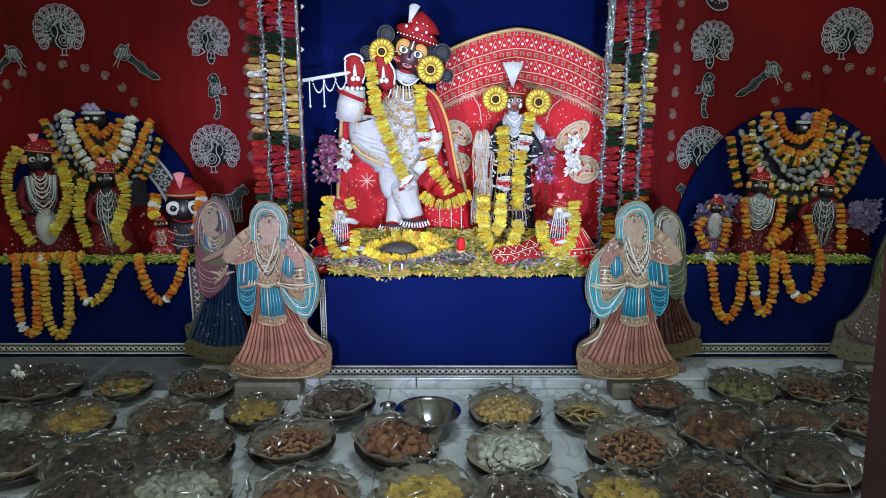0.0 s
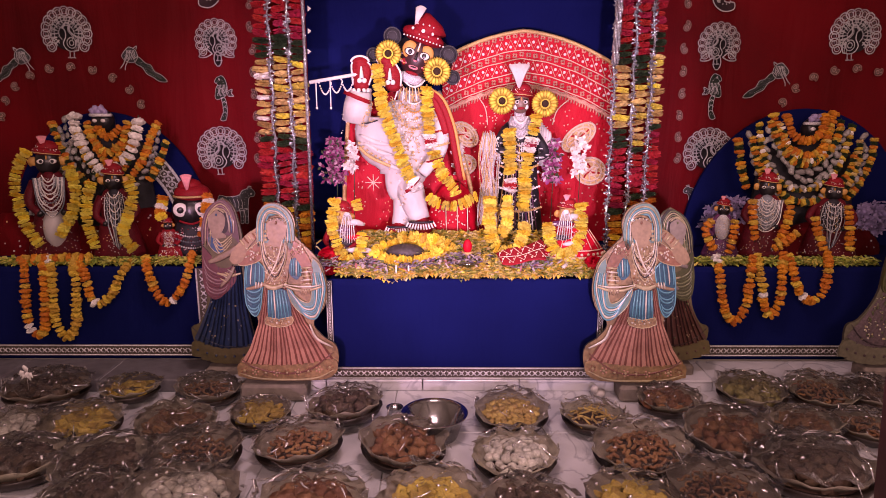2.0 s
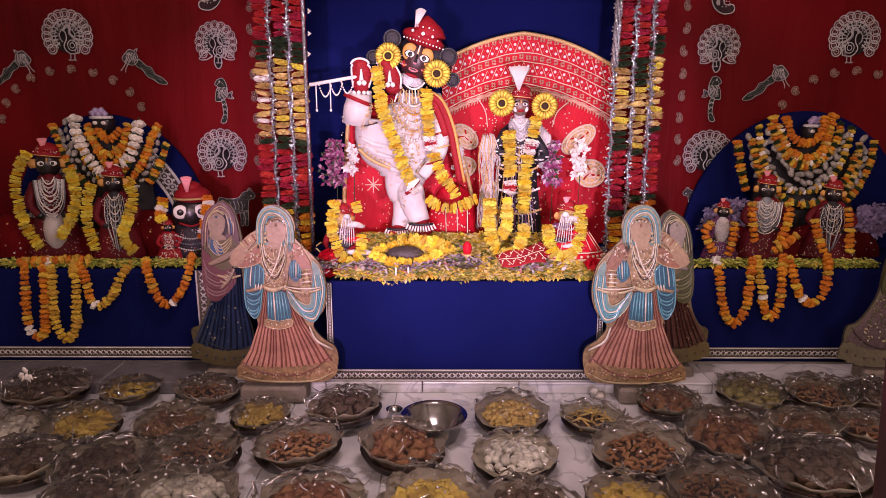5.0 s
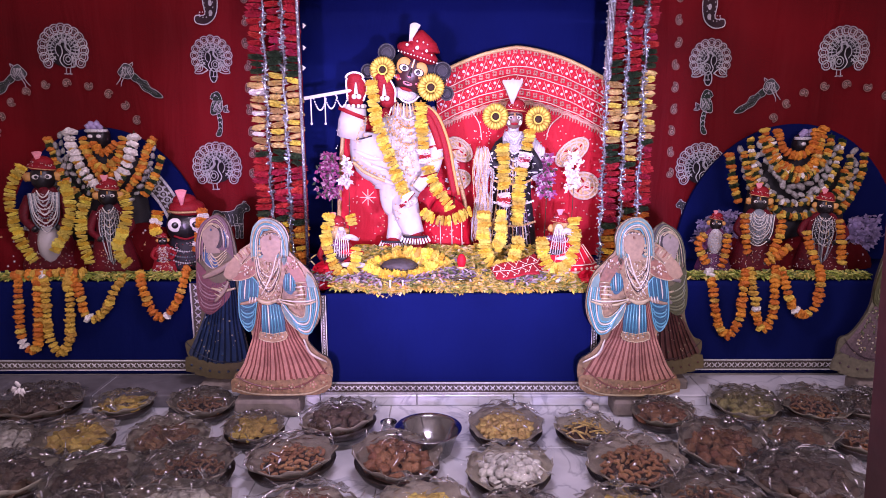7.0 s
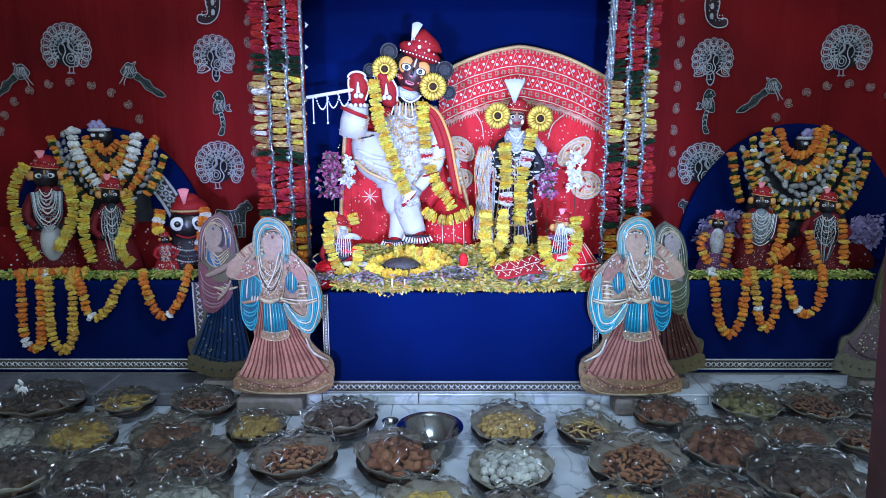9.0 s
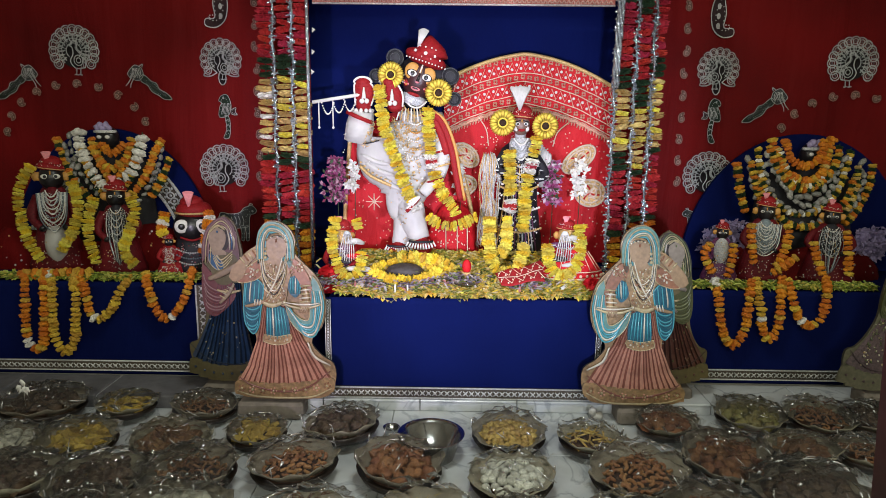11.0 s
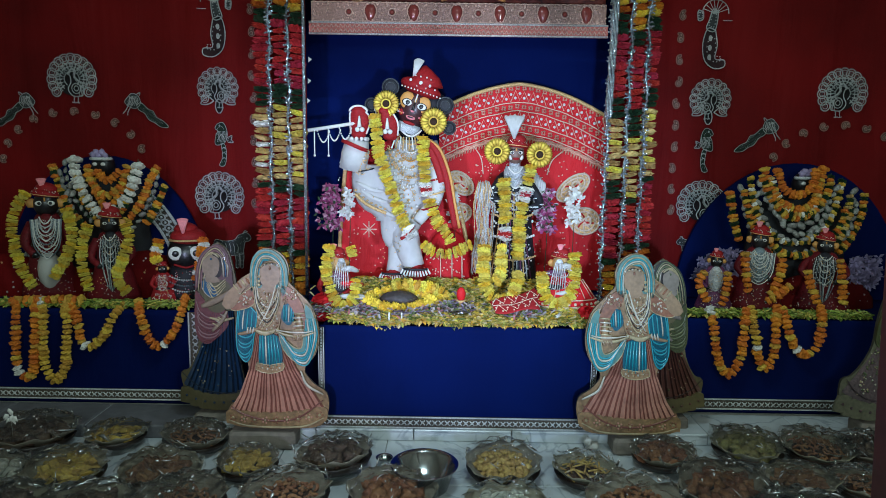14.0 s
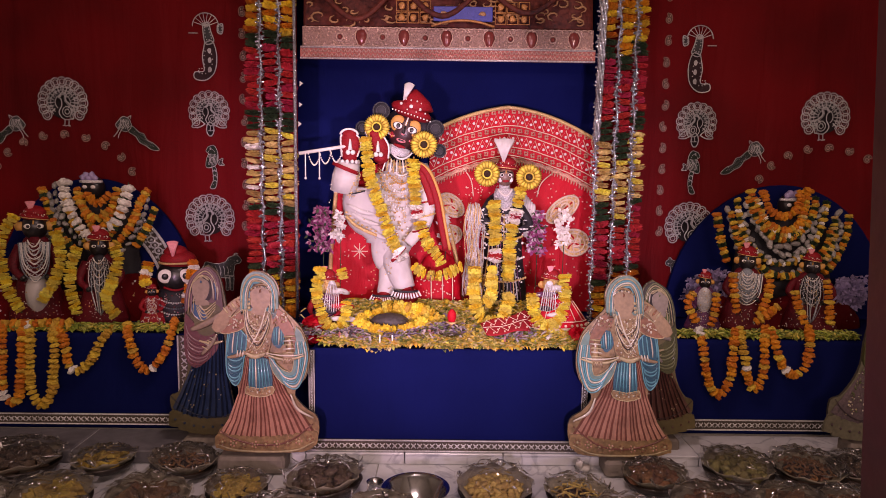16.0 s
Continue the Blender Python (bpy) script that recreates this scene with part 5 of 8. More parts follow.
# gold border along the tunic's lower edge, dark belt line under the sleeve
hem = curve([(-0.468, 3.38, 1.1), (-0.415, 3.355, 1.055), (-0.36, 3.35, 1.025), (-0.3, 3.345, 1.002)], 5)
g.tube(hem, 0.009, GO_, 6, flat=0.4)
for p in hem[::2]:
    g.sphere(p + Vector((0.006, -0.006, 0.018)), (0.008, 0.004, 0.006), GO_, 6, 4)
g.tube(curve([(-0.5, 3.34, 1.222), (-0.43, 3.325, 1.216), (-0.36, 3.33, 1.232)], 4), 0.004, DK_, 5)
q = random.Random(19)
for i in range(80):
    s = q.random()
    c = Vector((-0.209 + q.uniform(-1, 1) * 0.1 * (1 - 0.45 * s), 3.332, 1.345 - s * 0.3))
    a, e = q.uniform(0, 6.28), q.uniform(0.006, 0.013)
    g.tube([c + Vector((e * math.cos(a + 0.9 * k), -0.003, e * math.sin(a + 0.9 * k))) for k in range(5)], 0.0018, GO_, 4)
for i in range(26):
    c = Vector((-0.437 + q.uniform(-0.05, 0.05), 3.327, 1.263 + q.uniform(-0.055, 0.055)))
    a = q.uniform(0, 6.28)
    g.tube([c + Vector((0.012 * math.cos(a + 0.8 * k), -0.004, 0.012 * math.sin(a + 0.8 * k))) for k in range(6)], 0.0018, GO_, 4)
for k in range(9):
    x = -0.254 + 0.014 * k
    g.tube([(x, 3.345 - 0.012 * math.sin(k * 0.39), 1.412 - 0.02), (x + 0.004 * (k - 4), 3.335 - 0.012 * math.sin(k * 0.39), 1.412 - 0.07 - 0.02 * math.sin(k * 0.39))], 0.004, GO_ if k % 2 else PE_, 5)
# puffed white sleeve with gold bands, and the open hand
sleeve = curve([(-0.08, 3.38, 1.36), (-0.04, 3.355, 1.255), (-0.036, 3.335, 1.16), (-0.065, 3.3, 1.06), (-0.135, 3.26, 0.97)], 4)
g.tube(sleeve, [0.042] * 4 + [0.046] * 4 + [0.04] * 4 + [0.03] * 4 + [0.026], W_, 14, flat=0.6)
for k in (4, 7, 10, 13):
    g.tube([sleeve[k] + Vector((0.046 * math.cos(radians(a)), -0.03 * math.sin(radians(a)), 0.012 * math.cos(radians(a)))) for a in range(0, 181, 15)], 0.005, (GO_, R_)[k % 2], 6)
q = random.Random(41)
for i in range(40):
    p = sleeve[q.randrange(2, 13)]
    g.sphere(p + Vector((q.uniform(-0.035, 0.035), -0.029, q.uniform(-0.02, 0.02))), q.uniform(0.002, 0.0045), q.choice((GO_, GO_, PE_)), 5, 4)
for k in range(4):
    g.tube(curve([(-0.15, 3.25, 0.955), (-0.175 - 0.006 * k, 3.245, 0.945 - 0.014 * k), (-0.205 - 0.004 * k, 3.25, 0.93 - 0.016 * k)], 3), 0.009, PE_ if k < 3 else R_, 6)
thing("idol_statue", g, IDOL, "black-faced standing idol in white jewelled robe and red cap", "statue", "altar idols")

# red robe hanging behind the idol, with a gold edge
pts = [(-0.537, 1.27), (-0.566, 0.957), (-0.584, 0.606), (-0.264, 0.587), (0.151, 0.587), (0.117, 0.865), (0.049, 1.109), (-0.024, 1.287), (-0.251, 1.404)]
g = Geo().prism(pts, 3.55, 3.565, 0)
robe = thing("robe_cloth", g, SCARLET, "scarlet robe with gold edge spread behind standing idol", "robe")
for seg in (pts[2::-1], pts[4:8]):
    part("gold_edge", Geo().tube(curve([(x, 3.545, z) for x, z in seg], 5), 0.012, 0, 6), GOLD, robe, "gold braid edge")
g, q = Geo(), random.Random(9)
for i in range(110):
    g.sphere((q.uniform(-0.529, 0.095), 3.548, q.uniform(TOP + 0.12, 1.048)), (0.004, 0.003, 0.004), 0, 5, 3)
for i in range(8):
    a = math.pi * i / 4
    g.tube([(-0.414, 3.547, 0.895), (-0.414 + 0.045 * math.cos(a), 3.547, 0.895 + 0.045 * math.sin(a))], 0.003, 0, 5)
part("embroidery", g, CREAM, robe, "cream stitched star and dots", kind="stuff")
g = Geo().sphere((0.018, 3.46, 0.708), (0.13, 0.07, 0.2), 0, 18, 10, lump=0.15)
g.lathe([(0.16, 0), (0.15, 0.02), (0.1, 0.18), (0.05, 0.26)], (0.003, 3.46, 0.624), 0, 26, 0.6, 11, squash=0.5)
q = random.Random(66)
for i in range(40):
    g.sphere((q.uniform(-0.113, 0.113), 3.388, q.uniform(0.642, 0.778)), (0.0045, 0.003, 0.0045), 1, 5, 3)
for px in (-0.018, 0.042, 0.095):
    g.tube([(px, 3.385, 0.788), (px + 0.004, 3.378, 0.612)], 0.003, 1, 5)
g.tube(curve([(-0.113, 3.37, 0.633), (0, 3.36, 0.61), (0.131, 3.37, 0.62)], 8), 0.009, 2, 6)
thing("red_dress_cloth", g, [SCARLET, CREAM, GOLD], "draped scarlet dress with sequins beside standing idol", "cloth")

# flute with pearl strings
g = Geo().tube([(-0.689, 3.3, 1.416), (-0.434, 3.315, 1.459)], 0.009, 0, 8)
flute = thing("flute", g, PEARL, "slim white flute with hanging pearl strings", "flute")
g = Geo()
fx, fz = -0.676, 1.418
for k in range(3):
    for i in range(15):
        s = i / 14
        g.sphere((fx + 0.035 + 0.055 * k + 0.06 * s, 3.295, fz - 0.004 + 0.008 * k - 0.22 * s * (1 - s)), 0.0045, 0, 6, 4)
for k in (0.02, 0.09):
    g.tube([(fx + k, 3.295, fz), (fx + k, 3.295, fz - 0.12)], 0.0035, 0, 5)
    g.sphere((fx + k, 3.295, fz - 0.125), 0.007, 0, 6, 4)
part("pearl_string", g, PEARL, flute)


def sunflower(x, y, z, r, label="bright yellow artificial sunflower with dark centre"):
    g = Geo().sphere((0, -0.006, 0), (r * 0.27, 0.02, r * 0.27), 0, 14, 6)
    g.sphere((0, 0.012, 0), (r * 0.74, 0.01, r * 0.74), 1, 18, 6)
    g.tube(ring(0, 0, r * 0.32, r * 0.32, 16, -0.012), r * 0.06, 1, 6, True)
    ob = thing("sunflower", g, [SEEDS, SUNYELLOW], label, "flower", "sunflowers", m=pose(x, y, z))
    for k in range(2):
        for i in range(18):
            part("petal", SUNPETAL, None, ob, m=pose(0, 0.004 * k, 0, 0, 20 * i + 10 * k, 0) @ Matrix.Diagonal((r, r, r, 1)))


SUNYELLOW = petal("sunflower_yellow", (0.9, 0.62, 0.08))
SEEDS = material("sunflower_seeds", (0.04, 0.018, 0.008), 0.8, vary=0.5, grain=200, bump=0.8)
SUNPETAL = Geo().add([(0, -0.02, 0.2), (-0.17, -0.03, 0.76), (0, -0.06, 0.72), (0.17, -0.03, 0.76), (0, -0.03, 1.0), (0, 0.03, 0.6)], [(0, 2, 1), (0, 3, 2), (1, 2, 4), (2, 3, 4), (0, 1, 5), (0, 5, 3), (1, 4, 5), (3, 5, 4)], 0, True).mesh("petal", SUNYELLOW)
sunflower(-0.298, 3.3, 1.552, 0.067)
sunflower(-0.061, 3.3, 1.468, 0.07)
sunflower(0.266, 3.38, 1.327, 0.07)
sunflower(0.484, 3.38, 1.313, 0.07)
for x, z, r in ((-0.282, 1.64, 0.046), (-0.004, 1.552, 0.046), (-0.378, 1.552, 0.036), (0.017, 1.441, 0.036)):
    g = Geo().sphere((x, 3.38, z), (r, 0.02, r), 0, 18, 8)
    for k in (0.9, 0.5):
        g.tube(ring(x, z, r * k, r * k, 18, 3.366), 0.004, 1, 5, True)
    thing("hair_disc", g, [DARKCLOTH, GREYFILL], "dark round hair ornament with silver coils", "ornament", "hair ornaments")

# female idol
g = Geo()
GY = 3.5
fx, fz, fr = 0.369, 1.316, 0.047
g.lathe([(0.14, 0), (0.15, 0.05), (0.13, 0.2), (0.105, 0.38), (0.1, 0.5), (0.12, 0.6), (0.08, 0.68), (0.03, 0.72)], (0.369, GY, 0.527), DK_, 24, 0.3, 9, squash=0.6)
g.lathe([(0.2, 0), (0.19, 0.03), (0.13, 0.16), (0.09, 0.22)], (0.372, GY - 0.06, 0.408), R_, 26, 0.4, 13, squash=0.6)
g.tube([(0.368, 3.48, 1.215), (fx, 3.48, fz)], 0.03, SI_, 10)
face(g, fx, 3.46, fz, fr, BR_, 1.2)
for s in (-1, 1):
    g.tube([(fx + s * fr * 0.15, 3.46 - fr * 0.9, fz + fr * 0.5), (fx + s * fr * 0.75, 3.46 - fr * 0.62, fz + fr * 0.35)], fr * 0.07, K_, 5)
    g.sphere((fx + s * fr * 0.6, 3.46 - fr * 0.6, fz - fr * 0.4), (fr * 0.25, fr * 0.12, fr * 0.3), PE_, 8, 5)
g.sphere((fx, 3.46 - fr * 0.78, fz - fr * 0.55), (fr * 0.4, fr * 0.1, fr * 0.16), R_, 10, 6)
g.lathe([(0.05, 0), (0.06, -0.03), (0.055, -0.1), (0.04, -0.14)], (0.369, 3.46, 1.251), SI_, 18, squash=0.5)
turban(g, fx + 0.004, 3.47, fz + 0.055, fr * 1.15, R_, 6)
plume(g, fx - 0.014, 3.42, fz + 0.075, 0.12, 0.085, W_)
for k in range(6):
    necklace(g, 0.367, 3.42, 1.245 - 0.018 * k, 0.035 + 0.006 * k, 0.03 + 0.02 * k, (PE_, SI_)[k % 2], 0.006, 14)
for sg, c in ((-1, (0.298, 3.46, 1.187)), (1, (0.447, 3.46, 1.158))):
    arm = curve([c, Vector(c) + Vector((sg * 0.05, -0.05, -0.09)), Vector(c) + Vector((-sg * 0.0, -0.1, -0.12))], 4)
    g.tube(arm, [0.026, 0.026, 0.025, 0.024, 0.023, 0.022, 0.02, 0.018, 0.016], DK_, 10)
    for p in arm[1:8:2]:
        g.sphere(p, (0.028, 0.026, 0.007), SI_, 12, 6)
q = random.Random(8)
for k in range(12):
    s = (k + 0.5) / 6 - 1
    g.tube(curve([(0.358 + s * 0.06, 3.43 - 0.02 * (1 - s * s), 1.116), (0.358 + s * 0.085 + 0.006 * math.sin(k), 3.415 - 0.02 * (1 - s * s), 0.88), (0.358 + s * 0.12, 3.41 - 0.02 * (1 - s * s), 0.638)], 4), 0.0035, (GO_, SI_, PU_)[k % 3], 5)
for k in range(3):
    necklace(g, 0.359, 3.405, 1.001 - 0.11 * k, 0.1 + 0.012 * k, 0.02, (GO_, PE_)[k % 2], 0.007, 20)
for i in range(260):
    g.sphere((0.356 + q.uniform(-0.11, 0.11), 3.41, 1.146 - q.random() * 0.5), q.uniform(0.003, 0.007), q.choice((SI_, PE_)), 5, 4)
thing("idol_statue", g, IDOL, "small-faced standing idol in dark dress with red cap and silver jewels", "statue", "altar idols")
g = Geo()
q = random.Random(12)
for k in range(64):
    x0, x1 = q.uniform(0.15, 0.26), q.uniform(0.15, 0.26)
    zt, zb = 1.17 + q.uniform(-0.03, 0.01), 0.7 + q.uniform(-0.03, 0.12)
    g.tube(curve([(x0 * 0.5 + 0.1, 3.41, zt)] + [(x0 + (x1 - x0) * e + q.uniform(-0.009, 0.009), 3.39 - 0.01 * q.random(), zt + (zb - zt) * e) for e in (0.2, 0.4, 0.6, 0.8, 1.0)], 3), 0.0022, q.choice((0, 0, 1, 2)), 4)
for k in range(70):
    g.sphere((q.uniform(0.153, 0.247), 3.385, q.uniform(0.75, 1.132)), q.uniform(0.002, 0.005), q.choice((0, 1, 3)), 5, 3)
thing("thread_tassel", g, [THREAD, GOLD, LACE, SCARLET], "bundle of silver thread tassels hanging beside idol", "tassel")
g = Geo()
for k in range(5):
    g.tube(curve([(0.492, 3.5, 0.992), (0.492 - 0.02 + 0.014 * k, 3.48, 1.141), (0.492 - 0.005 + 0.01 * k, 3.49, 1.215 - 0.012 * k)], 4), [0.012] * 5 + [0.008] * 4, 0, 7)
thing("white_whisk", g, [WHITE], "white feather whisk standing beside idol", "whisk")

# small front idols of the middle group
seated_idol("small silver-faced idol in red cloth with pink fan", -0.519, 3.1, 0.507, 0.36, GO_, R_, PU_, R_, wide=0.95)
seated_idol("small silver-faced idol in red cloth with pink fan", 0.573, 3.14, 0.515, 0.36, GO_, R_, PU_, R_, wide=1.15)

def cloth_rolls(label, x, y, z, wide, seed):
    """Rolled offering cloths piled round a small idol, each roll with its own colour."""
    q = random.Random(seed)
    for k, mt in enumerate((SCARLET, WHITE, DARKCLOTH, SCARLET, PURPLE, WHITE)):
        s = 1 if k % 2 else -1
        h = z + 0.032 * k
        e = wide * (1 - 0.09 * k)
        g = Geo().tube(curve([(x - s * e * 0.15, y - 0.055, h + 0.004), (x + s * e * 0.6, y - 0.05, h + 0.006 + q.uniform(-0.006, 0.006)), (x + s * e * 1.25, y - 0.01, h - 0.01)], 4), [0.006, 0.011, 0.013, 0.014, 0.014, 0.014, 0.013, 0.011, 0.006], 0, 10, flat=0.8)
        for i in range(7):
            g.sphere((x + s * e * (0.35 + 0.1 * i), y - 0.068, h + q.uniform(-0.008, 0.01)), q.uniform(0.002, 0.004), 1, 5, 4)
        thing("cloth_roll", g, [mt, SILVER], label, "cloth", "rolled offering cloths")


cloth_rolls("small rolled offering cloth with silver beads beside small idol", -0.475, 3.06, 0.6, 0.1, 61)
cloth_rolls("small rolled offering cloth with silver beads beside small idol", 0.555, 3.1, 0.62, 0.11, 62)
for x0, z0, z1, y0 in ((-0.478, 0.809, 0.681, 3.0), (0.546, 0.815, 0.689, 3.03)):
    ob = thing("silver_pendant", Geo().sphere((x0, y0 - 0.004, z0), (0.016, 0.008, 0.012), 0, 10, 6), SILVER, "fan of silver ribbons hanging on small idol", "pendant", "silver pendants")
    for k in range(7):
        s = (k - 3) / 3
        g = Geo().tube(curve([(x0 + 0.014 * s, y0, z0), (x0 + 0.03 * s, y0 - 0.006, (z0 + z1) / 2), (x0 + 0.034 * s - 0.004, y0, z1 - 0.012 * (1 - s * s))], 3), 0.0026, 0, 5)
        part("ribbon", g, LACE if k % 2 else THREAD, ob)


def flare(u, v):
    a = radians(-88 + 176 * u)
    r = 0.06 + 0.125 * v ** 0.8 + 0.004 * math.sin(a * 14) * v
    return (0.582 + r * math.sin(a), 3.11 - 0.5 * r * math.cos(a), 0.752 + (TOP + 0.055 - 0.752) * v)


skirt_cloth = thing("skirt_cloth", Geo().sheet(flare, 40, 8), SCARLET, "flared scarlet doll skirt with cream braid on altar", "cloth")
g = Geo()
for v, r in ((0.97, 0.011), (0.75, 0.003)):
    g.tube([Vector(flare(u / 40, v)) + Vector((0, -0.006, 0)) for u in range(41)], r, 0, 6)
for k in range(9):
    g.tube([Vector(flare(0.06 + 0.11 * k, 0.2)) + Vector((0, -0.003, 0)), Vector(flare(0.06 + 0.11 * k, 0.72)) + Vector((0, -0.003, 0))], 0.002, 0, 4)
for k in range(16):
    g.sphere(Vector(flare(0.03 + 0.0627 * k, 0.86)) + Vector((0, -0.004, 0)), 0.0075, 0, 6, 4)
part("braid", g, CREAM, skirt_cloth, "cream braid and dots")


def lap(u, v):
    a, b = Vector((0.218, 2.99, 0.604)), Vector((0.435, 3.03, 0.661))
    c, d = Vector((0.244, 2.91, 0.567)), Vector((0.449, 2.93, 0.586))
    p = a.lerp(b, u).lerp(c.lerp(d, u), v)
    return (p.x, p.y, p.z + 0.02 + 0.006 * math.sin(7 * u + 3 * v))


lap_cloth = thing("patterned_cloth", Geo().sheet(lap, 14, 8, 0, 0.008), IDOL[1], "folded scarlet cloth with cream zigzag among petals", "cloth")
g = Geo()
for v0, v1 in ((0.08, 0.46), (0.54, 0.92)):
    g.tube([Vector(lap(k / 8, v0 if k % 2 else v1)) + Vector((0, -0.002, 0.008)) for k in range(9)], 0.0018, 0, 5)
    for k in range(8):
        g.sphere(Vector(lap((k + 0.5) / 8, (v0 + v1) / 2 + (0.1 if k % 2 else -0.1))) + Vector((0, 0, 0.002)), 0.0045, 0, 6, 4)
g.tube([Vector(lap(k / 8, 0.5)) + Vector((0, -0.002, 0.004)) for k in range(9)], 0.0018, 0, 5)
part("zigzag", g, CREAM, lap_cloth, "cream zigzag stitching")

# west wing idols
seated_idol("black-faced idol in white and red dress with red turban", -2.068, 3.36, TOP + 0.01, 0.64, K_, MR_, MR_, R_, wide=0.7, eyes=1.3, lower=W_, chains=8)
seated_idol("slim dark idol in silver jewels with red turban", -1.709, 3.3, TOP + 0.01, 0.52, K_, MR_, DK_, R_, wide=0.8, chains=13)
seated_idol("tiny dark-faced idol in red dress and cap", -1.425, 3.24, 0.535, 0.235, K_, R_, R_, R_, wide=1.0)
# round-eyed idol
g = Geo()
jx, jz = -1.334, 0.774
jr = 0.098
g.lathe([(jr * 1.1, 0), (jr * 1.15, 0.05), (jr * 0.95, 0.14), (jr * 0.8, 0.2)], (jx, 3.33, TOP + 0.005), DK_, 22, 0.6, 9, squash=0.8)
sequins(g, jx, 3.23, TOP + 0.02, jr * 0.9, 0.16, 90, 17, (R_, R_, SI_, PI_))
g.sphere((jx, 3.33, jz), (jr, jr * 0.8, jr * 1.05), K_, 20, 12)
for s in (-1, 1):
    ex = jx + s * jr * 0.5
    g.sphere((ex, 3.33 - jr * 0.68, jz + jr * 0.16), (jr * 0.37, jr * 0.12, jr * 0.37), PE_, 18, 8)
    g.sphere((ex, 3.33 - jr * 0.79, jz + jr * 0.16), (jr * 0.17, jr * 0.05, jr * 0.17), K_, 12, 6)
g.tube(curve([(jx - jr * 0.6, 3.33 - jr * 0.62, jz - jr * 0.42), (jx, 3.33 - jr * 0.78, jz - jr * 0.58), (jx + jr * 0.6, 3.33 - jr * 0.62, jz - jr * 0.42)], 5), jr * 0.06, R_, 6)
g.sphere((jx + 0.01, 3.33, jz + jr * 0.95), (jr * 0.92, jr * 0.86, jr * 0.5), R_, 18, 9)
g.tube([(jx + 0.01 + jr * 0.93 * math.cos(radians(t)), 3.33 - jr * 0.9 * math.sin(radians(t)), jz + jr * 0.82) for t in range(5, 176, 10)], 0.006, GO_, 6)
g.sphere((jx + 0.0, 3.33, jz + jr * 1.35), (jr * 0.6, jr * 0.6, jr * 0.36), R_, 14, 7)
plume(g, jx - 0.01, 3.3 - jr * 0.4, jz + jr * 1.1, jr * 0.9, jr * 0.4, PI_)
for k in range(3):
    necklace(g, jx, 3.25, jz - jr * 1.0 - 0.03 * k, jr * 0.8, 0.02, (SI_, GR_)[k % 2], 0.005, 14)
turned(g, jx, 3.33)
thing("idol_statue", g, IDOL, "round black-headed idol with big white eyes and red cap", "statue", "altar idols")
# red cloth seats behind the small idols


def seat_cloth(label, lumps, seed):
    """Rumpled cloth with small sewn stones."""
    g, s, q = Geo(), Geo(), random.Random(seed)
    for c, r in lumps:
        g.sphere(c, r, 0, 28, 14, lump=0.15)
        for i in range(34):
            a, b = q.uniform(0.25, 2.9), q.uniform(-0.3, 1.1)
            p = Vector((math.cos(a) * math.cos(b), -math.sin(a) * math.cos(b), math.sin(b)))
            k = 1.01 + 0.15 * noise.noise(p * 2.3 + Vector(c) * 31)
            w = Vector(c) + Vector((p.x * r[0] * k, p.y * r[1] * k, p.z * r[2] * k))
            s.sphere(w, q.choice((0.003, 0.004, 0.006)), i % 3, 6, 4)
    ob = thing("seat_cloth", g, RED, label, "cloth")
    part("stone_trim", s, [SILVER, COPPERLINE, GOLD], ob, kind="stuff")


seat_cloth("rumpled red cloth heaped behind small idols", (((-2.022, 3.42, 0.529), (0.34, 0.07, 0.16)), ((-1.594, 3.44, 0.572), (0.2, 0.08, 0.2)), ((-2.337, 3.44, 0.541), (0.25, 0.09, 0.2))), 81)
# tall idols behind, nearly hidden by garlands
for cx, z0, z1, w, lab in ((-1.831, TOP, 1.224, 0.2, "tall dark idol hidden behind heaped garlands"), (1.913, TOP, 1.177, 0.24, "tall dark idol hidden behind shell garlands")):
    g = Geo().lathe([(w * 1.2, 0), (w * 1.15, 0.2), (w, 0.5), (w * 0.95, z1 - z0 - 0.12), (w * 0.5, z1 - z0 - 0.06)], (cx, 3.52, z0 + 0.005), DK_, 26, 0.2, 7, squash=0.25)
    g.sphere((cx, 3.5, z1), (0.06, 0.05, 0.065), K_, 14, 9)
    for s in (-1, 1):
        g.sphere((cx + s * 0.022, 3.452, z1 + 0.006), (0.014, 0.006, 0.01), PE_, 8, 5)
    g.tube([(cx + 0.06 * math.cos(radians(t)), 3.5 - 0.055 * math.sin(radians(t)), z1 + 0.034) for t in range(20, 161, 14)], 0.009, SI_, 6)
    for k in range(5):
        g.sphere((cx - 0.03 + 0.015 * k, 3.46, z1 + 0.055 + 0.012 * (k % 2)), 0.018, LB_, 7, 5, lump=0.5)
    thing("idol_statue", g, IDOL, lab, "statue", "altar idols")

# east wing idols
seated_idol("tiny dark idol in silver dress with orange flowers", 1.391, 3.28, TOP + 0.01, 0.33, K_, PU_, SI_, R_, wide=0.9)
seated_idol("idol in white silver dress with red turban", 1.621, 3.32, TOP + 0.01, 0.47, K_, MR_, GR_, R_, wide=0.9, chains=9)
seated_idol("dark slim idol in silver jewels with red turban", 1.959, 3.32, TOP + 0.01, 0.44, K_, MR_, DK_, R_, wide=1.0, chains=11)
seat_cloth("rumpled dark red cloth heaped behind small idols", (((1.995, 3.42, 0.545), (0.3, 0.08, 0.16)), ((1.6, 3.42, 0.545), (0.2, 0.08, 0.15))), 82)

# ---- garlands on the idols ----
YG = "thick garland of yellow chrysanthemums on idol"


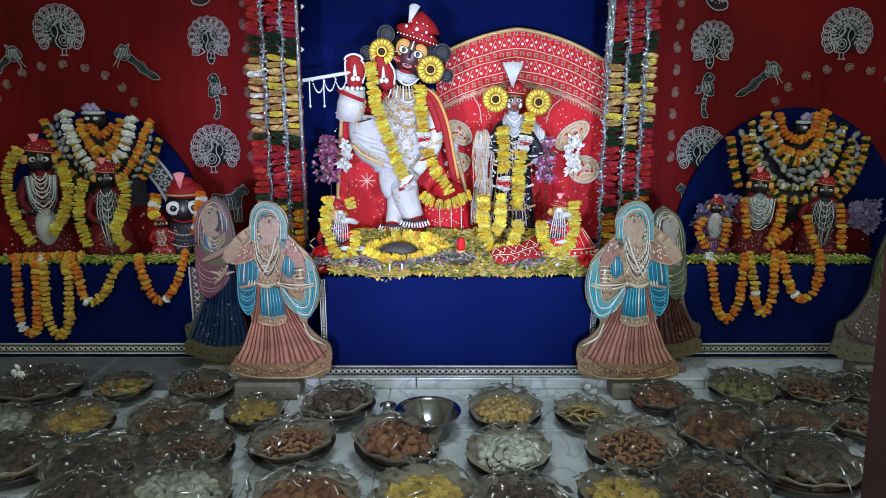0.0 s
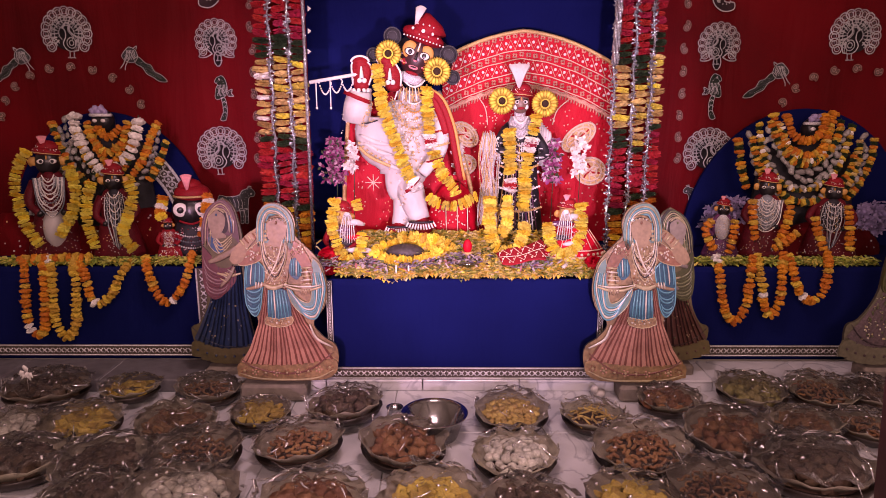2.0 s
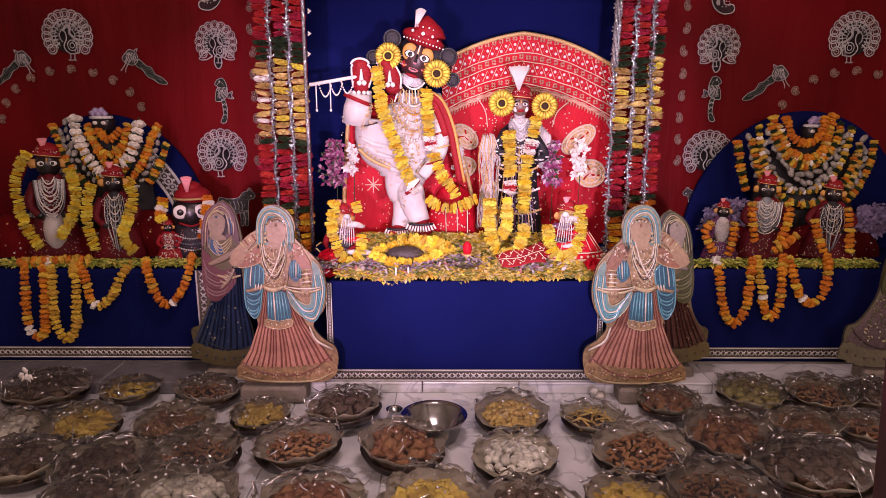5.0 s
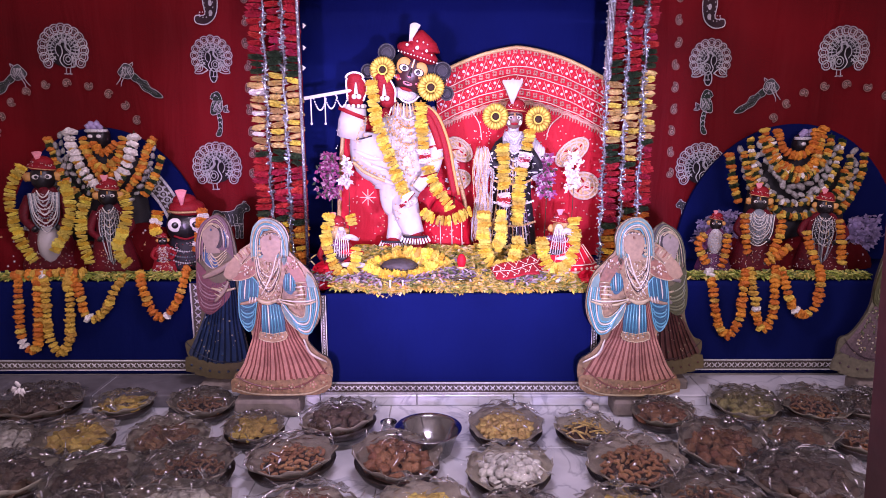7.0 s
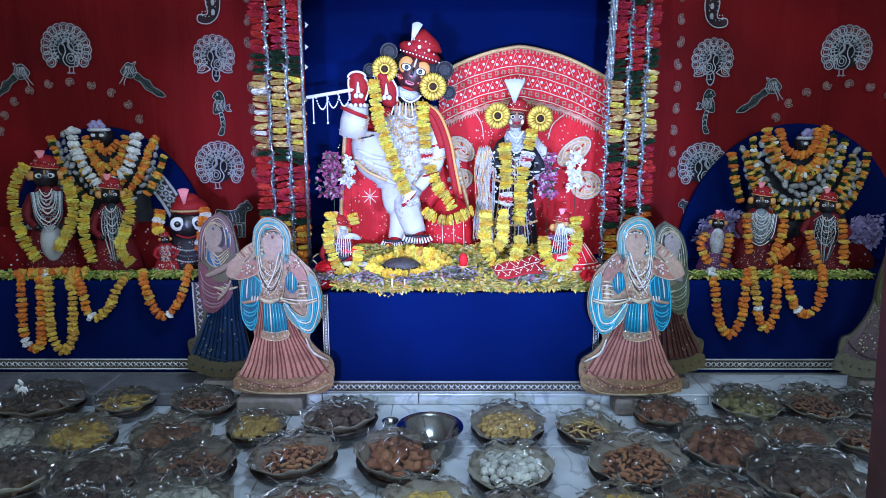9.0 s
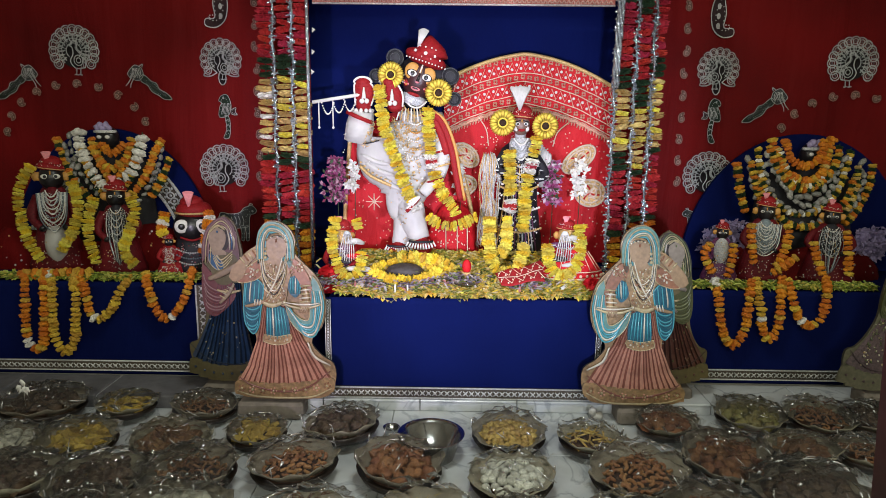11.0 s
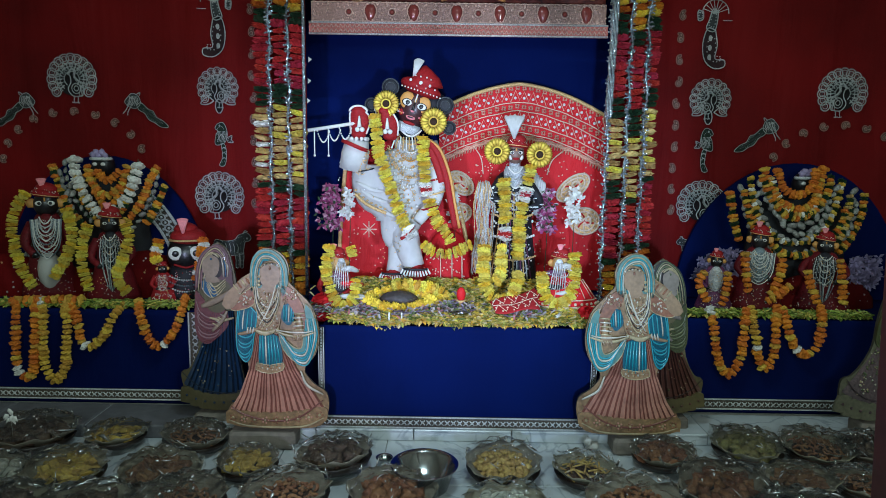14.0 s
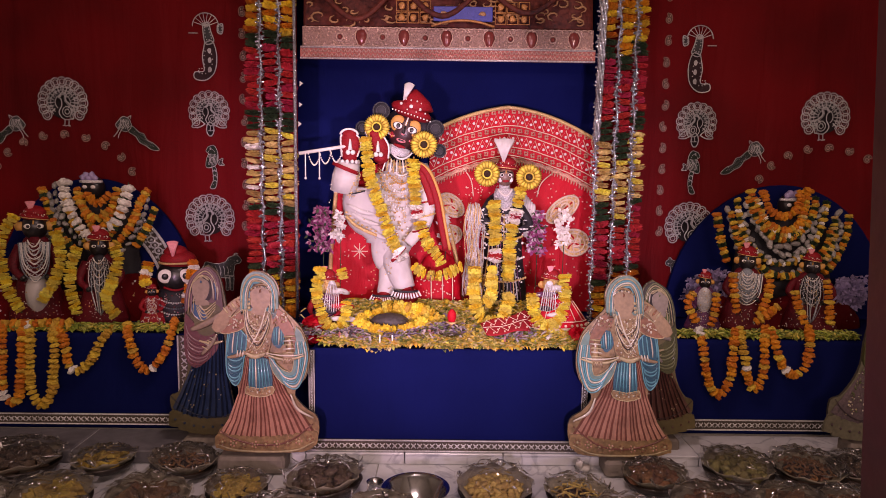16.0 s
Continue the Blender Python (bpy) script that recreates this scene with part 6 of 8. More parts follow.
def yellow_garland(pts, r=0.03, gap=0.019):
    garland(YG, pts, lambda s, i: "lemon" if i % 3 else "yellow", r * 1.1, gap * 1.12, "yellow garlands on idols", 0.14, 8, 0.56)


yellow_garland([(-0.353, 3.27, 1.497), (-0.33, 3.25, 1.315), (-0.276, 3.25, 1.153), (-0.226, 3.26, 1.008), (-0.188, 3.27, 0.933)])
yellow_garland([(-0.117, 3.3, 1.397), (-0.109, 3.29, 1.288), (-0.101, 3.28, 1.173)])
garland("white and red flower tuft on garland", [(-0.098, 3.28, 1.162), (-0.087, 3.28, 1.107)], lambda s, i: ("white", "red")[i % 2], 0.034, 0.02, "tufts")
yellow_garland([(-0.076, 3.28, 1.084), (-0.045, 3.27, 0.984), (0.017, 3.26, 0.906), (0.037, 3.26, 0.872)])
yellow_garland([(-0.111, 3.26, 0.86), (-0.054, 3.25, 0.821), (0.031, 3.25, 0.81), (0.131, 3.26, 0.857)], 0.027)
garland("white flower tuft at the end of garland", [(-0.193, 3.26, 0.923), (-0.165, 3.26, 0.894)], "white", 0.034, 0.022, "tufts")
# female idol
yellow_garland([(0.44, 3.36, 1.26), (0.424, 3.35, 1.154)])
garland("white and red flower tuft on garland", [(0.419, 3.35, 1.139), (0.409, 3.35, 1.085)], lambda s, i: ("white", "red")[i % 2], 0.034, 0.02, "tufts")
yellow_garland([(0.404, 3.35, 1.068), (0.389, 3.34, 0.919), (0.381, 3.34, 0.767)], 0.032)
yellow_garland([(0.304, 3.36, 1.19), (0.309, 3.35, 1.063), (0.314, 3.35, 0.947)], 0.032)
garland("white and red flower tuft on garland", [(0.313, 3.34, 0.934), (0.312, 3.34, 0.876)], lambda s, i: ("white", "red")[i % 2], 0.036, 0.02, "tufts")
yellow_garland([(0.291, 3.2, 0.865), (0.278, 3.12, 0.746), (0.24, 3.08, 0.69)], 0.028)
yellow_garland([(0.197, 3.14, 0.874), (0.194, 3.06, 0.735), (0.221, 3.03, 0.653), (0.28, 3.02, 0.622), (0.335, 3.04, 0.656), (0.366, 3.1, 0.742)], 0.03)
# small front idols
yellow_garland([(-0.542, 3.04, 0.874), (-0.548, 3, 0.746), (-0.514, 2.98, 0.642), (-0.474, 2.97, 0.595), (-0.424, 2.98, 0.628), (-0.411, 3.02, 0.729)], 0.027, 0.017)
yellow_garland([(-0.448, 3.05, 0.872), (-0.432, 3.04, 0.825)], 0.024, 0.017)
yellow_garland([(0.467, 3.06, 0.757), (0.48, 3.04, 0.67), (0.522, 3.02, 0.611), (0.582, 3.03, 0.626), (0.624, 3.05, 0.696), (0.623, 3.08, 0.852)], 0.028, 0.017)
# west idols
yellow_garland([(-2.077, 3.22, 1.094), (-2.134, 3.2, 0.991), (-2.132, 3.18, 0.854), (-2.087, 3.16, 0.711), (-2.033, 3.16, 0.614)], 0.026, 0.017)
yellow_garland([(-1.87, 3.2, 1.018), (-1.845, 3.19, 0.909), (-1.869, 3.18, 0.784), (-1.942, 3.17, 0.672)], 0.026, 0.017)
yellow_garland([(-1.752, 3.17, 0.944), (-1.781, 3.16, 0.843), (-1.782, 3.15, 0.718), (-1.748, 3.14, 0.607)], 0.026, 0.017)
yellow_garland([(-1.57, 3.17, 0.95), (-1.551, 3.16, 0.871), (-1.586, 3.15, 0.761), (-1.614, 3.15, 0.676), (-1.561, 3.14, 0.607)], 0.026, 0.017)
garland("short orange and white garland round the cap", [(-1.44, 3.25, 0.86), (-1.446, 3.22, 0.8), (-1.44, 3.2, 0.765)], lambda s, i: ("orange", "yellow", "white")[i % 3], 0.03, 0.024, "short garlands")
garland("short orange and white garland round the cap", [(-1.217, 3.25, 0.869), (-1.213, 3.22, 0.787), (-1.235, 3.2, 0.666)], lambda s, i: ("orange", "white", "orange")[i % 3], 0.03, 0.024, "short garlands")


def swag(label, pts, colours, r, gap, group):
    fine = 1.0 if colours in ("bud", "posy") else 0.8
    garland(label, pts, colours, r * (0.45 + 0.5 * fine), gap * fine * 0.85, group, 0.16)


HEAP = "heaped necklaces on tall idol"
swag("string of fat white tuberose buds on idol", [(-1.935, 3.42, 1.271), (-1.92, 3.39, 1.16), (-1.856, 3.37, 1.047), (-1.792, 3.36, 0.975), (-1.684, 3.37, 1.032), (-1.614, 3.39, 1.146), (-1.605, 3.42, 1.259)], "posy", 0.034, 0.044, HEAP)
swag("string of fat white tuberose buds on idol", [(-1.859, 3.4, 1.231), (-1.831, 3.38, 1.132), (-1.758, 3.37, 1.067), (-1.678, 3.38, 1.132), (-1.656, 3.4, 1.231)], lambda s, i: "ochre" if i % 2 else "marigold", 0.027, 0.034, HEAP)
swag("string of orange marigolds on idol", [(-1.815, 3.38, 1.198), (-1.749, 3.37, 1.147), (-1.685, 3.38, 1.198)], "marigold", 0.025, 0.032, HEAP)
swag("string of orange marigolds on idol", [(-2.063, 3.43, 1.225), (-2.023, 3.4, 1.131), (-1.963, 3.38, 1.003), (-1.855, 3.36, 0.888)], lambda s, i: ("marigold", "ochre", "green")[i % 3], 0.025, 0.029, HEAP)
swag("string of orange marigolds on idol", [(-1.508, 3.43, 1.225), (-1.551, 3.4, 1.131), (-1.586, 3.38, 1.032), (-1.66, 3.36, 0.932)], lambda s, i: ("marigold", "ochre", "marigold")[i % 3], 0.026, 0.029, HEAP)
swag("string of grey shells on idol", [(-1.495, 3.42, 1.188), (-1.54, 3.4, 1.065), (-1.582, 3.39, 0.972), (-1.651, 3.37, 0.872)], "bud", 0.022, 0.05, HEAP)
swag("string of grey shells on idol", [(-1.989, 3.42, 1.259), (-1.968, 3.4, 1.146), (-1.909, 3.38, 1.017), (-1.822, 3.36, 0.923)], "bud", 0.022, 0.05, HEAP)
swag("string of orange marigolds and leaves on idol", [(-1.93, 3.41, 1.2), (-1.9, 3.385, 1.1), (-1.835, 3.365, 0.99), (-1.77, 3.355, 0.92), (-1.69, 3.365, 0.98), (-1.64, 3.385, 1.09), (-1.62, 3.41, 1.2)], lambda s, i: ("marigold", "green", "ochre")[i % 3], 0.024, 0.028, HEAP)
swag("string of orange marigolds on idol", [(-1.84, 3.39, 1.15), (-1.8, 3.375, 1.06), (-1.755, 3.365, 1.01), (-1.7, 3.375, 1.06), (-1.67, 3.39, 1.15)], lambda s, i: ("marigold", "ochre")[i % 3 == 0], 0.023, 0.028, HEAP)
swag("string of grey shells on idol", [(-2.02, 3.42, 1.2), (-1.985, 3.4, 1.09), (-1.93, 3.38, 0.97)], "bud", 0.024, 0.045, HEAP)
swag("string of yellow marigolds and leaves on idol", [(-1.47, 3.42, 1.13), (-1.51, 3.4, 1.02), (-1.56, 3.385, 0.93)], lambda s, i: ("ochre", "green", "marigold")[i % 3], 0.024, 0.028, HEAP)
# east tall idol
swag("string of yellow marigolds and leaves on idol", [(1.64, 3.4, 1.23), (1.68, 3.38, 1.12), (1.75, 3.365, 1.03), (1.83, 3.36, 1.005), (1.92, 3.37, 1.05), (1.985, 3.385, 1.15), (2.0, 3.4, 1.24)], lambda s, i: ("ochre", "marigold", "green")[i % 3], 0.023, 0.028, HEAP)
swag("string of orange marigolds and leaves on idol", [(1.57, 3.4, 1.1), (1.62, 3.375, 0.97), (1.7, 3.355, 0.87), (1.82, 3.345, 0.815), (1.95, 3.355, 0.85), (2.05, 3.375, 0.95), (2.11, 3.4, 1.09)], lambda s, i: ("ochre", "green", "marigold")[i % 3], 0.022, 0.028, HEAP)
swag("string of grey shells on idol", [(1.66, 3.4, 1.16), (1.72, 3.375, 1.03), (1.81, 3.36, 0.93), (1.92, 3.365, 0.95), (1.99, 3.385, 1.07), (2.04, 3.4, 1.18)], "bud", 0.026, 0.046, HEAP)
swag("string of grey shells on idol", [(2.15, 3.41, 1.1), (2.12, 3.385, 0.97), (2.06, 3.37, 0.87)], "bud", 0.026, 0.046, HEAP)
swag("string of orange marigolds on idol", [(1.662, 3.42, 1.265), (1.709, 3.39, 1.132), (1.773, 3.37, 1.067), (1.847, 3.37, 1.05), (1.919, 3.38, 1.104), (1.97, 3.42, 1.265)], lambda s, i: ("marigold", "ochre")[i % 4 == 0], 0.026, 0.031, HEAP)
swag("string of orange marigolds on idol", [(1.717, 3.4, 1.26), (1.758, 3.39, 1.16), (1.829, 3.38, 1.124), (1.902, 3.39, 1.169), (1.919, 3.4, 1.26)], "marigold", 0.026, 0.031, HEAP)
swag("string of yellow marigolds and leaves on idol", [(1.596, 3.43, 1.216), (1.614, 3.4, 1.082), (1.663, 3.38, 0.973), (1.78, 3.36, 0.882), (1.917, 3.36, 0.911), (2.015, 3.38, 1.032), (2.079, 3.43, 1.216)], lambda s, i: ("ochre", "green", "ochre", "posy")[i % 4], 0.023, 0.029, HEAP)
swag("string of grey shells on idol", [(1.632, 3.41, 1.208), (1.686, 3.39, 1.074), (1.783, 3.37, 0.974), (1.899, 3.37, 0.986), (1.971, 3.39, 1.083), (2.023, 3.41, 1.217)], "bud", 0.028, 0.056, HEAP)
swag("string of grey shells on idol", [(1.543, 3.42, 1.179), (1.58, 3.4, 1.015), (1.651, 3.38, 0.885), (1.81, 3.36, 0.823), (2.013, 3.37, 0.887), (2.102, 3.4, 1.015), (2.141, 3.42, 1.168)], "bud", 0.028, 0.058, HEAP)
swag("string of orange marigolds and leaves on idol", [(1.488, 3.42, 1.139), (1.509, 3.4, 1.015), (1.543, 3.38, 0.885)], lambda s, i: ("marigold", "ochre", "green")[i % 3], 0.026, 0.03, HEAP)
swag("string of yellow marigolds and leaves on idol", [(2.197, 3.42, 1.139), (2.176, 3.4, 1.015), (2.108, 3.38, 0.885), (2.051, 3.37, 0.827)], lambda s, i: ("ochre", "green", "marigold")[i % 3], 0.024, 0.029, HEAP)
swag("string of yellow marigolds and leaves on idol", [(1.554, 3.4, 1.151), (1.604, 3.38, 0.973), (1.667, 3.36, 0.844), (1.735, 3.35, 0.795)], lambda s, i: ("ochre", "marigold", "green")[i % 3], 0.023, 0.028, HEAP)
swag("string of white and yellow blossoms on idol", [(1.687, 3.4, 1.217), (1.744, 3.38, 1.084), (1.821, 3.36, 1.027), (1.905, 3.37, 1.05), (1.951, 3.4, 1.189)], lambda s, i: ("pale", "posy", "green", "ochre")[i % 4], 0.022, 0.03, HEAP)
swag("string of grey shells on idol", [(1.619, 3.4, 1.146), (1.655, 3.37, 1.003), (1.726, 3.36, 0.923), (1.821, 3.35, 0.889), (1.931, 3.36, 0.94), (1.997, 3.38, 1.061)], "bud", 0.024, 0.05, HEAP)
swag("string of yellow marigolds and leaves on idol", [(2.11, 3.4, 1.131), (2.094, 3.38, 0.988), (2.043, 3.36, 0.888)], lambda s, i: ("pale", "green", "ochre")[i % 3], 0.023, 0.028, HEAP)
# east small idols
OG = "garland of orange marigolds on small idol"
for pts in ([(1.307, 3.2, 0.752), (1.271, 3.19, 0.697), (1.318, 3.18, 0.598)], [(1.419, 3.2, 0.752), (1.415, 3.19, 0.668), (1.39, 3.18, 0.583)],
            [(1.494, 3.2, 0.851), (1.501, 3.18, 0.741), (1.512, 3.17, 0.643)], [(1.681, 3.2, 0.851), (1.67, 3.18, 0.741), (1.616, 3.16, 0.631)],
            [(1.721, 3.16, 0.694), (1.651, 3.15, 0.647), (1.591, 3.15, 0.605)], [(1.806, 3.2, 0.766), (1.828, 3.18, 0.684), (1.855, 3.16, 0.602)],
            [(1.973, 3.2, 0.823), (1.981, 3.18, 0.713), (1.99, 3.17, 0.6)]):
    garland(OG, pts, lambda s, i: "marigold" if i % 4 else "ochre", 0.0225, 0.0255, "orange garlands on idols")

# ---- loops of marigolds over the front edge ----
LOOP = "hanging loop of orange marigolds over the blue altar edge"
loops = [
    [(-2.097, 3.12, 0.577), (-2.058, 3.04, 0.489), (-2.072, 3.04, 0.274), (-2.044, 3.04, 0.201), (-1.994, 3.04, 0.236), (-1.966, 3.04, 0.489), (-2.009, 3.12, 0.568)],
    [(-1.975, 3.12, 0.577), (-1.927, 3.04, 0.489), (-1.937, 3.04, 0.289), (-1.895, 3.04, 0.184), (-1.836, 3.04, 0.26), (-1.813, 3.04, 0.489), (-1.865, 3.12, 0.568)],
    [(-1.83, 3.12, 0.577), (-1.764, 3.04, 0.489), (-1.748, 3.04, 0.39), (-1.705, 3.04, 0.358), (-1.644, 3.04, 0.41), (-1.593, 3.04, 0.503), (-1.565, 3.12, 0.56)],
    [(-1.496, 3.12, 0.577), (-1.455, 3.04, 0.517), (-1.431, 3.04, 0.427), (-1.377, 3.04, 0.364), (-1.314, 3.04, 0.418), (-1.264, 3.04, 0.517), (-1.268, 3.14, 0.607)],
    [(1.306, 3.12, 0.588), (1.305, 3.04, 0.489), (1.327, 3.04, 0.361), (1.385, 3.04, 0.271), (1.436, 3.04, 0.347), (1.447, 3.04, 0.489), (1.485, 3.12, 0.583)],
    [(1.511, 3.12, 0.597), (1.501, 3.04, 0.489), (1.526, 3.04, 0.361), (1.565, 3.04, 0.3), (1.601, 3.04, 0.375), (1.6, 3.04, 0.489), (1.633, 3.12, 0.597)],
    [(1.661, 3.12, 0.597), (1.658, 3.04, 0.503), (1.695, 3.04, 0.418), (1.755, 3.04, 0.375), (1.804, 3.04, 0.427), (1.818, 3.04, 0.531), (1.843, 3.12, 0.611)]]
KINDS = [lambda s: "marigold", lambda s: "ochre", lambda s: "marigold" if s < 0.4 else "ochre", lambda s: "marigold", lambda s: "marigold", lambda s: "marigold" if s > 0.3 else "ochre", lambda s: "marigold"]
TUFTS = [0.44, 0.02, 0.45, 0.52, 0.02, 0.3, 0.4]
for k, pts in enumerate(loops):
    garland(LOOP, pts, lambda s, i, k=k: "posy" if abs(s - TUFTS[k]) < 0.03 else KINDS[k](s) if i % 6 else "ochre", 0.0225, 0.0255, "hanging marigold loops", 0.14)
garland("row of orange marigolds along the altar edge", [(-2.121, 3.11, 0.562), (-1.953, 3.11, 0.571), (-1.759, 3.11, 0.571)], lambda s, i: ("marigold", "ochre")[i % 2], 0.028, 0.03, "hanging marigold loops", 0.2)


# ---- loose petals ----
def petals(name, label, n, where, mats, size, seed):
    """Scattered curled petals, too many to count."""
    q = random.Random(seed)
    g = Geo()
    for i in range(n):
        x, y, z = where(q)
        a, t = q.uniform(0, 6.28), q.uniform(-0.7, 0.7)
        l, w = size * q.uniform(0.7, 1.3), size * q.uniform(0.26, 0.46)
        ux, uy, uz = math.cos(a) * math.cos(t), math.sin(a) * math.cos(t), math.sin(t)
        px, py = -math.sin(a) * w, math.cos(a) * w
        c = Vector((x, y, z))
        d = Vector((ux, uy, uz)) * l
        s = Vector((px, py, 0))
        e = Vector((0, 0, w * 0.8))
        g.add([c - d, c - d * 0.5 - s + e, c + d * 0.75 - s + e, c + d, c + d * 0.75 + s + e, c - d * 0.5 + s + e], [(0, 1, 2, 3), (0, 3, 4, 5)], 0, False)
    return thing(name, g, mats, label, "petals", kind="stuff")


YMIX = islands("petal_mix_yellow", [(0.8, 0.6, 0.07), (0.74, 0.58, 0.12), (0.72, 0.6, 0.22), (0.36, 0.38, 0.06), (0.72, 0.44, 0.05), (0.16, 0.2, 0.04), (0.5, 0.36, 0.08), (0.66, 0.56, 0.32), (0.74, 0.58, 0.22), (0.4, 0.4, 0.08)])
GMIX = islands("petal_mix_green", [(0.42, 0.5, 0.08), (0.55, 0.58, 0.16), (0.25, 0.33, 0.05), (0.66, 0.55, 0.12), (0.12, 0.17, 0.03)])
LMIX = islands("petal_mix_lilac", [(0.3, 0.26, 0.34), (0.45, 0.4, 0.42), (0.2, 0.14, 0.22), (0.55, 0.46, 0.44), (0.2, 0.25, 0.08), (0.5, 0.2, 0.2), (0.08, 0.07, 0.05)])
BX0, BX1 = -0.507, 0.667


def mound(x, y):
    """Height of the flower bed in the middle."""
    s = min(1, max(0, (y - FRONT) / 0.45))
    return TOP + 0.012 + 0.1 * s ** 1.1 + 0.02 * wave(x * 6, y * 6, 2)


def bed(u, v):
    x, y = BX0 + 0.02 + (BX1 - BX0 - 0.04) * u, FRONT + 0.05 + 0.62 * v
    return (x, y, mound(x, y) - 0.012)


thing("flower_bed", Geo().sheet(bed, 24, 14, 0, 0.01), YELLOW_P, "sloping bed of leaves under the loose petals", "flower bed")
petals("yellow_petals", "loose yellow petals strewn over the altar edge", 7600, lambda q: (lambda x, y: (x, y, mound(x, y) + q.uniform(0, 0.012)))(q.uniform(BX0, BX1), FRONT + 0.008 + 0.5 * q.random() ** 1.5), [YMIX], 0.026, 21)
petals("yellow_petals", "heap of loose yellow petals round dark stone", 900, lambda q: (lambda x, y: (x, y, mound(x, y) + q.uniform(0, 0.03)))(-0.218 + q.gauss(0, 0.13), 3.1 + q.gauss(0, 0.07)), [YMIX], 0.024, 22)
for cx, y, n, s in ((-0.381, 2.95, 260, 31), (-0.168, 2.93, 140, 32), (0.043, 2.98, 260, 33), (-0.589, 2.93, 160, 34), (0.397, 2.93, 120, 35)):
    petals("lilac_petals", "patch of loose lilac and white petals", n, lambda q, cx=cx, y=y: (lambda a, b: (a, b, mound(a, b) + q.uniform(0.01, 0.04)))(cx + q.gauss(0, 0.055), y + q.gauss(0, 0.03)), [LMIX], 0.016, s)
for x0, x1, s in ((-2.5, -1.231, 41), (1.194, 2.094, 42)):
    petals("green_petals", "fringe of pale green petals along the altar edge", 1500, lambda q, x0=x0, x1=x1: (q.uniform(x0, x1), SIDE - 0.004 + 0.09 * q.random(), TOP + 0.012 + q.uniform(0, 0.022)), [GMIX], 0.018, s)
q = random.Random(71)
for i in range(230):
    x, y = (q.gauss(-0.23, 0.17), 3.08 + q.gauss(0, 0.09)) if i < 90 else (q.uniform(BX0 + 0.02, BX1 - 0.02), FRONT + 0.03 + 0.5 * q.random())
    kind = q.choice(("lemon", "pale", "head", "head", "ochre", "yellow") if i < 90 else ("yellow", "lemon", "lemon", "lilac", "posy", "green", "green", "head"))
    if not FRONT + 0.02 < y < 3.5:
        continue
    s = q.uniform(0.018, 0.032)
    thing("loose_blossom", BLOOMS[kind][i % 3], None, ("loose white blossom" if kind == "posy" else "loose lilac blossom" if kind == "lilac" else "loose green leaf tuft" if kind == "green" else "loose yellow blossom") + " lying on the flower bed", "blossom", "loose blossoms", m=pose(x, y, mound(x, y) + 0.006, q.uniform(-40, 40), q.uniform(-40, 40), q.uniform(0, 360)) @ Matrix.Diagonal((s, s, s * 0.6, 1)))
# ring of blossoms round a dark stone
rx, ry = -0.212, 3.06
g = Geo().sphere((rx, ry, mound(rx, ry) + 0.035), (0.092, 0.055, 0.036), 0, 18, 10, lump=0.12)
thing("sacred_stone", g, material("dark_stone", (0.05, 0.04, 0.038), 0.6, vary=0.5, grain=50, bump=0.6), "dark rough oval stone lying among yellow petals", "stone")
garland("ring of yellow blossoms laid round dark stone", [(rx + 0.15 * math.cos(radians(a)), ry + 0.09 * math.sin(radians(a)), mound(rx + 0.15 * math.cos(radians(a)), ry + 0.09 * math.sin(radians(a))) + 0.028) for a in range(0, 361, 30)], "yellow", 0.03, 0.024, "laid garlands", 0.2, 4)
for pts in (((-0.245, 0.66), (-0.148, 0.672), (-0.075, 0.65), (-0.02, 0.6)), ((-0.16, 0.64), (-0.09, 0.62), (-0.04, 0.58)), ((-0.11, 0.665), (-0.03, 0.655), (0.03, 0.615))):
    garland("yellow garland laid in a heap beside dark stone", [(x, 3.13 - 0.25 * (0.66 - z), z) for x, z in pts], lambda s, i: ("lemon", "yellow", "ochre")[i % 3], 0.028, 0.023, "laid garlands", 0.25, 4)
# cushions and little things at the sides of the bed
for c, r in (((-0.56, 3, 0.577), (0.07, 0.06, 0.075)), ((0.672, 2.95, 0.54), (0.055, 0.05, 0.05))):
    q = random.Random(int(r[0] * 1000))
    g = Geo().sphere((c[0], c[1], TOP + r[2] * 0.7), tuple(k * 0.8 for k in r), 0, 14, 9, lump=0.5)
    for i in range(90):
        d = Vector((q.gauss(0, 1), q.gauss(0, 1), q.gauss(0, 1))).normalized()
        p = Vector((c[0] + d.x * r[0] * 0.75, c[1] + d.y * r[1] * 0.75, TOP + r[2] * 0.75 + d.z * r[2] * 0.7))
        s, t = d.cross(Vector((q.uniform(-1, 1), q.uniform(-1, 1), 1))).normalized() * 0.014, d * 0.016
        g.add([p - s, p + s, p + s * 1.3 + t, p + t * 1.2, p - s * 1.3 + t * 0.9], [(0, 1, 2, 3), (0, 3, 4)], 0, False)
    thing("red_cloth", g, SCARLET, "crumpled scarlet cloth bundle on altar", "cloth", "cloth bundles")
g = Geo().lathe([(0.02, 0), (0.024, 0.006), (0.008, 0.014), (0.01, 0.03), (0.028, 0.045), (0.024, 0.047), (0.004, 0.04)], (0.085, 3.0, mound(0.085, 3.0) + 0.004), 0, 16)
g.sphere((0.085, 3.0, mound(0.085, 3.0) + 0.075), (0.022, 0.018, 0.035), 1, 10, 7)
thing("tiny_figurine", g, [GOLD, SCARLET], "tiny orange and red figurine on brass foot", "figurine")
g = Geo().lathe([(0.05, 0), (0.065, 0.012), (0.06, 0.016), (0.045, 0.006)], (0.082, 2.96, mound(0.082, 2.96) + 0.01), 0, 20)
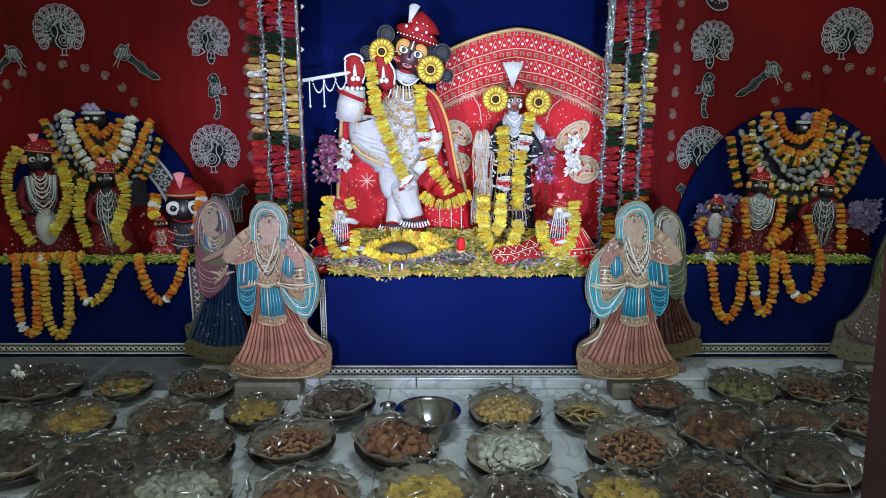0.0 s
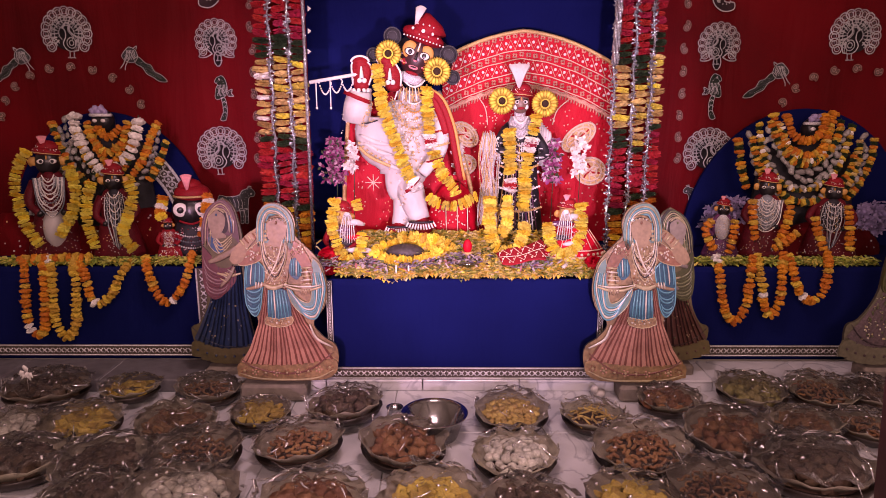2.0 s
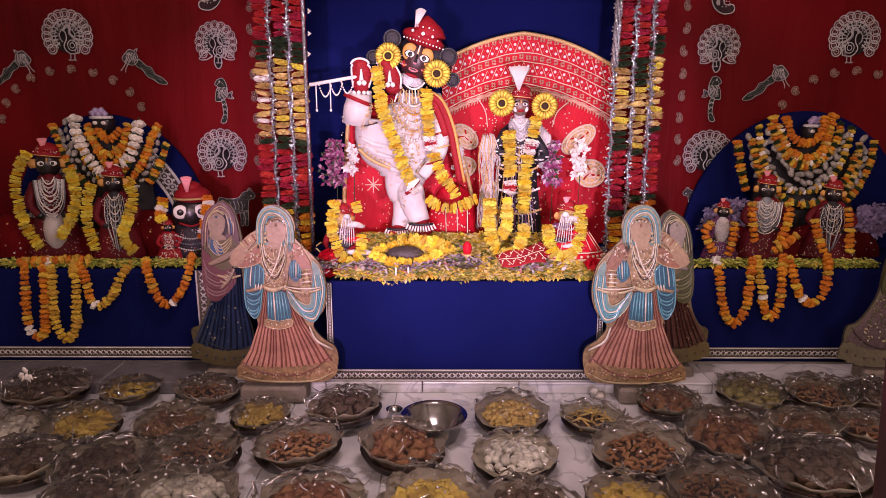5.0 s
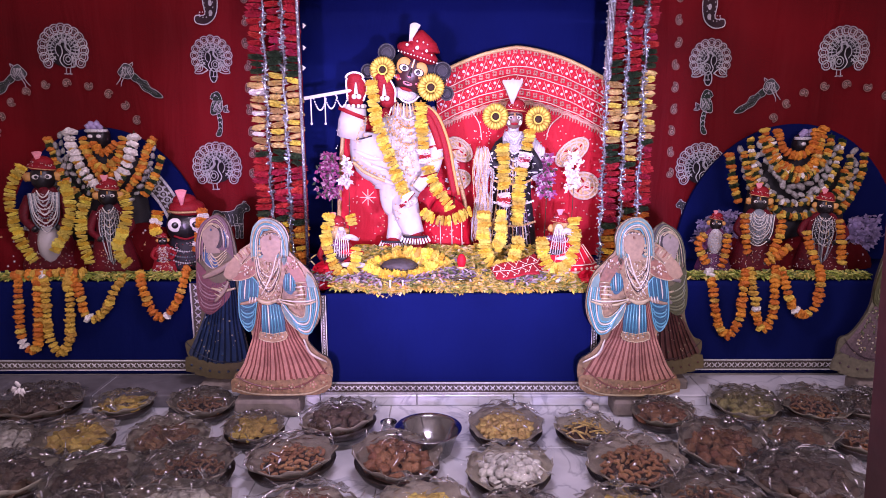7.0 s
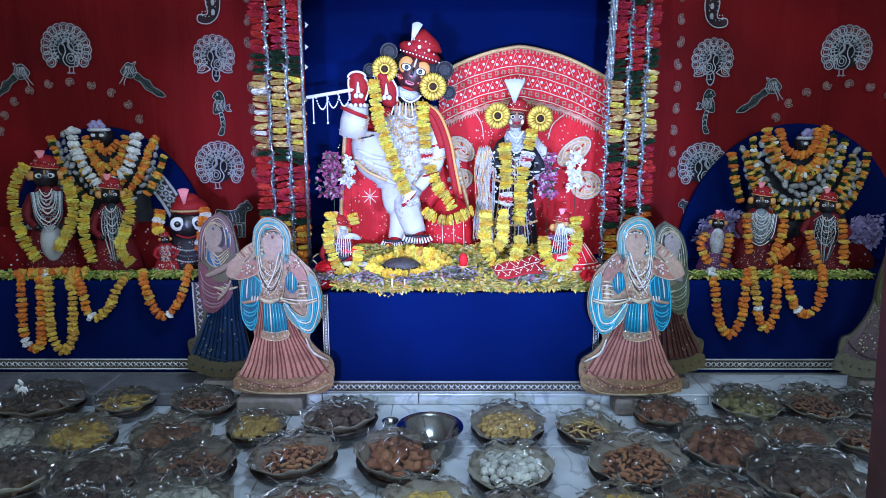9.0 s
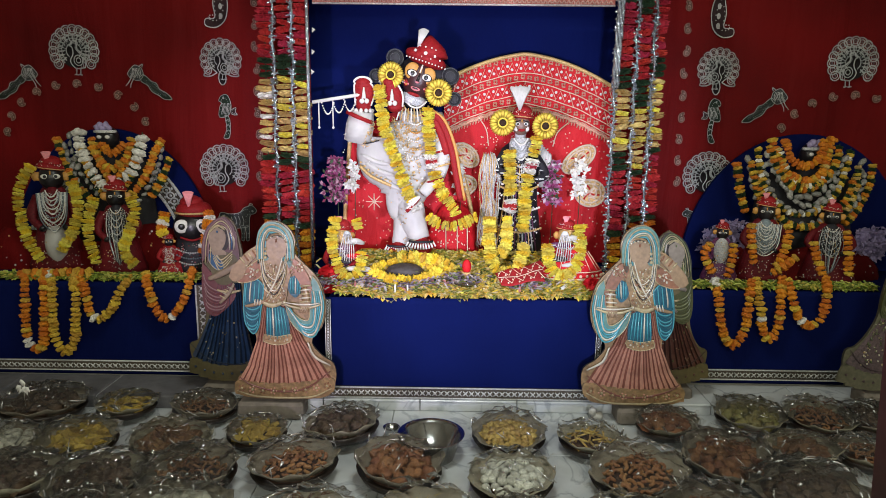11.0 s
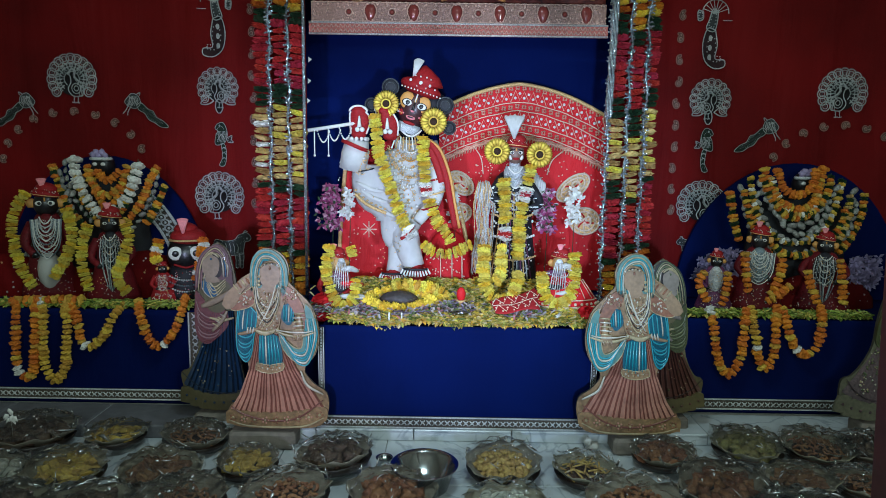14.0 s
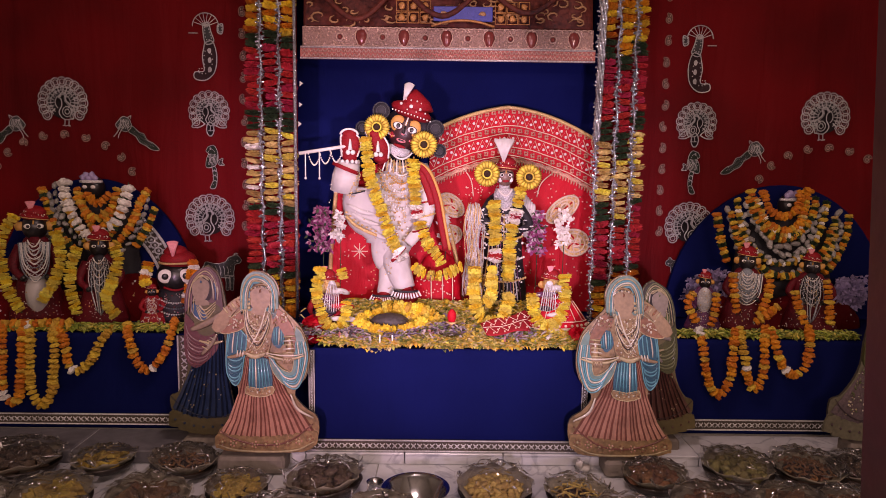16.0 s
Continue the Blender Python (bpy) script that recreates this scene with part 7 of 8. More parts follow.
thing("small_saucer", g, STEEL, "small shiny steel saucer among petals", "saucer")
for px in (-0.244, -0.187):
    g = Geo().tube([(px, 2.885, TOP + 0.02), (px, 2.885, TOP + 0.055)], 0.004, 0, 6).sphere((px, 2.885, TOP + 0.058), 0.005, 0, 6, 4)
    thing("incense_stub", g, PEARL, "short white incense stub standing in petals", "incense")


def spray(label, x, y, z0, z1, wide, mt, n, seed):
    """A stem with small blossoms."""
    q = random.Random(seed)
    g = Geo().tube(curve([(x, y, TOP + 0.01), (x + 0.01, y, (z0 + z1) / 2), (x - 0.01, y, z1)], 4), 0.0022, 0, 5)
    ob = thing("flower_spray", g, GREEN_P, label, "flowers")
    b = Geo()
    for i in range(n):
        s = q.random()
        c = Vector((x + q.gauss(0, wide * (1 - 0.6 * s)), y + q.uniform(-0.03, 0.02), z0 + (z1 - z0) * (0.25 + 0.75 * s)))
        for k in range(5):
            d = Vector((q.uniform(-1, 1), q.uniform(-1, 0.3), q.uniform(-1, 1))).normalized() * 0.024
            sd = d.cross(Vector((0.3, 0.8, 0.5))).normalized() * 0.009
            b.add([c, c + d * 0.6 + sd, c + d * 1.25 + Vector((0, -0.006, 0)), c + d * 0.6 - sd], [(0, 1, 2, 3)], 0, False)
    part("blossoms", b, mt, ob, kind="stuff")


spray("purple artificial flower spray beside idol", -0.604, 3.45, 0.831, 1.143, 0.035, islands("purple_spray", [(0.3, 0.05, 0.16), (0.4, 0.1, 0.22), (0.2, 0.03, 0.1), (0.45, 0.25, 0.32), (0.04, 0.07, 0.03)]), 90, 51)
spray("magenta artificial flower spray beside idol", 0.546, 3.5, 0.825, 1.126, 0.032, islands("magenta_spray", [(0.42, 0.08, 0.24), (0.5, 0.2, 0.34), (0.3, 0.05, 0.15), (0.62, 0.5, 0.55), (0.05, 0.08, 0.03)]), 90, 52)
spray("white artificial lily spray beside idol", -0.505, 3.4, 0.918, 1.117, 0.016, WHITE_P, 26, 53)
spray("white artificial lily spray beside idol", 0.7, 3.55, 0.865, 1.124, 0.03, WHITE_P, 34, 54)
spray("white artificial blossom beside idol", 0.047, 3.42, 0.91, 1.101, 0.016, WHITE_P, 26, 55)
for x, y, zz, s in ((1.394, 3.42, 0.745, 61), (1.52, 3.44, 0.772, 62), (2.2, 3.44, 0.742, 63), (2.29, 3.45, 0.749, 64)):
    spray("pale lilac artificial flowers behind small idol", x, y, zz - 0.16, zz + 0.05, 0.04, LILAC_P, 60, s)


# ---- painted figure boards ----
SKIRT, PLEAT, SHAWL, FOLDS, TAN, VEIL, TRIMS, HEMS, INK, SASH, PALE = range(1, 12)


class Board:
    """A pressed relief board, drawn in shares of its height; x is sheared a little, and flip mirrors it."""

    def __init__(self, tall, flip, wide, shear):
        self.g, self.tall, self.flip, self.wide, self.shear = Geo(), tall, flip, wide, shear

    def at(self, x, z):
        return (self.flip * (x + (z - 0.5) * self.shear) * self.tall * self.wide, z * self.tall)

    def ring_of(self, pts, steps):
        w = [self.at(p.x, p.z) for p in curve([(x, 0, z) for x, z in pts + [pts[0]]], steps)[:-1]]
        area = sum(a[0] * b[1] - b[0] * a[1] for a, b in zip(w, w[1:] + w[:1]))
        return w if area > 0 else w[::-1]

    def patch(self, pts, slot, depth, steps=4, rim=None, thick=0.004):
        w = self.ring_of(pts, steps)
        self.g.prism(w, -depth, 0.0005, slot)
        if rim is not None:
            self.g.tube([(a, -depth, b) for a, b in w], thick * self.tall, rim, 5, True, flat=0.6)

    def stroke(self, pts, r, slot, depth, steps=5, flat=0.35):
        line = curve([(self.at(x, z)[0], -depth, self.at(x, z)[1]) for x, z in pts], steps)
        n = len(line) - 1
        self.g.tube(line, [r * self.tall * (0.55 + 0.45 * math.sin(math.pi * min(1, max(0, i / n)))) for i in range(n + 1)], slot, 6, flat=flat)

    def bead(self, x, z, r, slot, depth, tall=1.0):
        a, b = self.at(x, z)
        self.g.sphere((a, -depth, b), (r * self.tall, 0.004, r * self.tall * tall), slot, 7, 4)

    def pleats(self, n, rows, seed):
        """Pleats that open from the waist to the hem; rows: left and right ends (x0, z0, x1, z1) from the hem up."""
        q = random.Random(seed)
        cut = [0.0]
        for i in range(n):
            cut.append(cut[-1] + q.uniform(0.7, 1.3))
        cut = [c / cut[-1] for c in cut]

        def on(row, s, sag):
            x0, z0, x1, z1 = row
            return self.at(x0 + (x1 - x0) * s, z0 + (z1 - z0) * s - sag * 4 * s * (1 - s))
        sags = (0.05, 0.03, 0.012, 0.0)
        for a, b in zip(cut, cut[1:]):
            m = a + (b - a) * 0.74
            v, k = [], len(rows)
            for row, sag in zip(rows, sags):
                for s, d in ((a, 0.0035), (m, 0.013), (b, 0.0035)):
                    x, z = on(row, s, sag)
                    v.append((x, -d, z))
            for j in range(k - 1):
                f1, f2 = (3 * j, 3 * j + 1, 3 * j + 4, 3 * j + 3), (3 * j + 1, 3 * j + 2, 3 * j + 5, 3 * j + 4)
                if self.flip < 0:
                    f1, f2 = f1[::-1], f2[::-1]
                self.g.add(v, [f1], SKIRT, True)
                self.g.add(v, [f2], PLEAT, True)

    def folds(self, a, b, low, n, slots, r, depth):
        """Hanging folds between two lines: each sags from a point of a to a point of b."""
        for k in range(n):
            s = k / max(1, n - 1)
            p, e = (a[0][0] + (a[1][0] - a[0][0]) * s, a[0][1] + (a[1][1] - a[0][1]) * s), (b[0][0] + (b[1][0] - b[0][0]) * s, b[0][1] + (b[1][1] - b[0][1]) * s)
            m = ((p[0] + e[0]) / 2, min(p[1], e[1]) - low * (1 - 0.3 * s))
            self.stroke([p, (p[0] * 0.7 + m[0] * 0.3, p[1] * 0.35 + m[1] * 0.65), m, (e[0] * 0.7 + m[0] * 0.3, e[1] * 0.35 + m[1] * 0.65), e], r, slots[k % len(slots)], depth + 0.0015 * (k % 2), 5, 0.5)

    def done(self, label, colours, m):
        thing("painted_board", self.g, colours, label, "figure board", "painted dancer boards", m=m)


def jewels(bd, x0, x1, z0, z1, n, seed, depth):
    q = random.Random(seed)
    for i in range(n):
        bd.bead(q.uniform(x0, x1), q.uniform(z0, z1), q.uniform(0.003, 0.0065), q.choice((TRIMS, PALE, HEMS, SASH)), depth, q.uniform(0.8, 1.5))


def tray_dancer(label, x0, y, z0, tall, flip, colours, shear=0.053):
    """The front boards: a dancer with one bent raised arm and a tray in the other, teal shawl over a pleated skirt."""
    bd = Board(tall, flip, 1.0, shear)
    bd.g.prism(bd.ring_of([(-0.19, 0.09), (-0.17, 0.02), (-0.03, 0.0), (0.17, 0.0), (0.32, 0.02), (0.36, 0.11), (0.345, 0.205), (0.28, 0.25), (0.225, 0.31), (0.225, 0.355), (0.27, 0.41), (0.29, 0.5), (0.275, 0.6), (0.235, 0.69), (0.15, 0.775), (0.11, 0.82),
                           (0.11, 0.885), (0.08, 0.95), (0.02, 0.99), (-0.04, 0.99), (-0.08, 0.95), (-0.09, 0.87), (-0.15, 0.825), (-0.22, 0.74), (-0.24, 0.69), (-0.215, 0.66), (-0.16, 0.67), (-0.165, 0.58), (-0.16, 0.47), (-0.13, 0.39), (-0.09, 0.365), (-0.09, 0.28), (-0.12, 0.18), (-0.175, 0.13)], 3), 0, 0.014, HEMS, 0)
    bd.pleats(17, [(-0.18, 0.1, 0.34, 0.12), (-0.13, 0.19, 0.27, 0.22), (-0.085, 0.33, 0.18, 0.34), (-0.05, 0.53, 0.08, 0.53)], 3)
    # dull gold hem, scalloped lines and sewn flowers
    for k in range(9):
        s = k / 8
        x, z = -0.155 + 0.47 * s, 0.065 + 0.02 * s - 0.09 * s * (1 - s)
        bd.patch([(x - 0.035, z - 0.035), (x + 0.035, z - 0.035), (x + 0.04, z + 0.03), (x, z + 0.045), (x - 0.04, z + 0.03)], HEMS, 0.0125 + 0.001 * (k % 2), 3)
        bd.bead(x, z, 0.008, TRIMS, 0.015)
        for a in range(0, 360, 72):
            bd.bead(x + 0.016 * math.cos(radians(a)), z + 0.016 * math.sin(radians(a)), 0.006, SKIRT if k % 2 else SASH, 0.0145)
    bd.stroke([(-0.17, 0.13), (-0.1, 0.085), (0.05, 0.05), (0.2, 0.07), (0.33, 0.17)], 0.006, PLEAT, 0.016)
    bd.stroke([(-0.18, 0.05), (-0.08, 0.02), (0.08, 0.012), (0.24, 0.022), (0.34, 0.07)], 0.006, TRIMS, 0.014)
    bd.stroke([(0.2, 0.33), (0.24, 0.25), (0.33, 0.2)], 0.008, PALE, 0.012)
    # striped front panel with a gold end
    bd.patch([(-0.03, 0.52), (0.07, 0.52), (0.1, 0.36), (0.03, 0.34), (-0.025, 0.36)], SHAWL, 0.015, 3)
    for k in range(7):
        s = k / 6
        bd.stroke([(-0.025 + 0.085 * s, 0.525), (-0.02 + 0.11 * s, 0.365 - 0.015 * math.sin(math.pi * s))], 0.0052, FOLDS if k % 2 else PALE if k == 2 else FOLDS, 0.017, 2, 0.6)
    bd.patch([(-0.035, 0.375), (0.035, 0.36), (0.105, 0.375), (0.105, 0.335), (0.035, 0.315), (-0.04, 0.335)], HEMS, 0.0175, 2, TRIMS, 0.003)
    jewels(bd, -0.03, 0.1, 0.335, 0.36, 16, 6, 0.0195)
    # shawl on the raised side: upright folds above, hanging loops below
    bd.patch([(-0.15, 0.67), (-0.09, 0.68), (-0.045, 0.62), (-0.06, 0.52), (-0.07, 0.42), (-0.1, 0.375), (-0.145, 0.44), (-0.155, 0.55)], SHAWL, 0.012, 4, FOLDS)
    for k in range(5):
        bd.stroke([(-0.138 + 0.022 * k, 0.665), (-0.146 + 0.024 * k, 0.6), (-0.144 + 0.022 * k, 0.555)], 0.0045, PALE if k == 1 else FOLDS, 0.0145, 4, 0.6)
    bd.folds(((-0.148, 0.54), (-0.13, 0.42)), ((-0.062, 0.54), (-0.075, 0.43)), 0.03, 7, (FOLDS, SHAWL, FOLDS), 0.0045, 0.0145)
    # shawl on the tray side
    bd.patch([(0.09, 0.69), (0.14, 0.7), (0.15, 0.63), (0.13, 0.58), (0.095, 0.6), (0.08, 0.64)], SHAWL, 0.012, 4)
    for k in range(5):
        bd.stroke([(0.095 + 0.014 * k, 0.69), (0.1 + 0.012 * k, 0.6)], 0.0045, PALE if k == 2 else FOLDS, 0.0145, 3, 0.6)
    bd.patch([(0.21, 0.7), (0.245, 0.66), (0.272, 0.58), (0.28, 0.48), (0.262, 0.41), (0.225, 0.37), (0.16, 0.385), (0.1, 0.45), (0.075, 0.53), (0.11, 0.5), (0.16, 0.46), (0.2, 0.46), (0.205, 0.55), (0.2, 0.63)], VEIL, 0.0125, 4, TRIMS, 0.003)
    for k in range(6):
        e = 0.013 * k
        bd.stroke([(0.075 + e * 0.4, 0.535 - e * 0.2), (0.11 + e * 0.5, 0.475 - e * 0.9 + 0.02), (0.165 + e * 0.3, 0.435 - e * 0.95), (0.22 + e * 0.35, 0.44 - e), (0.225 + e * 0.85, 0.52), (0.212 + e * 0.8, 0.62)], 0.0048, (FOLDS, PALE, FOLDS)[k % 3], 0.0155 + 0.001 * (k % 2), 5, 0.6)
    # jewelled bodice with long chains
    bd.patch([(-0.075, 0.8), (0.075, 0.8), (0.105, 0.74), (0.085, 0.66), (0.07, 0.56), (0.0, 0.525), (-0.05, 0.55), (-0.055, 0.66), (-0.1, 0.73)], HEMS, 0.0145, 3)
    for k in range(7):
        e = 0.011 * k
        bd.stroke([(-0.05 - e * 0.3, 0.79), (-0.035 - e * 0.2, 0.73 - e), (0.012, 0.7 - e * 1.9), (0.05 + e * 0.2, 0.74 - e), (0.062 + e * 0.2, 0.79)], 0.0036, (TRIMS, PALE, INK)[k % 3], 0.0175 + 0.0006 * k, 5, 0.6)
    jewels(bd, -0.045, 0.07, 0.55, 0.77, 130, 5, 0.0185)
    bd.stroke([(-0.06, 0.56), (0.0, 0.535), (0.075, 0.56)], 0.014, TRIMS, 0.017)
    bd.stroke([(0.05, 0.8), (0.02, 0.68), (-0.03, 0.58)], 0.005, PALE, 0.021)
    # raised arm: sleeve, pale forearm, bangles
    bd.patch([(-0.075, 0.79), (-0.14, 0.74), (-0.19, 0.67), (-0.14, 0.66), (-0.06, 0.7)], SASH, 0.0165, 4, TRIMS, 0.003)
    bd.patch([(-0.235, 0.69), (-0.215, 0.745), (-0.15, 0.815), (-0.1, 0.84), (-0.09, 0.81), (-0.13, 0.76), (-0.16, 0.69), (-0.2, 0.665)], TAN, 0.019, 4)
    jewels(bd, -0.15, -0.07, 0.69, 0.76, 26, 12, 0.0185)
    for k in range(4):
        bd.stroke([(-0.178 + 0.022 * k, 0.8 + 0.012 * k), (-0.15 + 0.02 * k, 0.768 + 0.012 * k)], 0.006, (TRIMS, SASH)[k % 2], 0.021, 2)
    bd.stroke([(-0.02, 0.575), (-0.06, 0.55), (-0.11, 0.535), (-0.145, 0.53)], 0.011, TAN, 0.0175)
    for k in range(3):
        bd.stroke([(-0.06 - 0.015 * k, 0.57), (-0.065 - 0.015 * k, 0.535)], 0.005, PALE, 0.02, 2)
    # tray arm with thick bangles, hand and tray
    bd.patch([(0.075, 0.8), (0.13, 0.78), (0.19, 0.7), (0.215, 0.62), (0.205, 0.55), (0.165, 0.55), (0.16, 0.63), (0.12, 0.7), (0.08, 0.74)], SASH, 0.0165, 4)
    jewels(bd, 0.09, 0.17, 0.71, 0.77, 22, 13, 0.0185)
    bd.stroke([(0.175, 0.64), (0.185, 0.58), (0.18, 0.54)], 0.021, HEMS, 0.018)
    for k in range(5):
        bd.stroke([(0.15, 0.645 - 0.022 * k), (0.21, 0.65 - 0.022 * k)], 0.0055, (TRIMS, PALE)[k % 2], 0.0225, 2)
    bd.patch([(0.15, 0.555), (0.2, 0.56), (0.21, 0.53), (0.19, 0.505), (0.155, 0.51)], TAN, 0.022, 3)
    for k in range(4):
        bd.stroke([(0.158 + 0.013 * k, 0.53), (0.156 + 0.014 * k, 0.5)], 0.0055, TAN, 0.024, 2)
    bd.stroke([(0.06, 0.55), (0.13, 0.525), (0.2, 0.525), (0.265, 0.545)], 0.009, TRIMS, 0.0205)
    bd.stroke([(0.07, 0.555), (0.14, 0.545), (0.21, 0.545), (0.26, 0.555)], 0.005, PALE, 0.0225)
    # veil and head with hair parting, forehead and ear ornaments
    bd.patch([(-0.09, 0.8), (-0.092, 0.88), (-0.08, 0.945), (-0.04, 0.985), (0.02, 0.985), (0.075, 0.945), (0.103, 0.885), (0.11, 0.8), (0.09, 0.74), (0.06, 0.78), (-0.05, 0.78), (-0.08, 0.76)], VEIL, 0.0165, 4)
    for k in range(5):
        e = 0.01 * k
        bd.stroke([(-0.082 + e, 0.79), (-0.082 + e, 0.88), (-0.06 + e * 0.8, 0.945 - e * 0.5), (-0.015, 0.975 - e * 1.05), (0.045 - e * 0.5, 0.955 - e * 0.8), (0.085 - e * 0.8, 0.89), (0.1 - e * 1.1, 0.78)], 0.0042, (TRIMS, FOLDS, PALE)[k % 3], 0.0185, 5, 0.6)
    bd.patch([(0.015, 0.93), (-0.035, 0.92), (-0.05, 0.87), (-0.035, 0.8), (0.06, 0.8), (0.075, 0.86), (0.055, 0.915)], INK, 0.0185, 4)
    bd.patch([(0.015, 0.915), (-0.03, 0.895), (-0.04, 0.86), (-0.025, 0.805), (0.015, 0.78), (0.055, 0.8), (0.07, 0.85), (0.06, 0.895)], TAN, 0.021, 4)
    bd.patch([(-0.02, 0.8), (0.04, 0.795), (0.05, 0.765), (-0.03, 0.765)], TAN, 0.0195, 2)
    bd.stroke([(-0.04, 0.89), (-0.01, 0.918), (0.02, 0.925), (0.05, 0.915), (0.07, 0.88)], 0.007, HEMS, 0.0225)
    for k in range(6):
        bd.bead(-0.03 + 0.018 * k, 0.9 + 0.012 * math.sin(0.63 * k), 0.0055, (TRIMS, PALE)[k % 2], 0.0235)
    bd.bead(0.015, 0.89, 0.007, SASH, 0.0235, 1.4)
    for z in (0.845, 0.82, 0.8):
        bd.bead(-0.04, z, 0.009, TRIMS, 0.023)
    bd.done(label, colours, pose(x0, y, z0, -2, 0, 0))


def veiled_dancer(label, x0, y, z0, tall, flip, colours, shear=0.067, beads=26):
    """The back boards: a veiled dancer turned aside, long shawl folds over a dark skirt with a broad hem."""
    bd = Board(tall, flip, 1.0, shear)
    bd.g.prism(bd.ring_of([(-0.03, 1.0), (0.03, 0.955), (0.065, 0.86), (0.09, 0.75), (0.1, 0.58), (0.12, 0.37), (0.17, 0.17), (0.2, 0.04), (0.12, 0.005), (0.0, 0.0), (-0.14, 0.045), (-0.19, 0.13), (-0.21, 0.225), (-0.165, 0.25), (-0.13, 0.32), (-0.115, 0.42), (-0.14, 0.545), (-0.15, 0.68), (-0.14, 0.82), (-0.115, 0.94)], 3), 0, 0.014, HEMS, 0)
    bd.pleats(11, [(-0.19, 0.16, 0.18, 0.1), (-0.15, 0.25, 0.16, 0.2), (-0.1, 0.38, 0.12, 0.36), (-0.05, 0.6, 0.085, 0.6)], 4)
    for k in range(7):
        s = k / 6
        x, z = -0.165 + 0.33 * s, 0.14 - 0.08 * math.sin(math.pi * (0.2 + 0.62 * s)) - 0.02 * s
        bd.patch([(x - 0.035, z - 0.04), (x + 0.035, z - 0.045), (x + 0.036, z + 0.04), (x - 0.036, z + 0.045)], HEMS, 0.013 + 0.001 * (k % 2), 2)
        bd.bead(x, z, 0.008, SKIRT, 0.0155)
    bd.stroke([(-0.2, 0.235), (-0.13, 0.17), (-0.03, 0.12), (0.1, 0.11), (0.17, 0.13)], 0.004, PLEAT, 0.0165)
    jewels(bd, -0.12, 0.12, 0.15, 0.4, beads, 9, 0.0135)
    # shawl falling from the head in sagging folds
    bd.patch([(-0.14, 0.72), (-0.06, 0.64), (0.04, 0.6), (0.06, 0.52), (0.0, 0.44), (-0.06, 0.4), (-0.115, 0.44), (-0.14, 0.56)], SHAWL, 0.012, 4)
    bd.folds(((-0.135, 0.66), (-0.11, 0.45)), ((0.045, 0.6), (0.0, 0.45)), 0.045, 8, (FOLDS, SHAWL, FOLDS), 0.005, 0.0145)
    bd.patch([(-0.09, 0.8), (0.05, 0.8), (0.07, 0.7), (0.03, 0.6), (-0.05, 0.6), (-0.09, 0.68)], HEMS, 0.0145, 3)
    bd.patch([(-0.105, 0.79), (-0.075, 0.79), (-0.01, 0.7), (-0.05, 0.68), (-0.1, 0.73)], SASH, 0.0165, 3, PALE, 0.003)
    for k in range(4):
        e = 0.014 * k
        bd.stroke([(-0.075, 0.79 - e), (-0.03, 0.74 - 1.5 * e), (0.035, 0.79 - e)], 0.004, TRIMS, 0.0175, 4)
    # pale arms with bangles
    bd.stroke([(-0.1, 0.625), (-0.04, 0.65), (0.03, 0.69), (0.06, 0.72)], 0.022, TAN, 0.0175)
    bd.stroke([(0.05, 0.6), (0.02, 0.54), (-0.03, 0.48)], 0.014, TAN, 0.0185)
    for k in range(4):
        bd.stroke([(-0.03 + 0.014 * k, 0.53 + 0.018 * k), (0.005 + 0.014 * k, 0.51 + 0.018 * k)], 0.005, PALE if k % 2 else TRIMS, 0.021, 2)
    bd.stroke([(-0.05, 0.56), (0.02, 0.545), (0.09, 0.56)], 0.01, TRIMS, 0.0165)
    # veil and head
    bd.patch([(-0.14, 0.72), (-0.145, 0.82), (-0.115, 0.935), (-0.03, 0.99), (0.03, 0.945), (0.06, 0.85), (0.075, 0.74), (0.03, 0.78), (-0.09, 0.78)], VEIL, 0.0165, 4)
    for k in range(4):
        e = 0.014 * k
        bd.stroke([(-0.135 + e, 0.72), (-0.13 + e, 0.85), (-0.1 + e * 0.7, 0.93 - e * 0.4), (-0.035, 0.98 - e), (0.02 - e * 0.4, 0.93 - e * 0.5), (0.048 - e * 0.6, 0.84)], 0.0042, (FOLDS, TRIMS)[k % 2], 0.0185, 5, 0.6)
    for k in range(3):
        bd.stroke([(0.0 + 0.016 * k, 0.92 - 0.02 * k), (0.015 + 0.014 * k, 0.86), (0.02 + 0.012 * k, 0.8)], 0.0055, PALE if k % 2 == 0 else SASH, 0.0195, 4)
    bd.patch([(-0.05, 0.945), (-0.1, 0.915), (-0.11, 0.86), (-0.09, 0.8), (0.0, 0.8), (0.01, 0.88), (-0.01, 0.93)], INK, 0.0185, 4)
    bd.patch([(-0.055, 0.93), (-0.095, 0.905), (-0.105, 0.86), (-0.085, 0.805), (-0.055, 0.785), (-0.02, 0.81), (-0.005, 0.86), (-0.015, 0.905)], TAN, 0.021, 4)
    bd.stroke([(-0.1, 0.9), (-0.055, 0.94), (-0.01, 0.915)], 0.007, TRIMS, 0.0225)
    bd.bead(-0.055, 0.905, 0.006, SASH, 0.0235, 1.3)
    bd.patch([(-0.08, 0.805), (-0.02, 0.8), (0.0, 0.77), (-0.08, 0.77)], TAN, 0.0195, 2)
    bd.done(label, colours, pose(x0, y, z0, -2, 0, 0))


def paint(name, colour, vary=0.2):
    return material(name, colour, 0.36, vary=vary, grain=60, bump=0.12, coat=0.5, stain=9.0)


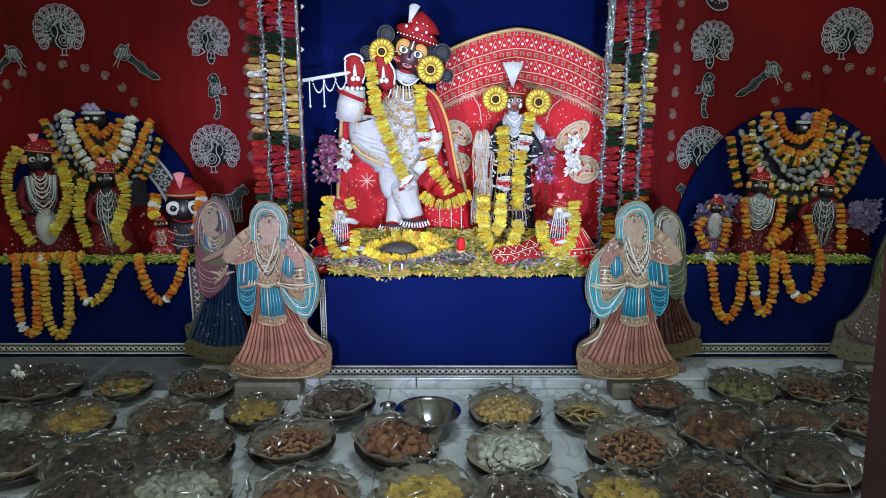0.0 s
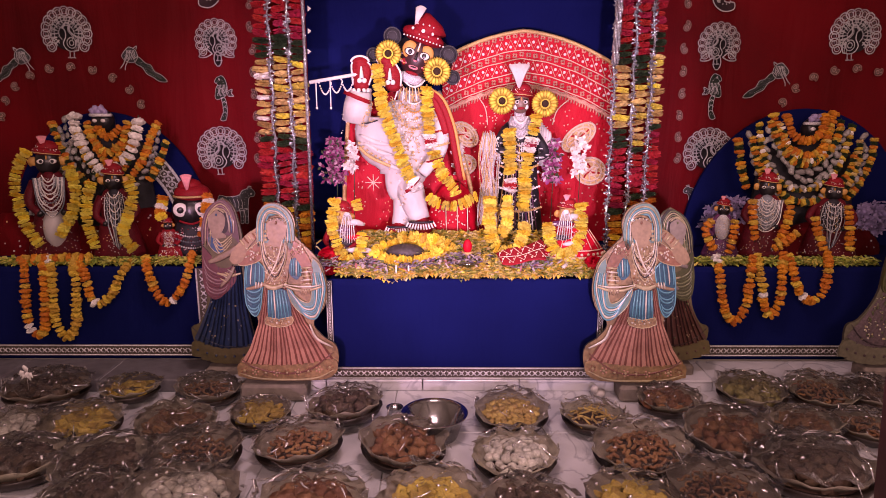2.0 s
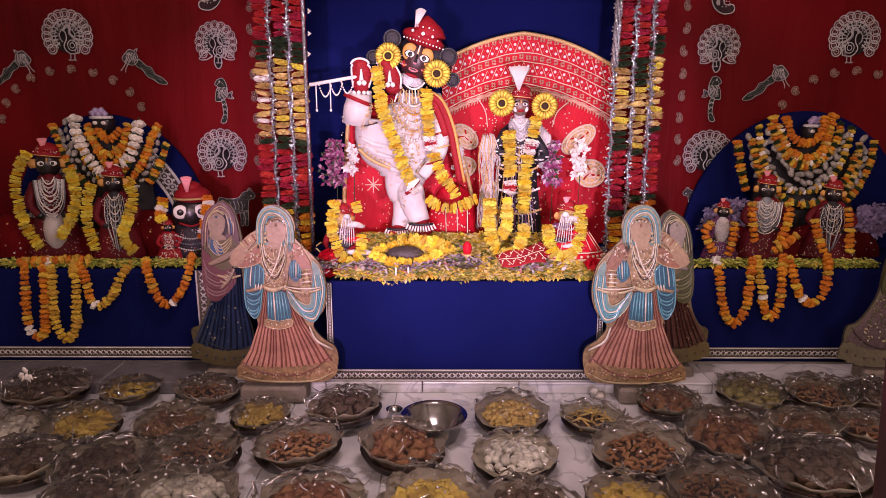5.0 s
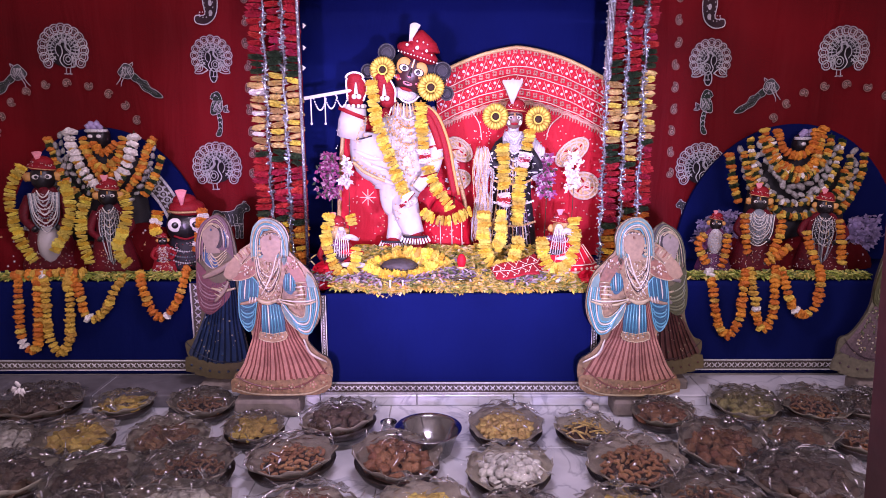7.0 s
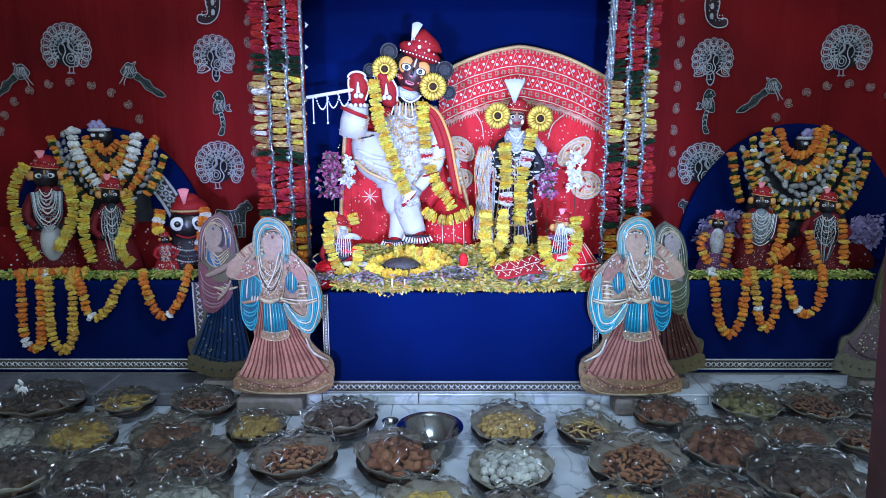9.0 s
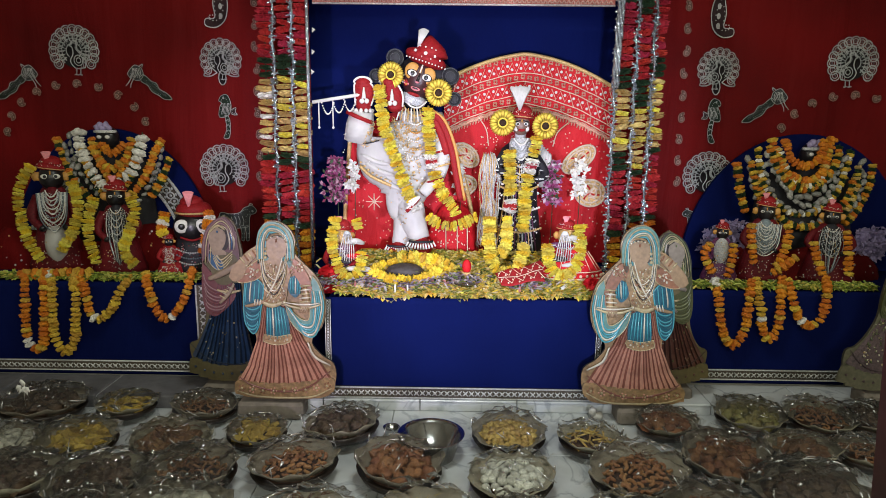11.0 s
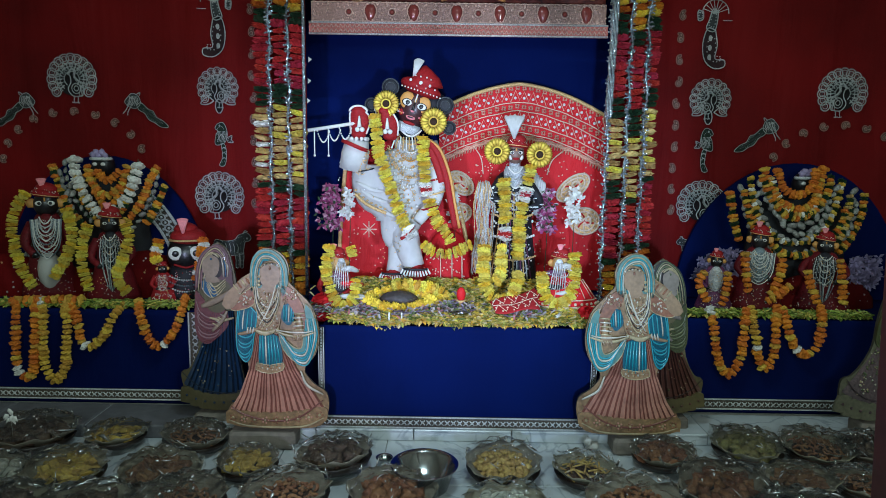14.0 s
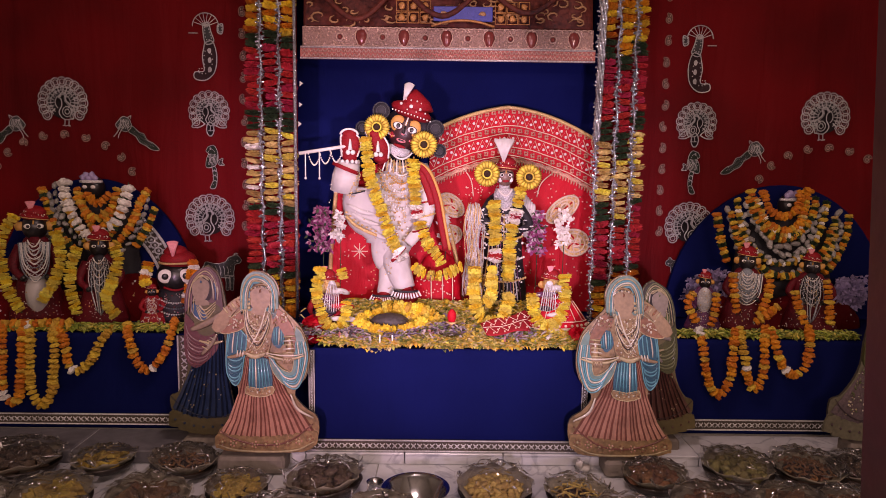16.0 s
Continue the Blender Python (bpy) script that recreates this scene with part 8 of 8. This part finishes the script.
EDGEWOOD = material("board_edge", (0.05, 0.045, 0.032), 0.6, vary=0.3, grain=60)
INKS = paint("painted_black", (0.02, 0.014, 0.012))
GILT, PALEGOLD = paint("painted_silver_beige", (0.36, 0.29, 0.16), 0.4), paint("painted_pale_cream", (0.5, 0.45, 0.35), 0.3)
light_set = [EDGEWOOD, paint("painted_rose", (0.46, 0.23, 0.16)), paint("painted_rose_dark", (0.17, 0.062, 0.045)), paint("painted_teal", (0.008, 0.075, 0.11)), paint("painted_pale_teal", (0.06, 0.26, 0.3)), paint("painted_tan", (0.26, 0.17, 0.095), 0.25),
             paint("painted_sea_green", (0.1, 0.2, 0.17)), GILT, paint("painted_olive_gold", (0.24, 0.15, 0.07), 0.5), INKS, paint("painted_rust", (0.22, 0.095, 0.05), 0.4), PALEGOLD]
mauve_set = [EDGEWOOD, paint("painted_navy", (0.012, 0.03, 0.07)), paint("painted_navy_dark", (0.006, 0.012, 0.026)), paint("painted_plum", (0.12, 0.035, 0.04)), paint("painted_lavender", (0.2, 0.11, 0.11)), paint("painted_dim_tan", (0.22, 0.16, 0.11)),
             paint("painted_mauve", (0.1, 0.05, 0.055)), GILT, paint("painted_olive", (0.085, 0.07, 0.03)), INKS, paint("painted_blue_sash", (0.02, 0.07, 0.14)), paint("painted_dim_cream", (0.3, 0.26, 0.2))]
olive_set = [EDGEWOOD, paint("painted_brown", (0.1, 0.038, 0.026)), paint("painted_brown_dark", (0.04, 0.016, 0.012)), paint("painted_moss", (0.06, 0.065, 0.02)), paint("painted_pale_moss", (0.15, 0.16, 0.07)), paint("painted_grey_tan", (0.22, 0.18, 0.14)),
             paint("painted_dark_veil", (0.03, 0.03, 0.022)), GILT, paint("painted_olive_hem", (0.12, 0.095, 0.04)), INKS, paint("painted_moss_sash", (0.08, 0.1, 0.03)), paint("painted_dim_cream", (0.3, 0.26, 0.2))]
glitter_set = [EDGEWOOD, material("mauve_sequin_cloth", (0.085, 0.05, 0.055), 0.6, vary=0.5, grain=120, bump=0.4), material("mauve_sequin_dark", (0.05, 0.03, 0.035), 0.6, vary=0.4, grain=120), olive_set[3], olive_set[4], olive_set[5],
               olive_set[6], GILT, material("matt_olive_hem", (0.13, 0.12, 0.075), 0.6, vary=0.3, grain=60), INKS, olive_set[10], PALEGOLD]
B1, B2, B3, B4, B5 = (-0.773, 2.74, 0.092), (0.862, 2.74, 0.087), (-1.04, 2.92, 0.1), (1.037, 2.92, 0.118), (2.075, 2.86, 0.125)
tray_dancer("painted dancer board in rose skirt and teal shawl", *B1, 0.81, 1, light_set)
tray_dancer("painted dancer board in rose skirt and teal shawl", *B2, 0.816, -1, light_set, 0.1)
veiled_dancer("dark painted dancer board in navy skirt and mauve veil", *B3, 0.795, 1, mauve_set)
veiled_dancer("dark painted dancer board in brown skirt and moss shawl", *B4, 0.732, -1, olive_set, 0.14)
veiled_dancer("dark painted dancer board with glittering brown skirt", *B5, 0.84, 1, glitter_set, 0.3, 150)
# stone feet under the boards
for x, y, w, h in ((B1[0] - 0.02, B1[1], 0.3, B1[2]), (B2[0] + 0.03, B2[1], 0.26, B2[2]), (B3[0], B3[1], 0.24, B3[2]), (B4[0], B4[1], 0.24, B4[2]), (B5[0], B5[1], 0.3, B5[2])):
    zb0 = 0.045 if y > 2.87 else 0.0
    g = Geo().box((x - w / 2, y - 0.03, zb0), (x + w / 2, y + 0.09, max(zb0 + 0.03, h - 0.012)), bevel=0.012)
    thing("stone_block", g, STONE, "rough brown stone block under painted board", "stone block", "stone blocks")
g = Geo().sphere((0.685, 2.775, 0.02), (0.03, 0.025, 0.02), 0, 12, 7, lump=0.5).sphere((0.66, 2.761, 0.045), (0.018, 0.016, 0.02), 0, 10, 6, lump=0.4)
thing("crumpled_tissue", g, WHITE, "small crumpled white lump on the floor", "tissue")


# ---- plates of sweets on the floor ----
def plate_mesh(seed, flare):
    q = random.Random(seed)
    g = Geo()
    n = 30
    prof = [(0.5, 0.0), (0.62, 0.02), (0.8, 0.16), (1.0, 0.33 * flare), (0.985, 0.345 * flare), (0.79, 0.19), (0.6, 0.045), (0.0, 0.04)]
    amp = [q.uniform(-0.05, 0.05) for _ in range(n)]
    verts = []
    for r, z in prof:
        for i in range(n):
            a = 2 * math.pi * i / n
            k = 1 + (0.035 * math.sin(a * 9) + amp[i]) * r ** 3
            verts.append((r * k * math.cos(a), r * k * math.sin(a), z + (0.05 * math.sin(a * 9 + 1) + 0.6 * amp[i]) * r ** 4))
    faces = []
    for j in range(len(prof) - 1):
        for i in range(n):
            faces.append((j * n + i, j * n + (i + 1) % n, (j + 1) * n + (i + 1) % n, (j + 1) * n + i))
    faces.append(tuple(range(n - 1, -1, -1)))
    return g.add(verts, faces, 0, True)


def wrap_mesh(seed):
    q = random.Random(seed)
    g = Geo()
    n, rings_ = 34, 9
    verts = [(0, 0, 0.62 + q.uniform(-0.05, 0.1))]
    for j in range(1, rings_ + 1):
        s = j / rings_
        for i in range(n):
            a = 2 * math.pi * (i + 0.5 * (j % 2)) / n
            r = 1.06 * s + q.uniform(-0.03, 0.03) * s + (q.uniform(-0.06, 0.1) if j == rings_ else 0)
            z = 0.6 * (1 - s ** 2.2) + 0.3 * s + q.uniform(-0.05, 0.05) + 0.07 * s * math.sin(i * 2.1) + (q.uniform(-0.08, 0.26) if j == rings_ else 0)
            verts.append((r * math.cos(a), r * math.sin(a), z))
    faces = [(0, 1 + i, 1 + (i + 1) % n) for i in range(n)]
    for j in range(rings_ - 1):
        a, b = 1 + j * n, 1 + (j + 1) * n
        for i in range(n):
            faces += [(a + i, b + i, b + (i + 1) % n), (a + i, b + (i + 1) % n, a + (i + 1) % n)]
    g.add(verts, faces, 0, False)
    # glints on the film, drawn as strips across its top and tufts
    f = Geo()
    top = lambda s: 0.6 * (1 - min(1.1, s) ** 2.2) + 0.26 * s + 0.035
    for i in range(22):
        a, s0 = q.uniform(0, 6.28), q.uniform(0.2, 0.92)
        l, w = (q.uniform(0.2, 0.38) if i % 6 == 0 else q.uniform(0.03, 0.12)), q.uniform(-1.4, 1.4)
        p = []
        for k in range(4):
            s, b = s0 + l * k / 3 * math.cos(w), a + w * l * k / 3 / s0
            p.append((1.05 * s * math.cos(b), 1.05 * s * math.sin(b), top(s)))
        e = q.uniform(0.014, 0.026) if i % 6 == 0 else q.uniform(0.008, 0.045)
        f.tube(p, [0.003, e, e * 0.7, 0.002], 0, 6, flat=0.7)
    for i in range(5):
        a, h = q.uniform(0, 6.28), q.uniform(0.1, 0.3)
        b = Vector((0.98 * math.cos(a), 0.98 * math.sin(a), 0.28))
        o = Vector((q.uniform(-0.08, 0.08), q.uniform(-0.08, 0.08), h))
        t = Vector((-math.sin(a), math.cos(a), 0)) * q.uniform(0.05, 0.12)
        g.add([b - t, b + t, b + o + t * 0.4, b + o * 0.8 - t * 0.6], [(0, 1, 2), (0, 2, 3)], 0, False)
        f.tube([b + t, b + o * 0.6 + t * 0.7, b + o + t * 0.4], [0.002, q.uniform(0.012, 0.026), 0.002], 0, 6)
    return g, f


PLATES = [plate_mesh(s, f).mesh("plate", [LEAFPLATE]) for s, f in ((1, 1.0), (2, 1.15), (3, 0.9))]
BASES = Geo().lathe([(0.0, -0.15), (0.6, -0.15), (0.86, -0.04), (0.985, 0.16), (0.95, 0.17), (0.6, 0.0)], slot=0, n=24).mesh("under_dish", [FOIL])
WRAPS = [(a.mesh("cellophane_wrap", [k]), b.mesh("glint", [GLINT])) for k in (WRAP, WRAP_CENTRAL) for a, b in (wrap_mesh(s) for s in range(5))]


def sweet(name, colour, g, rough=0.5, vary=0.3):
    mt = material(name, colour, rough, vary=vary, grain=50, bump=0.4, spread=0.2, hue=0.01)
    return g.mesh("sweet", [mt])


def cashew():
    return Geo().tube(curve([(-1, 0, 0), (-0.6, 0.5, 0.1), (0.2, 0.6, 0), (0.8, 0.1, -0.1)], 3), [0.2, 0.36, 0.4, 0.42, 0.42, 0.42, 0.4, 0.4, 0.36, 0.25], 0, 7)


def curl():
    return Geo().tube(curve([(-1, 0.2, 0), (-0.3, -0.5, 0.2), (0.5, -0.1, -0.1), (0.6, 0.6, 0.2)], 3), 0.24, 0, 6)


ball = lambda k=0.1: Geo().sphere((0, 0, 0), (1, 1, 0.85), 0, 10, 7, lump=k)
slab = lambda: Geo().box((-1, -0.8, -0.4), (1, 0.8, 0.4), bevel=0.12)
SWEETS = {
    "white": (sweet("white_sweet", (0.6, 0.6, 0.53), ball(0.12)), 0.0195), "laddu": (sweet("brown_sweet", (0.24, 0.1, 0.045), ball(0.9)), 0.025),
    "cashew": (sweet("fried_nut", (0.3, 0.14, 0.06), cashew()), 0.0165), "curl": (sweet("fried_curl", (0.25, 0.12, 0.055), curl()), 0.02),
    "yellow": (sweet("yellow_sweet", (0.5, 0.35, 0.07), slab()), 0.021), "crumb": (sweet("golden_crumb", (0.52, 0.35, 0.11), ball(0.9)), 0.015),
    "stick": (sweet("golden_stick", (0.54, 0.37, 0.11), Geo().tube([(-1.3, 0, 0), (0, 0.1, 0.05), (1.3, 0, 0)], 0.22, 0, 6)), 0.019),
    "dull": (sweet("dull_sweet", (0.09, 0.055, 0.035), ball(0.9)), 0.026), "green": (sweet("green_sweet", (0.26, 0.23, 0.08), ball(0.6)), 0.025),
    "flake": (sweet("orange_sweet", (0.2, 0.1, 0.045), slab()), 0.023)}
WORDS = {"white": "round white milk sweets", "laddu": "round brown sweets", "cashew": "fried brown cashew nuts", "curl": "crisp brown fried curls", "yellow": "yellow square sweets", "crumb": "golden crumbly sweets",
         "stick": "golden fried sticks", "dull": "dull brown sweets", "green": "greenish yellow sweets", "flake": "orange brown flat sweets"}


# Dark core of each heap: shade between the sweets put into colour.
GAPSHADE = material("gap_shade", (0.05, 0.022, 0.012), 0.7, vary=0.5, grain=90, bump=0.5)


def dish(x, y, r, kind, tilt=(0, 0), fill=0.72):
    k = rnd.randrange(100)
    central = 5 if abs(x - 0.1) < 0.75 else 0
    m = pose(x, y, 0.024 + r * 0.6 * abs(math.sin(radians(max(abs(tilt[0]), abs(tilt[1]))))), tilt[0], tilt[1], rnd.uniform(0, 360))
    ob = thing("leaf_plate", PLATES[k % 3], None, "crinkled tan leaf plate wrapped in clear cellophane on floor", "plate", "plates of sweets", m=m @ Matrix.Diagonal((r, r, r, 1)))
    part("under_dish", BASES, None, ob, "dark dish under the leaf plate with contact shade in its colour", m=pose(0, 0, -0.02))
    w = part("cellophane_wrap", WRAPS[k % 5 + central][0], None, ob, "crumpled clear cellophane", m=pose(0, 0, 0.03, 0, 0, rnd.uniform(0, 360)))
    part("glint", WRAPS[k % 5 + central][1], None, w, "glints on the film as bright strips", kind="stuff")
    me, pr = SWEETS[kind]
    R = r * fill
    # dark dome showing through the gaps as shade
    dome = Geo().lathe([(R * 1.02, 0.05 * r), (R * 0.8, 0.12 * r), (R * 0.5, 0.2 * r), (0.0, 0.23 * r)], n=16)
    heap = tagged(new("sweet_mound", dome.mesh("sweet_mound", [GAPSHADE])), "heap of " + WORDS[kind] + " on a leaf plate", "sweets", "heaps of sweets")
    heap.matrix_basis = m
    n = min(110, int(1.3 * (R / pr) ** 2))
    for i in range(n):
        s = math.sqrt((i + 0.5) / n)
        a = i * 2.39996
        h = 0.06 * r + (1 - s * s) * 0.17 * r + rnd.uniform(0, 0.6) * pr + pr * 0.4
        part("sweet", me, None, heap, m=pose(R * s * math.cos(a) + rnd.uniform(-1, 1) * pr * 0.3, R * s * math.sin(a) + rnd.uniform(-1, 1) * pr * 0.3, h, rnd.uniform(-35, 35), rnd.uniform(-35, 35), rnd.uniform(0, 360)) @ Matrix.Scale(pr * rnd.uniform(0.85, 1.15), 4))


for x, y, w, kind in (
        (-1.797, 2.694, 0.178, "dull"), (-1.436, 2.719, 0.128, "yellow"), (-1.084, 2.709, 0.14, "curl"), (-0.786, 2.5, 0.125, "yellow"), (-0.438, 2.543, 0.16, "dull"),
        (0.258, 2.505, 0.155, "crumb"), (0.587, 2.471, 0.13, "stick"), (0.951, 2.615, 0.135, "laddu"), (1.346, 2.709, 0.15, "green"), (1.652, 2.71, 0.15, "curl"), (1.882, 2.694, 0.14, "dull"),
        (-1.755, 2.362, 0.14, "white"), (-1.473, 2.397, 0.15, "yellow"), (-1.09, 2.366, 0.155, "flake"), (1.079, 2.3, 0.175, "laddu"), (1.402, 2.379, 0.14, "flake"), (1.654, 2.38, 0.13, "curl"),
        (-1.533, 2.09, 0.165, "dull"), (-1.232, 2.085, 0.17, "dull"), (-0.925, 2.14, 0.172, "curl"), (-0.562, 2.223, 0.165, "cashew"), (-0.176, 2.225, 0.163, "laddu"), (0.24, 2.158, 0.155, "white"), (0.707, 2.189, 0.18, "cashew"), (1.264, 2.052, 0.2, "dull"),
        (-1.167, 1.849, 0.155, "dull"), (-0.865, 1.888, 0.175, "white"), (-0.441, 1.845, 0.18, "laddu"), (-0.064, 1.862, 0.17, "yellow"), (0.256, 1.819, 0.165, "dull"), (0.585, 1.872, 0.155, "yellow"), (0.884, 1.924, 0.175, "curl")):
    dish(x, y, w, kind, (rnd.uniform(-5, 7), rnd.uniform(-6, 6)))

# grey ledge stone before the west wing; white strips stand in for cellophane glare
LEDGE = material("grey_ledge_stone", (0.13, 0.125, 0.135), 0.6, vary=0.3, grain=20, bump=0.25)
for i in range(4):
    x1 = -1.164 - 0.47 * i
    thing("ledge_stone", Geo().box((x1 - 0.464, 2.815, 0.0), (x1, 3.068, 0.063), bevel=0.006), LEDGE, "dull grey ledge stone before the altar wing", "ledge stone", "ledge stones")
g, q = Geo(), random.Random(37)
sx, sy, sz = -1.813, 2.6, 0.185
for i in range(9):
    a = q.uniform(0, 6.28)
    e = Vector((math.cos(a), 0.3 * q.uniform(-1, 1), math.sin(a))) * q.uniform(0.018, 0.034)
    c = Vector((sx, sy, sz)) + Vector((q.uniform(-0.012, 0.012), 0, q.uniform(-0.01, 0.01)))
    g.tube([c, c + e * 0.5 + Vector((0, 0, 0.006)), c + e], [0.003, q.uniform(0.006, 0.011), 0.002], 0, 5, flat=0.5)
g.tube([(sx, sy, 0.1), (sx, sy, sz)], 0.0008, 0, 4)
thing("cellophane_bow", g, PEARL, "white glare on a wrapped plate, built as crossed strips", "bow")

# steel bowl and cup
bx, by = -0.062, 2.408
g = Geo().lathe([(0.08, 0), (0.095, 0.006), (0.121, 0.09), (0.133, 0.099), (0.135, 0.103), (0.131, 0.105), (0.117, 0.092), (0.09, 0.014), (0.0, 0.01)], (bx, by, 0.0), 0, 48)
thing("steel_bowl", g, STEEL, "shallow polished steel bowl on the marble floor", "bowl")
g = Geo().sphere((bx + 0.03, by - 0.04, 0.022), (0.02, 0.014, 0.012), 0, 10, 6, lump=0.4)
thing("white_morsel", g, WHITE, "small white morsel lying in steel bowl", "sweet")
cx_, cy_ = -0.233, 2.554
g = Geo().lathe([(0.022, 0), (0.026, 0.004), (0.032, 0.05), (0.036, 0.056), (0.034, 0.057), (0.029, 0.05), (0.023, 0.008), (0, 0.006)], (cx_, cy_, 0.0), 0, 24)
thing("steel_cup", g, STEEL, "small polished steel cup beside bowl", "cup")

# ---- marble pieces ----
TILE = 0.45
tile = Geo().box((-TILE / 2 + 0.0015, -TILE / 2 + 0.0015, -0.011), (TILE / 2 - 0.0015, TILE / 2 - 0.0015, 0), bevel=0.002).mesh("tile", [MARBLE])
for i in range(13):
    for j in range(10):
        part("tile", tile, None, floor, m=pose(-2.72 + TILE * i, 2.66 - TILE * j, 0, 0, 0, 90 * rnd.randrange(4)))
slabm = Geo().box((-TILE / 2 + 0.002, 0, 0.001), (TILE / 2 - 0.002, 0.018, 0.044), bevel=0.003).mesh("slab", [MARBLE])
treadm = Geo().box((-TILE / 2 + 0.002, 0.0, 0.046), (TILE / 2 - 0.002, 0.24, 0.056), bevel=0.003).mesh("slab", [MARBLE])
for i in range(13):
    part("slab", slabm, None, step, m=pose(-2.6 + TILE * i, 2.882 - 0.05, 0))
    part("slab", treadm, None, step, m=pose(-2.6 + TILE * i, 2.882 - 0.055, 0))
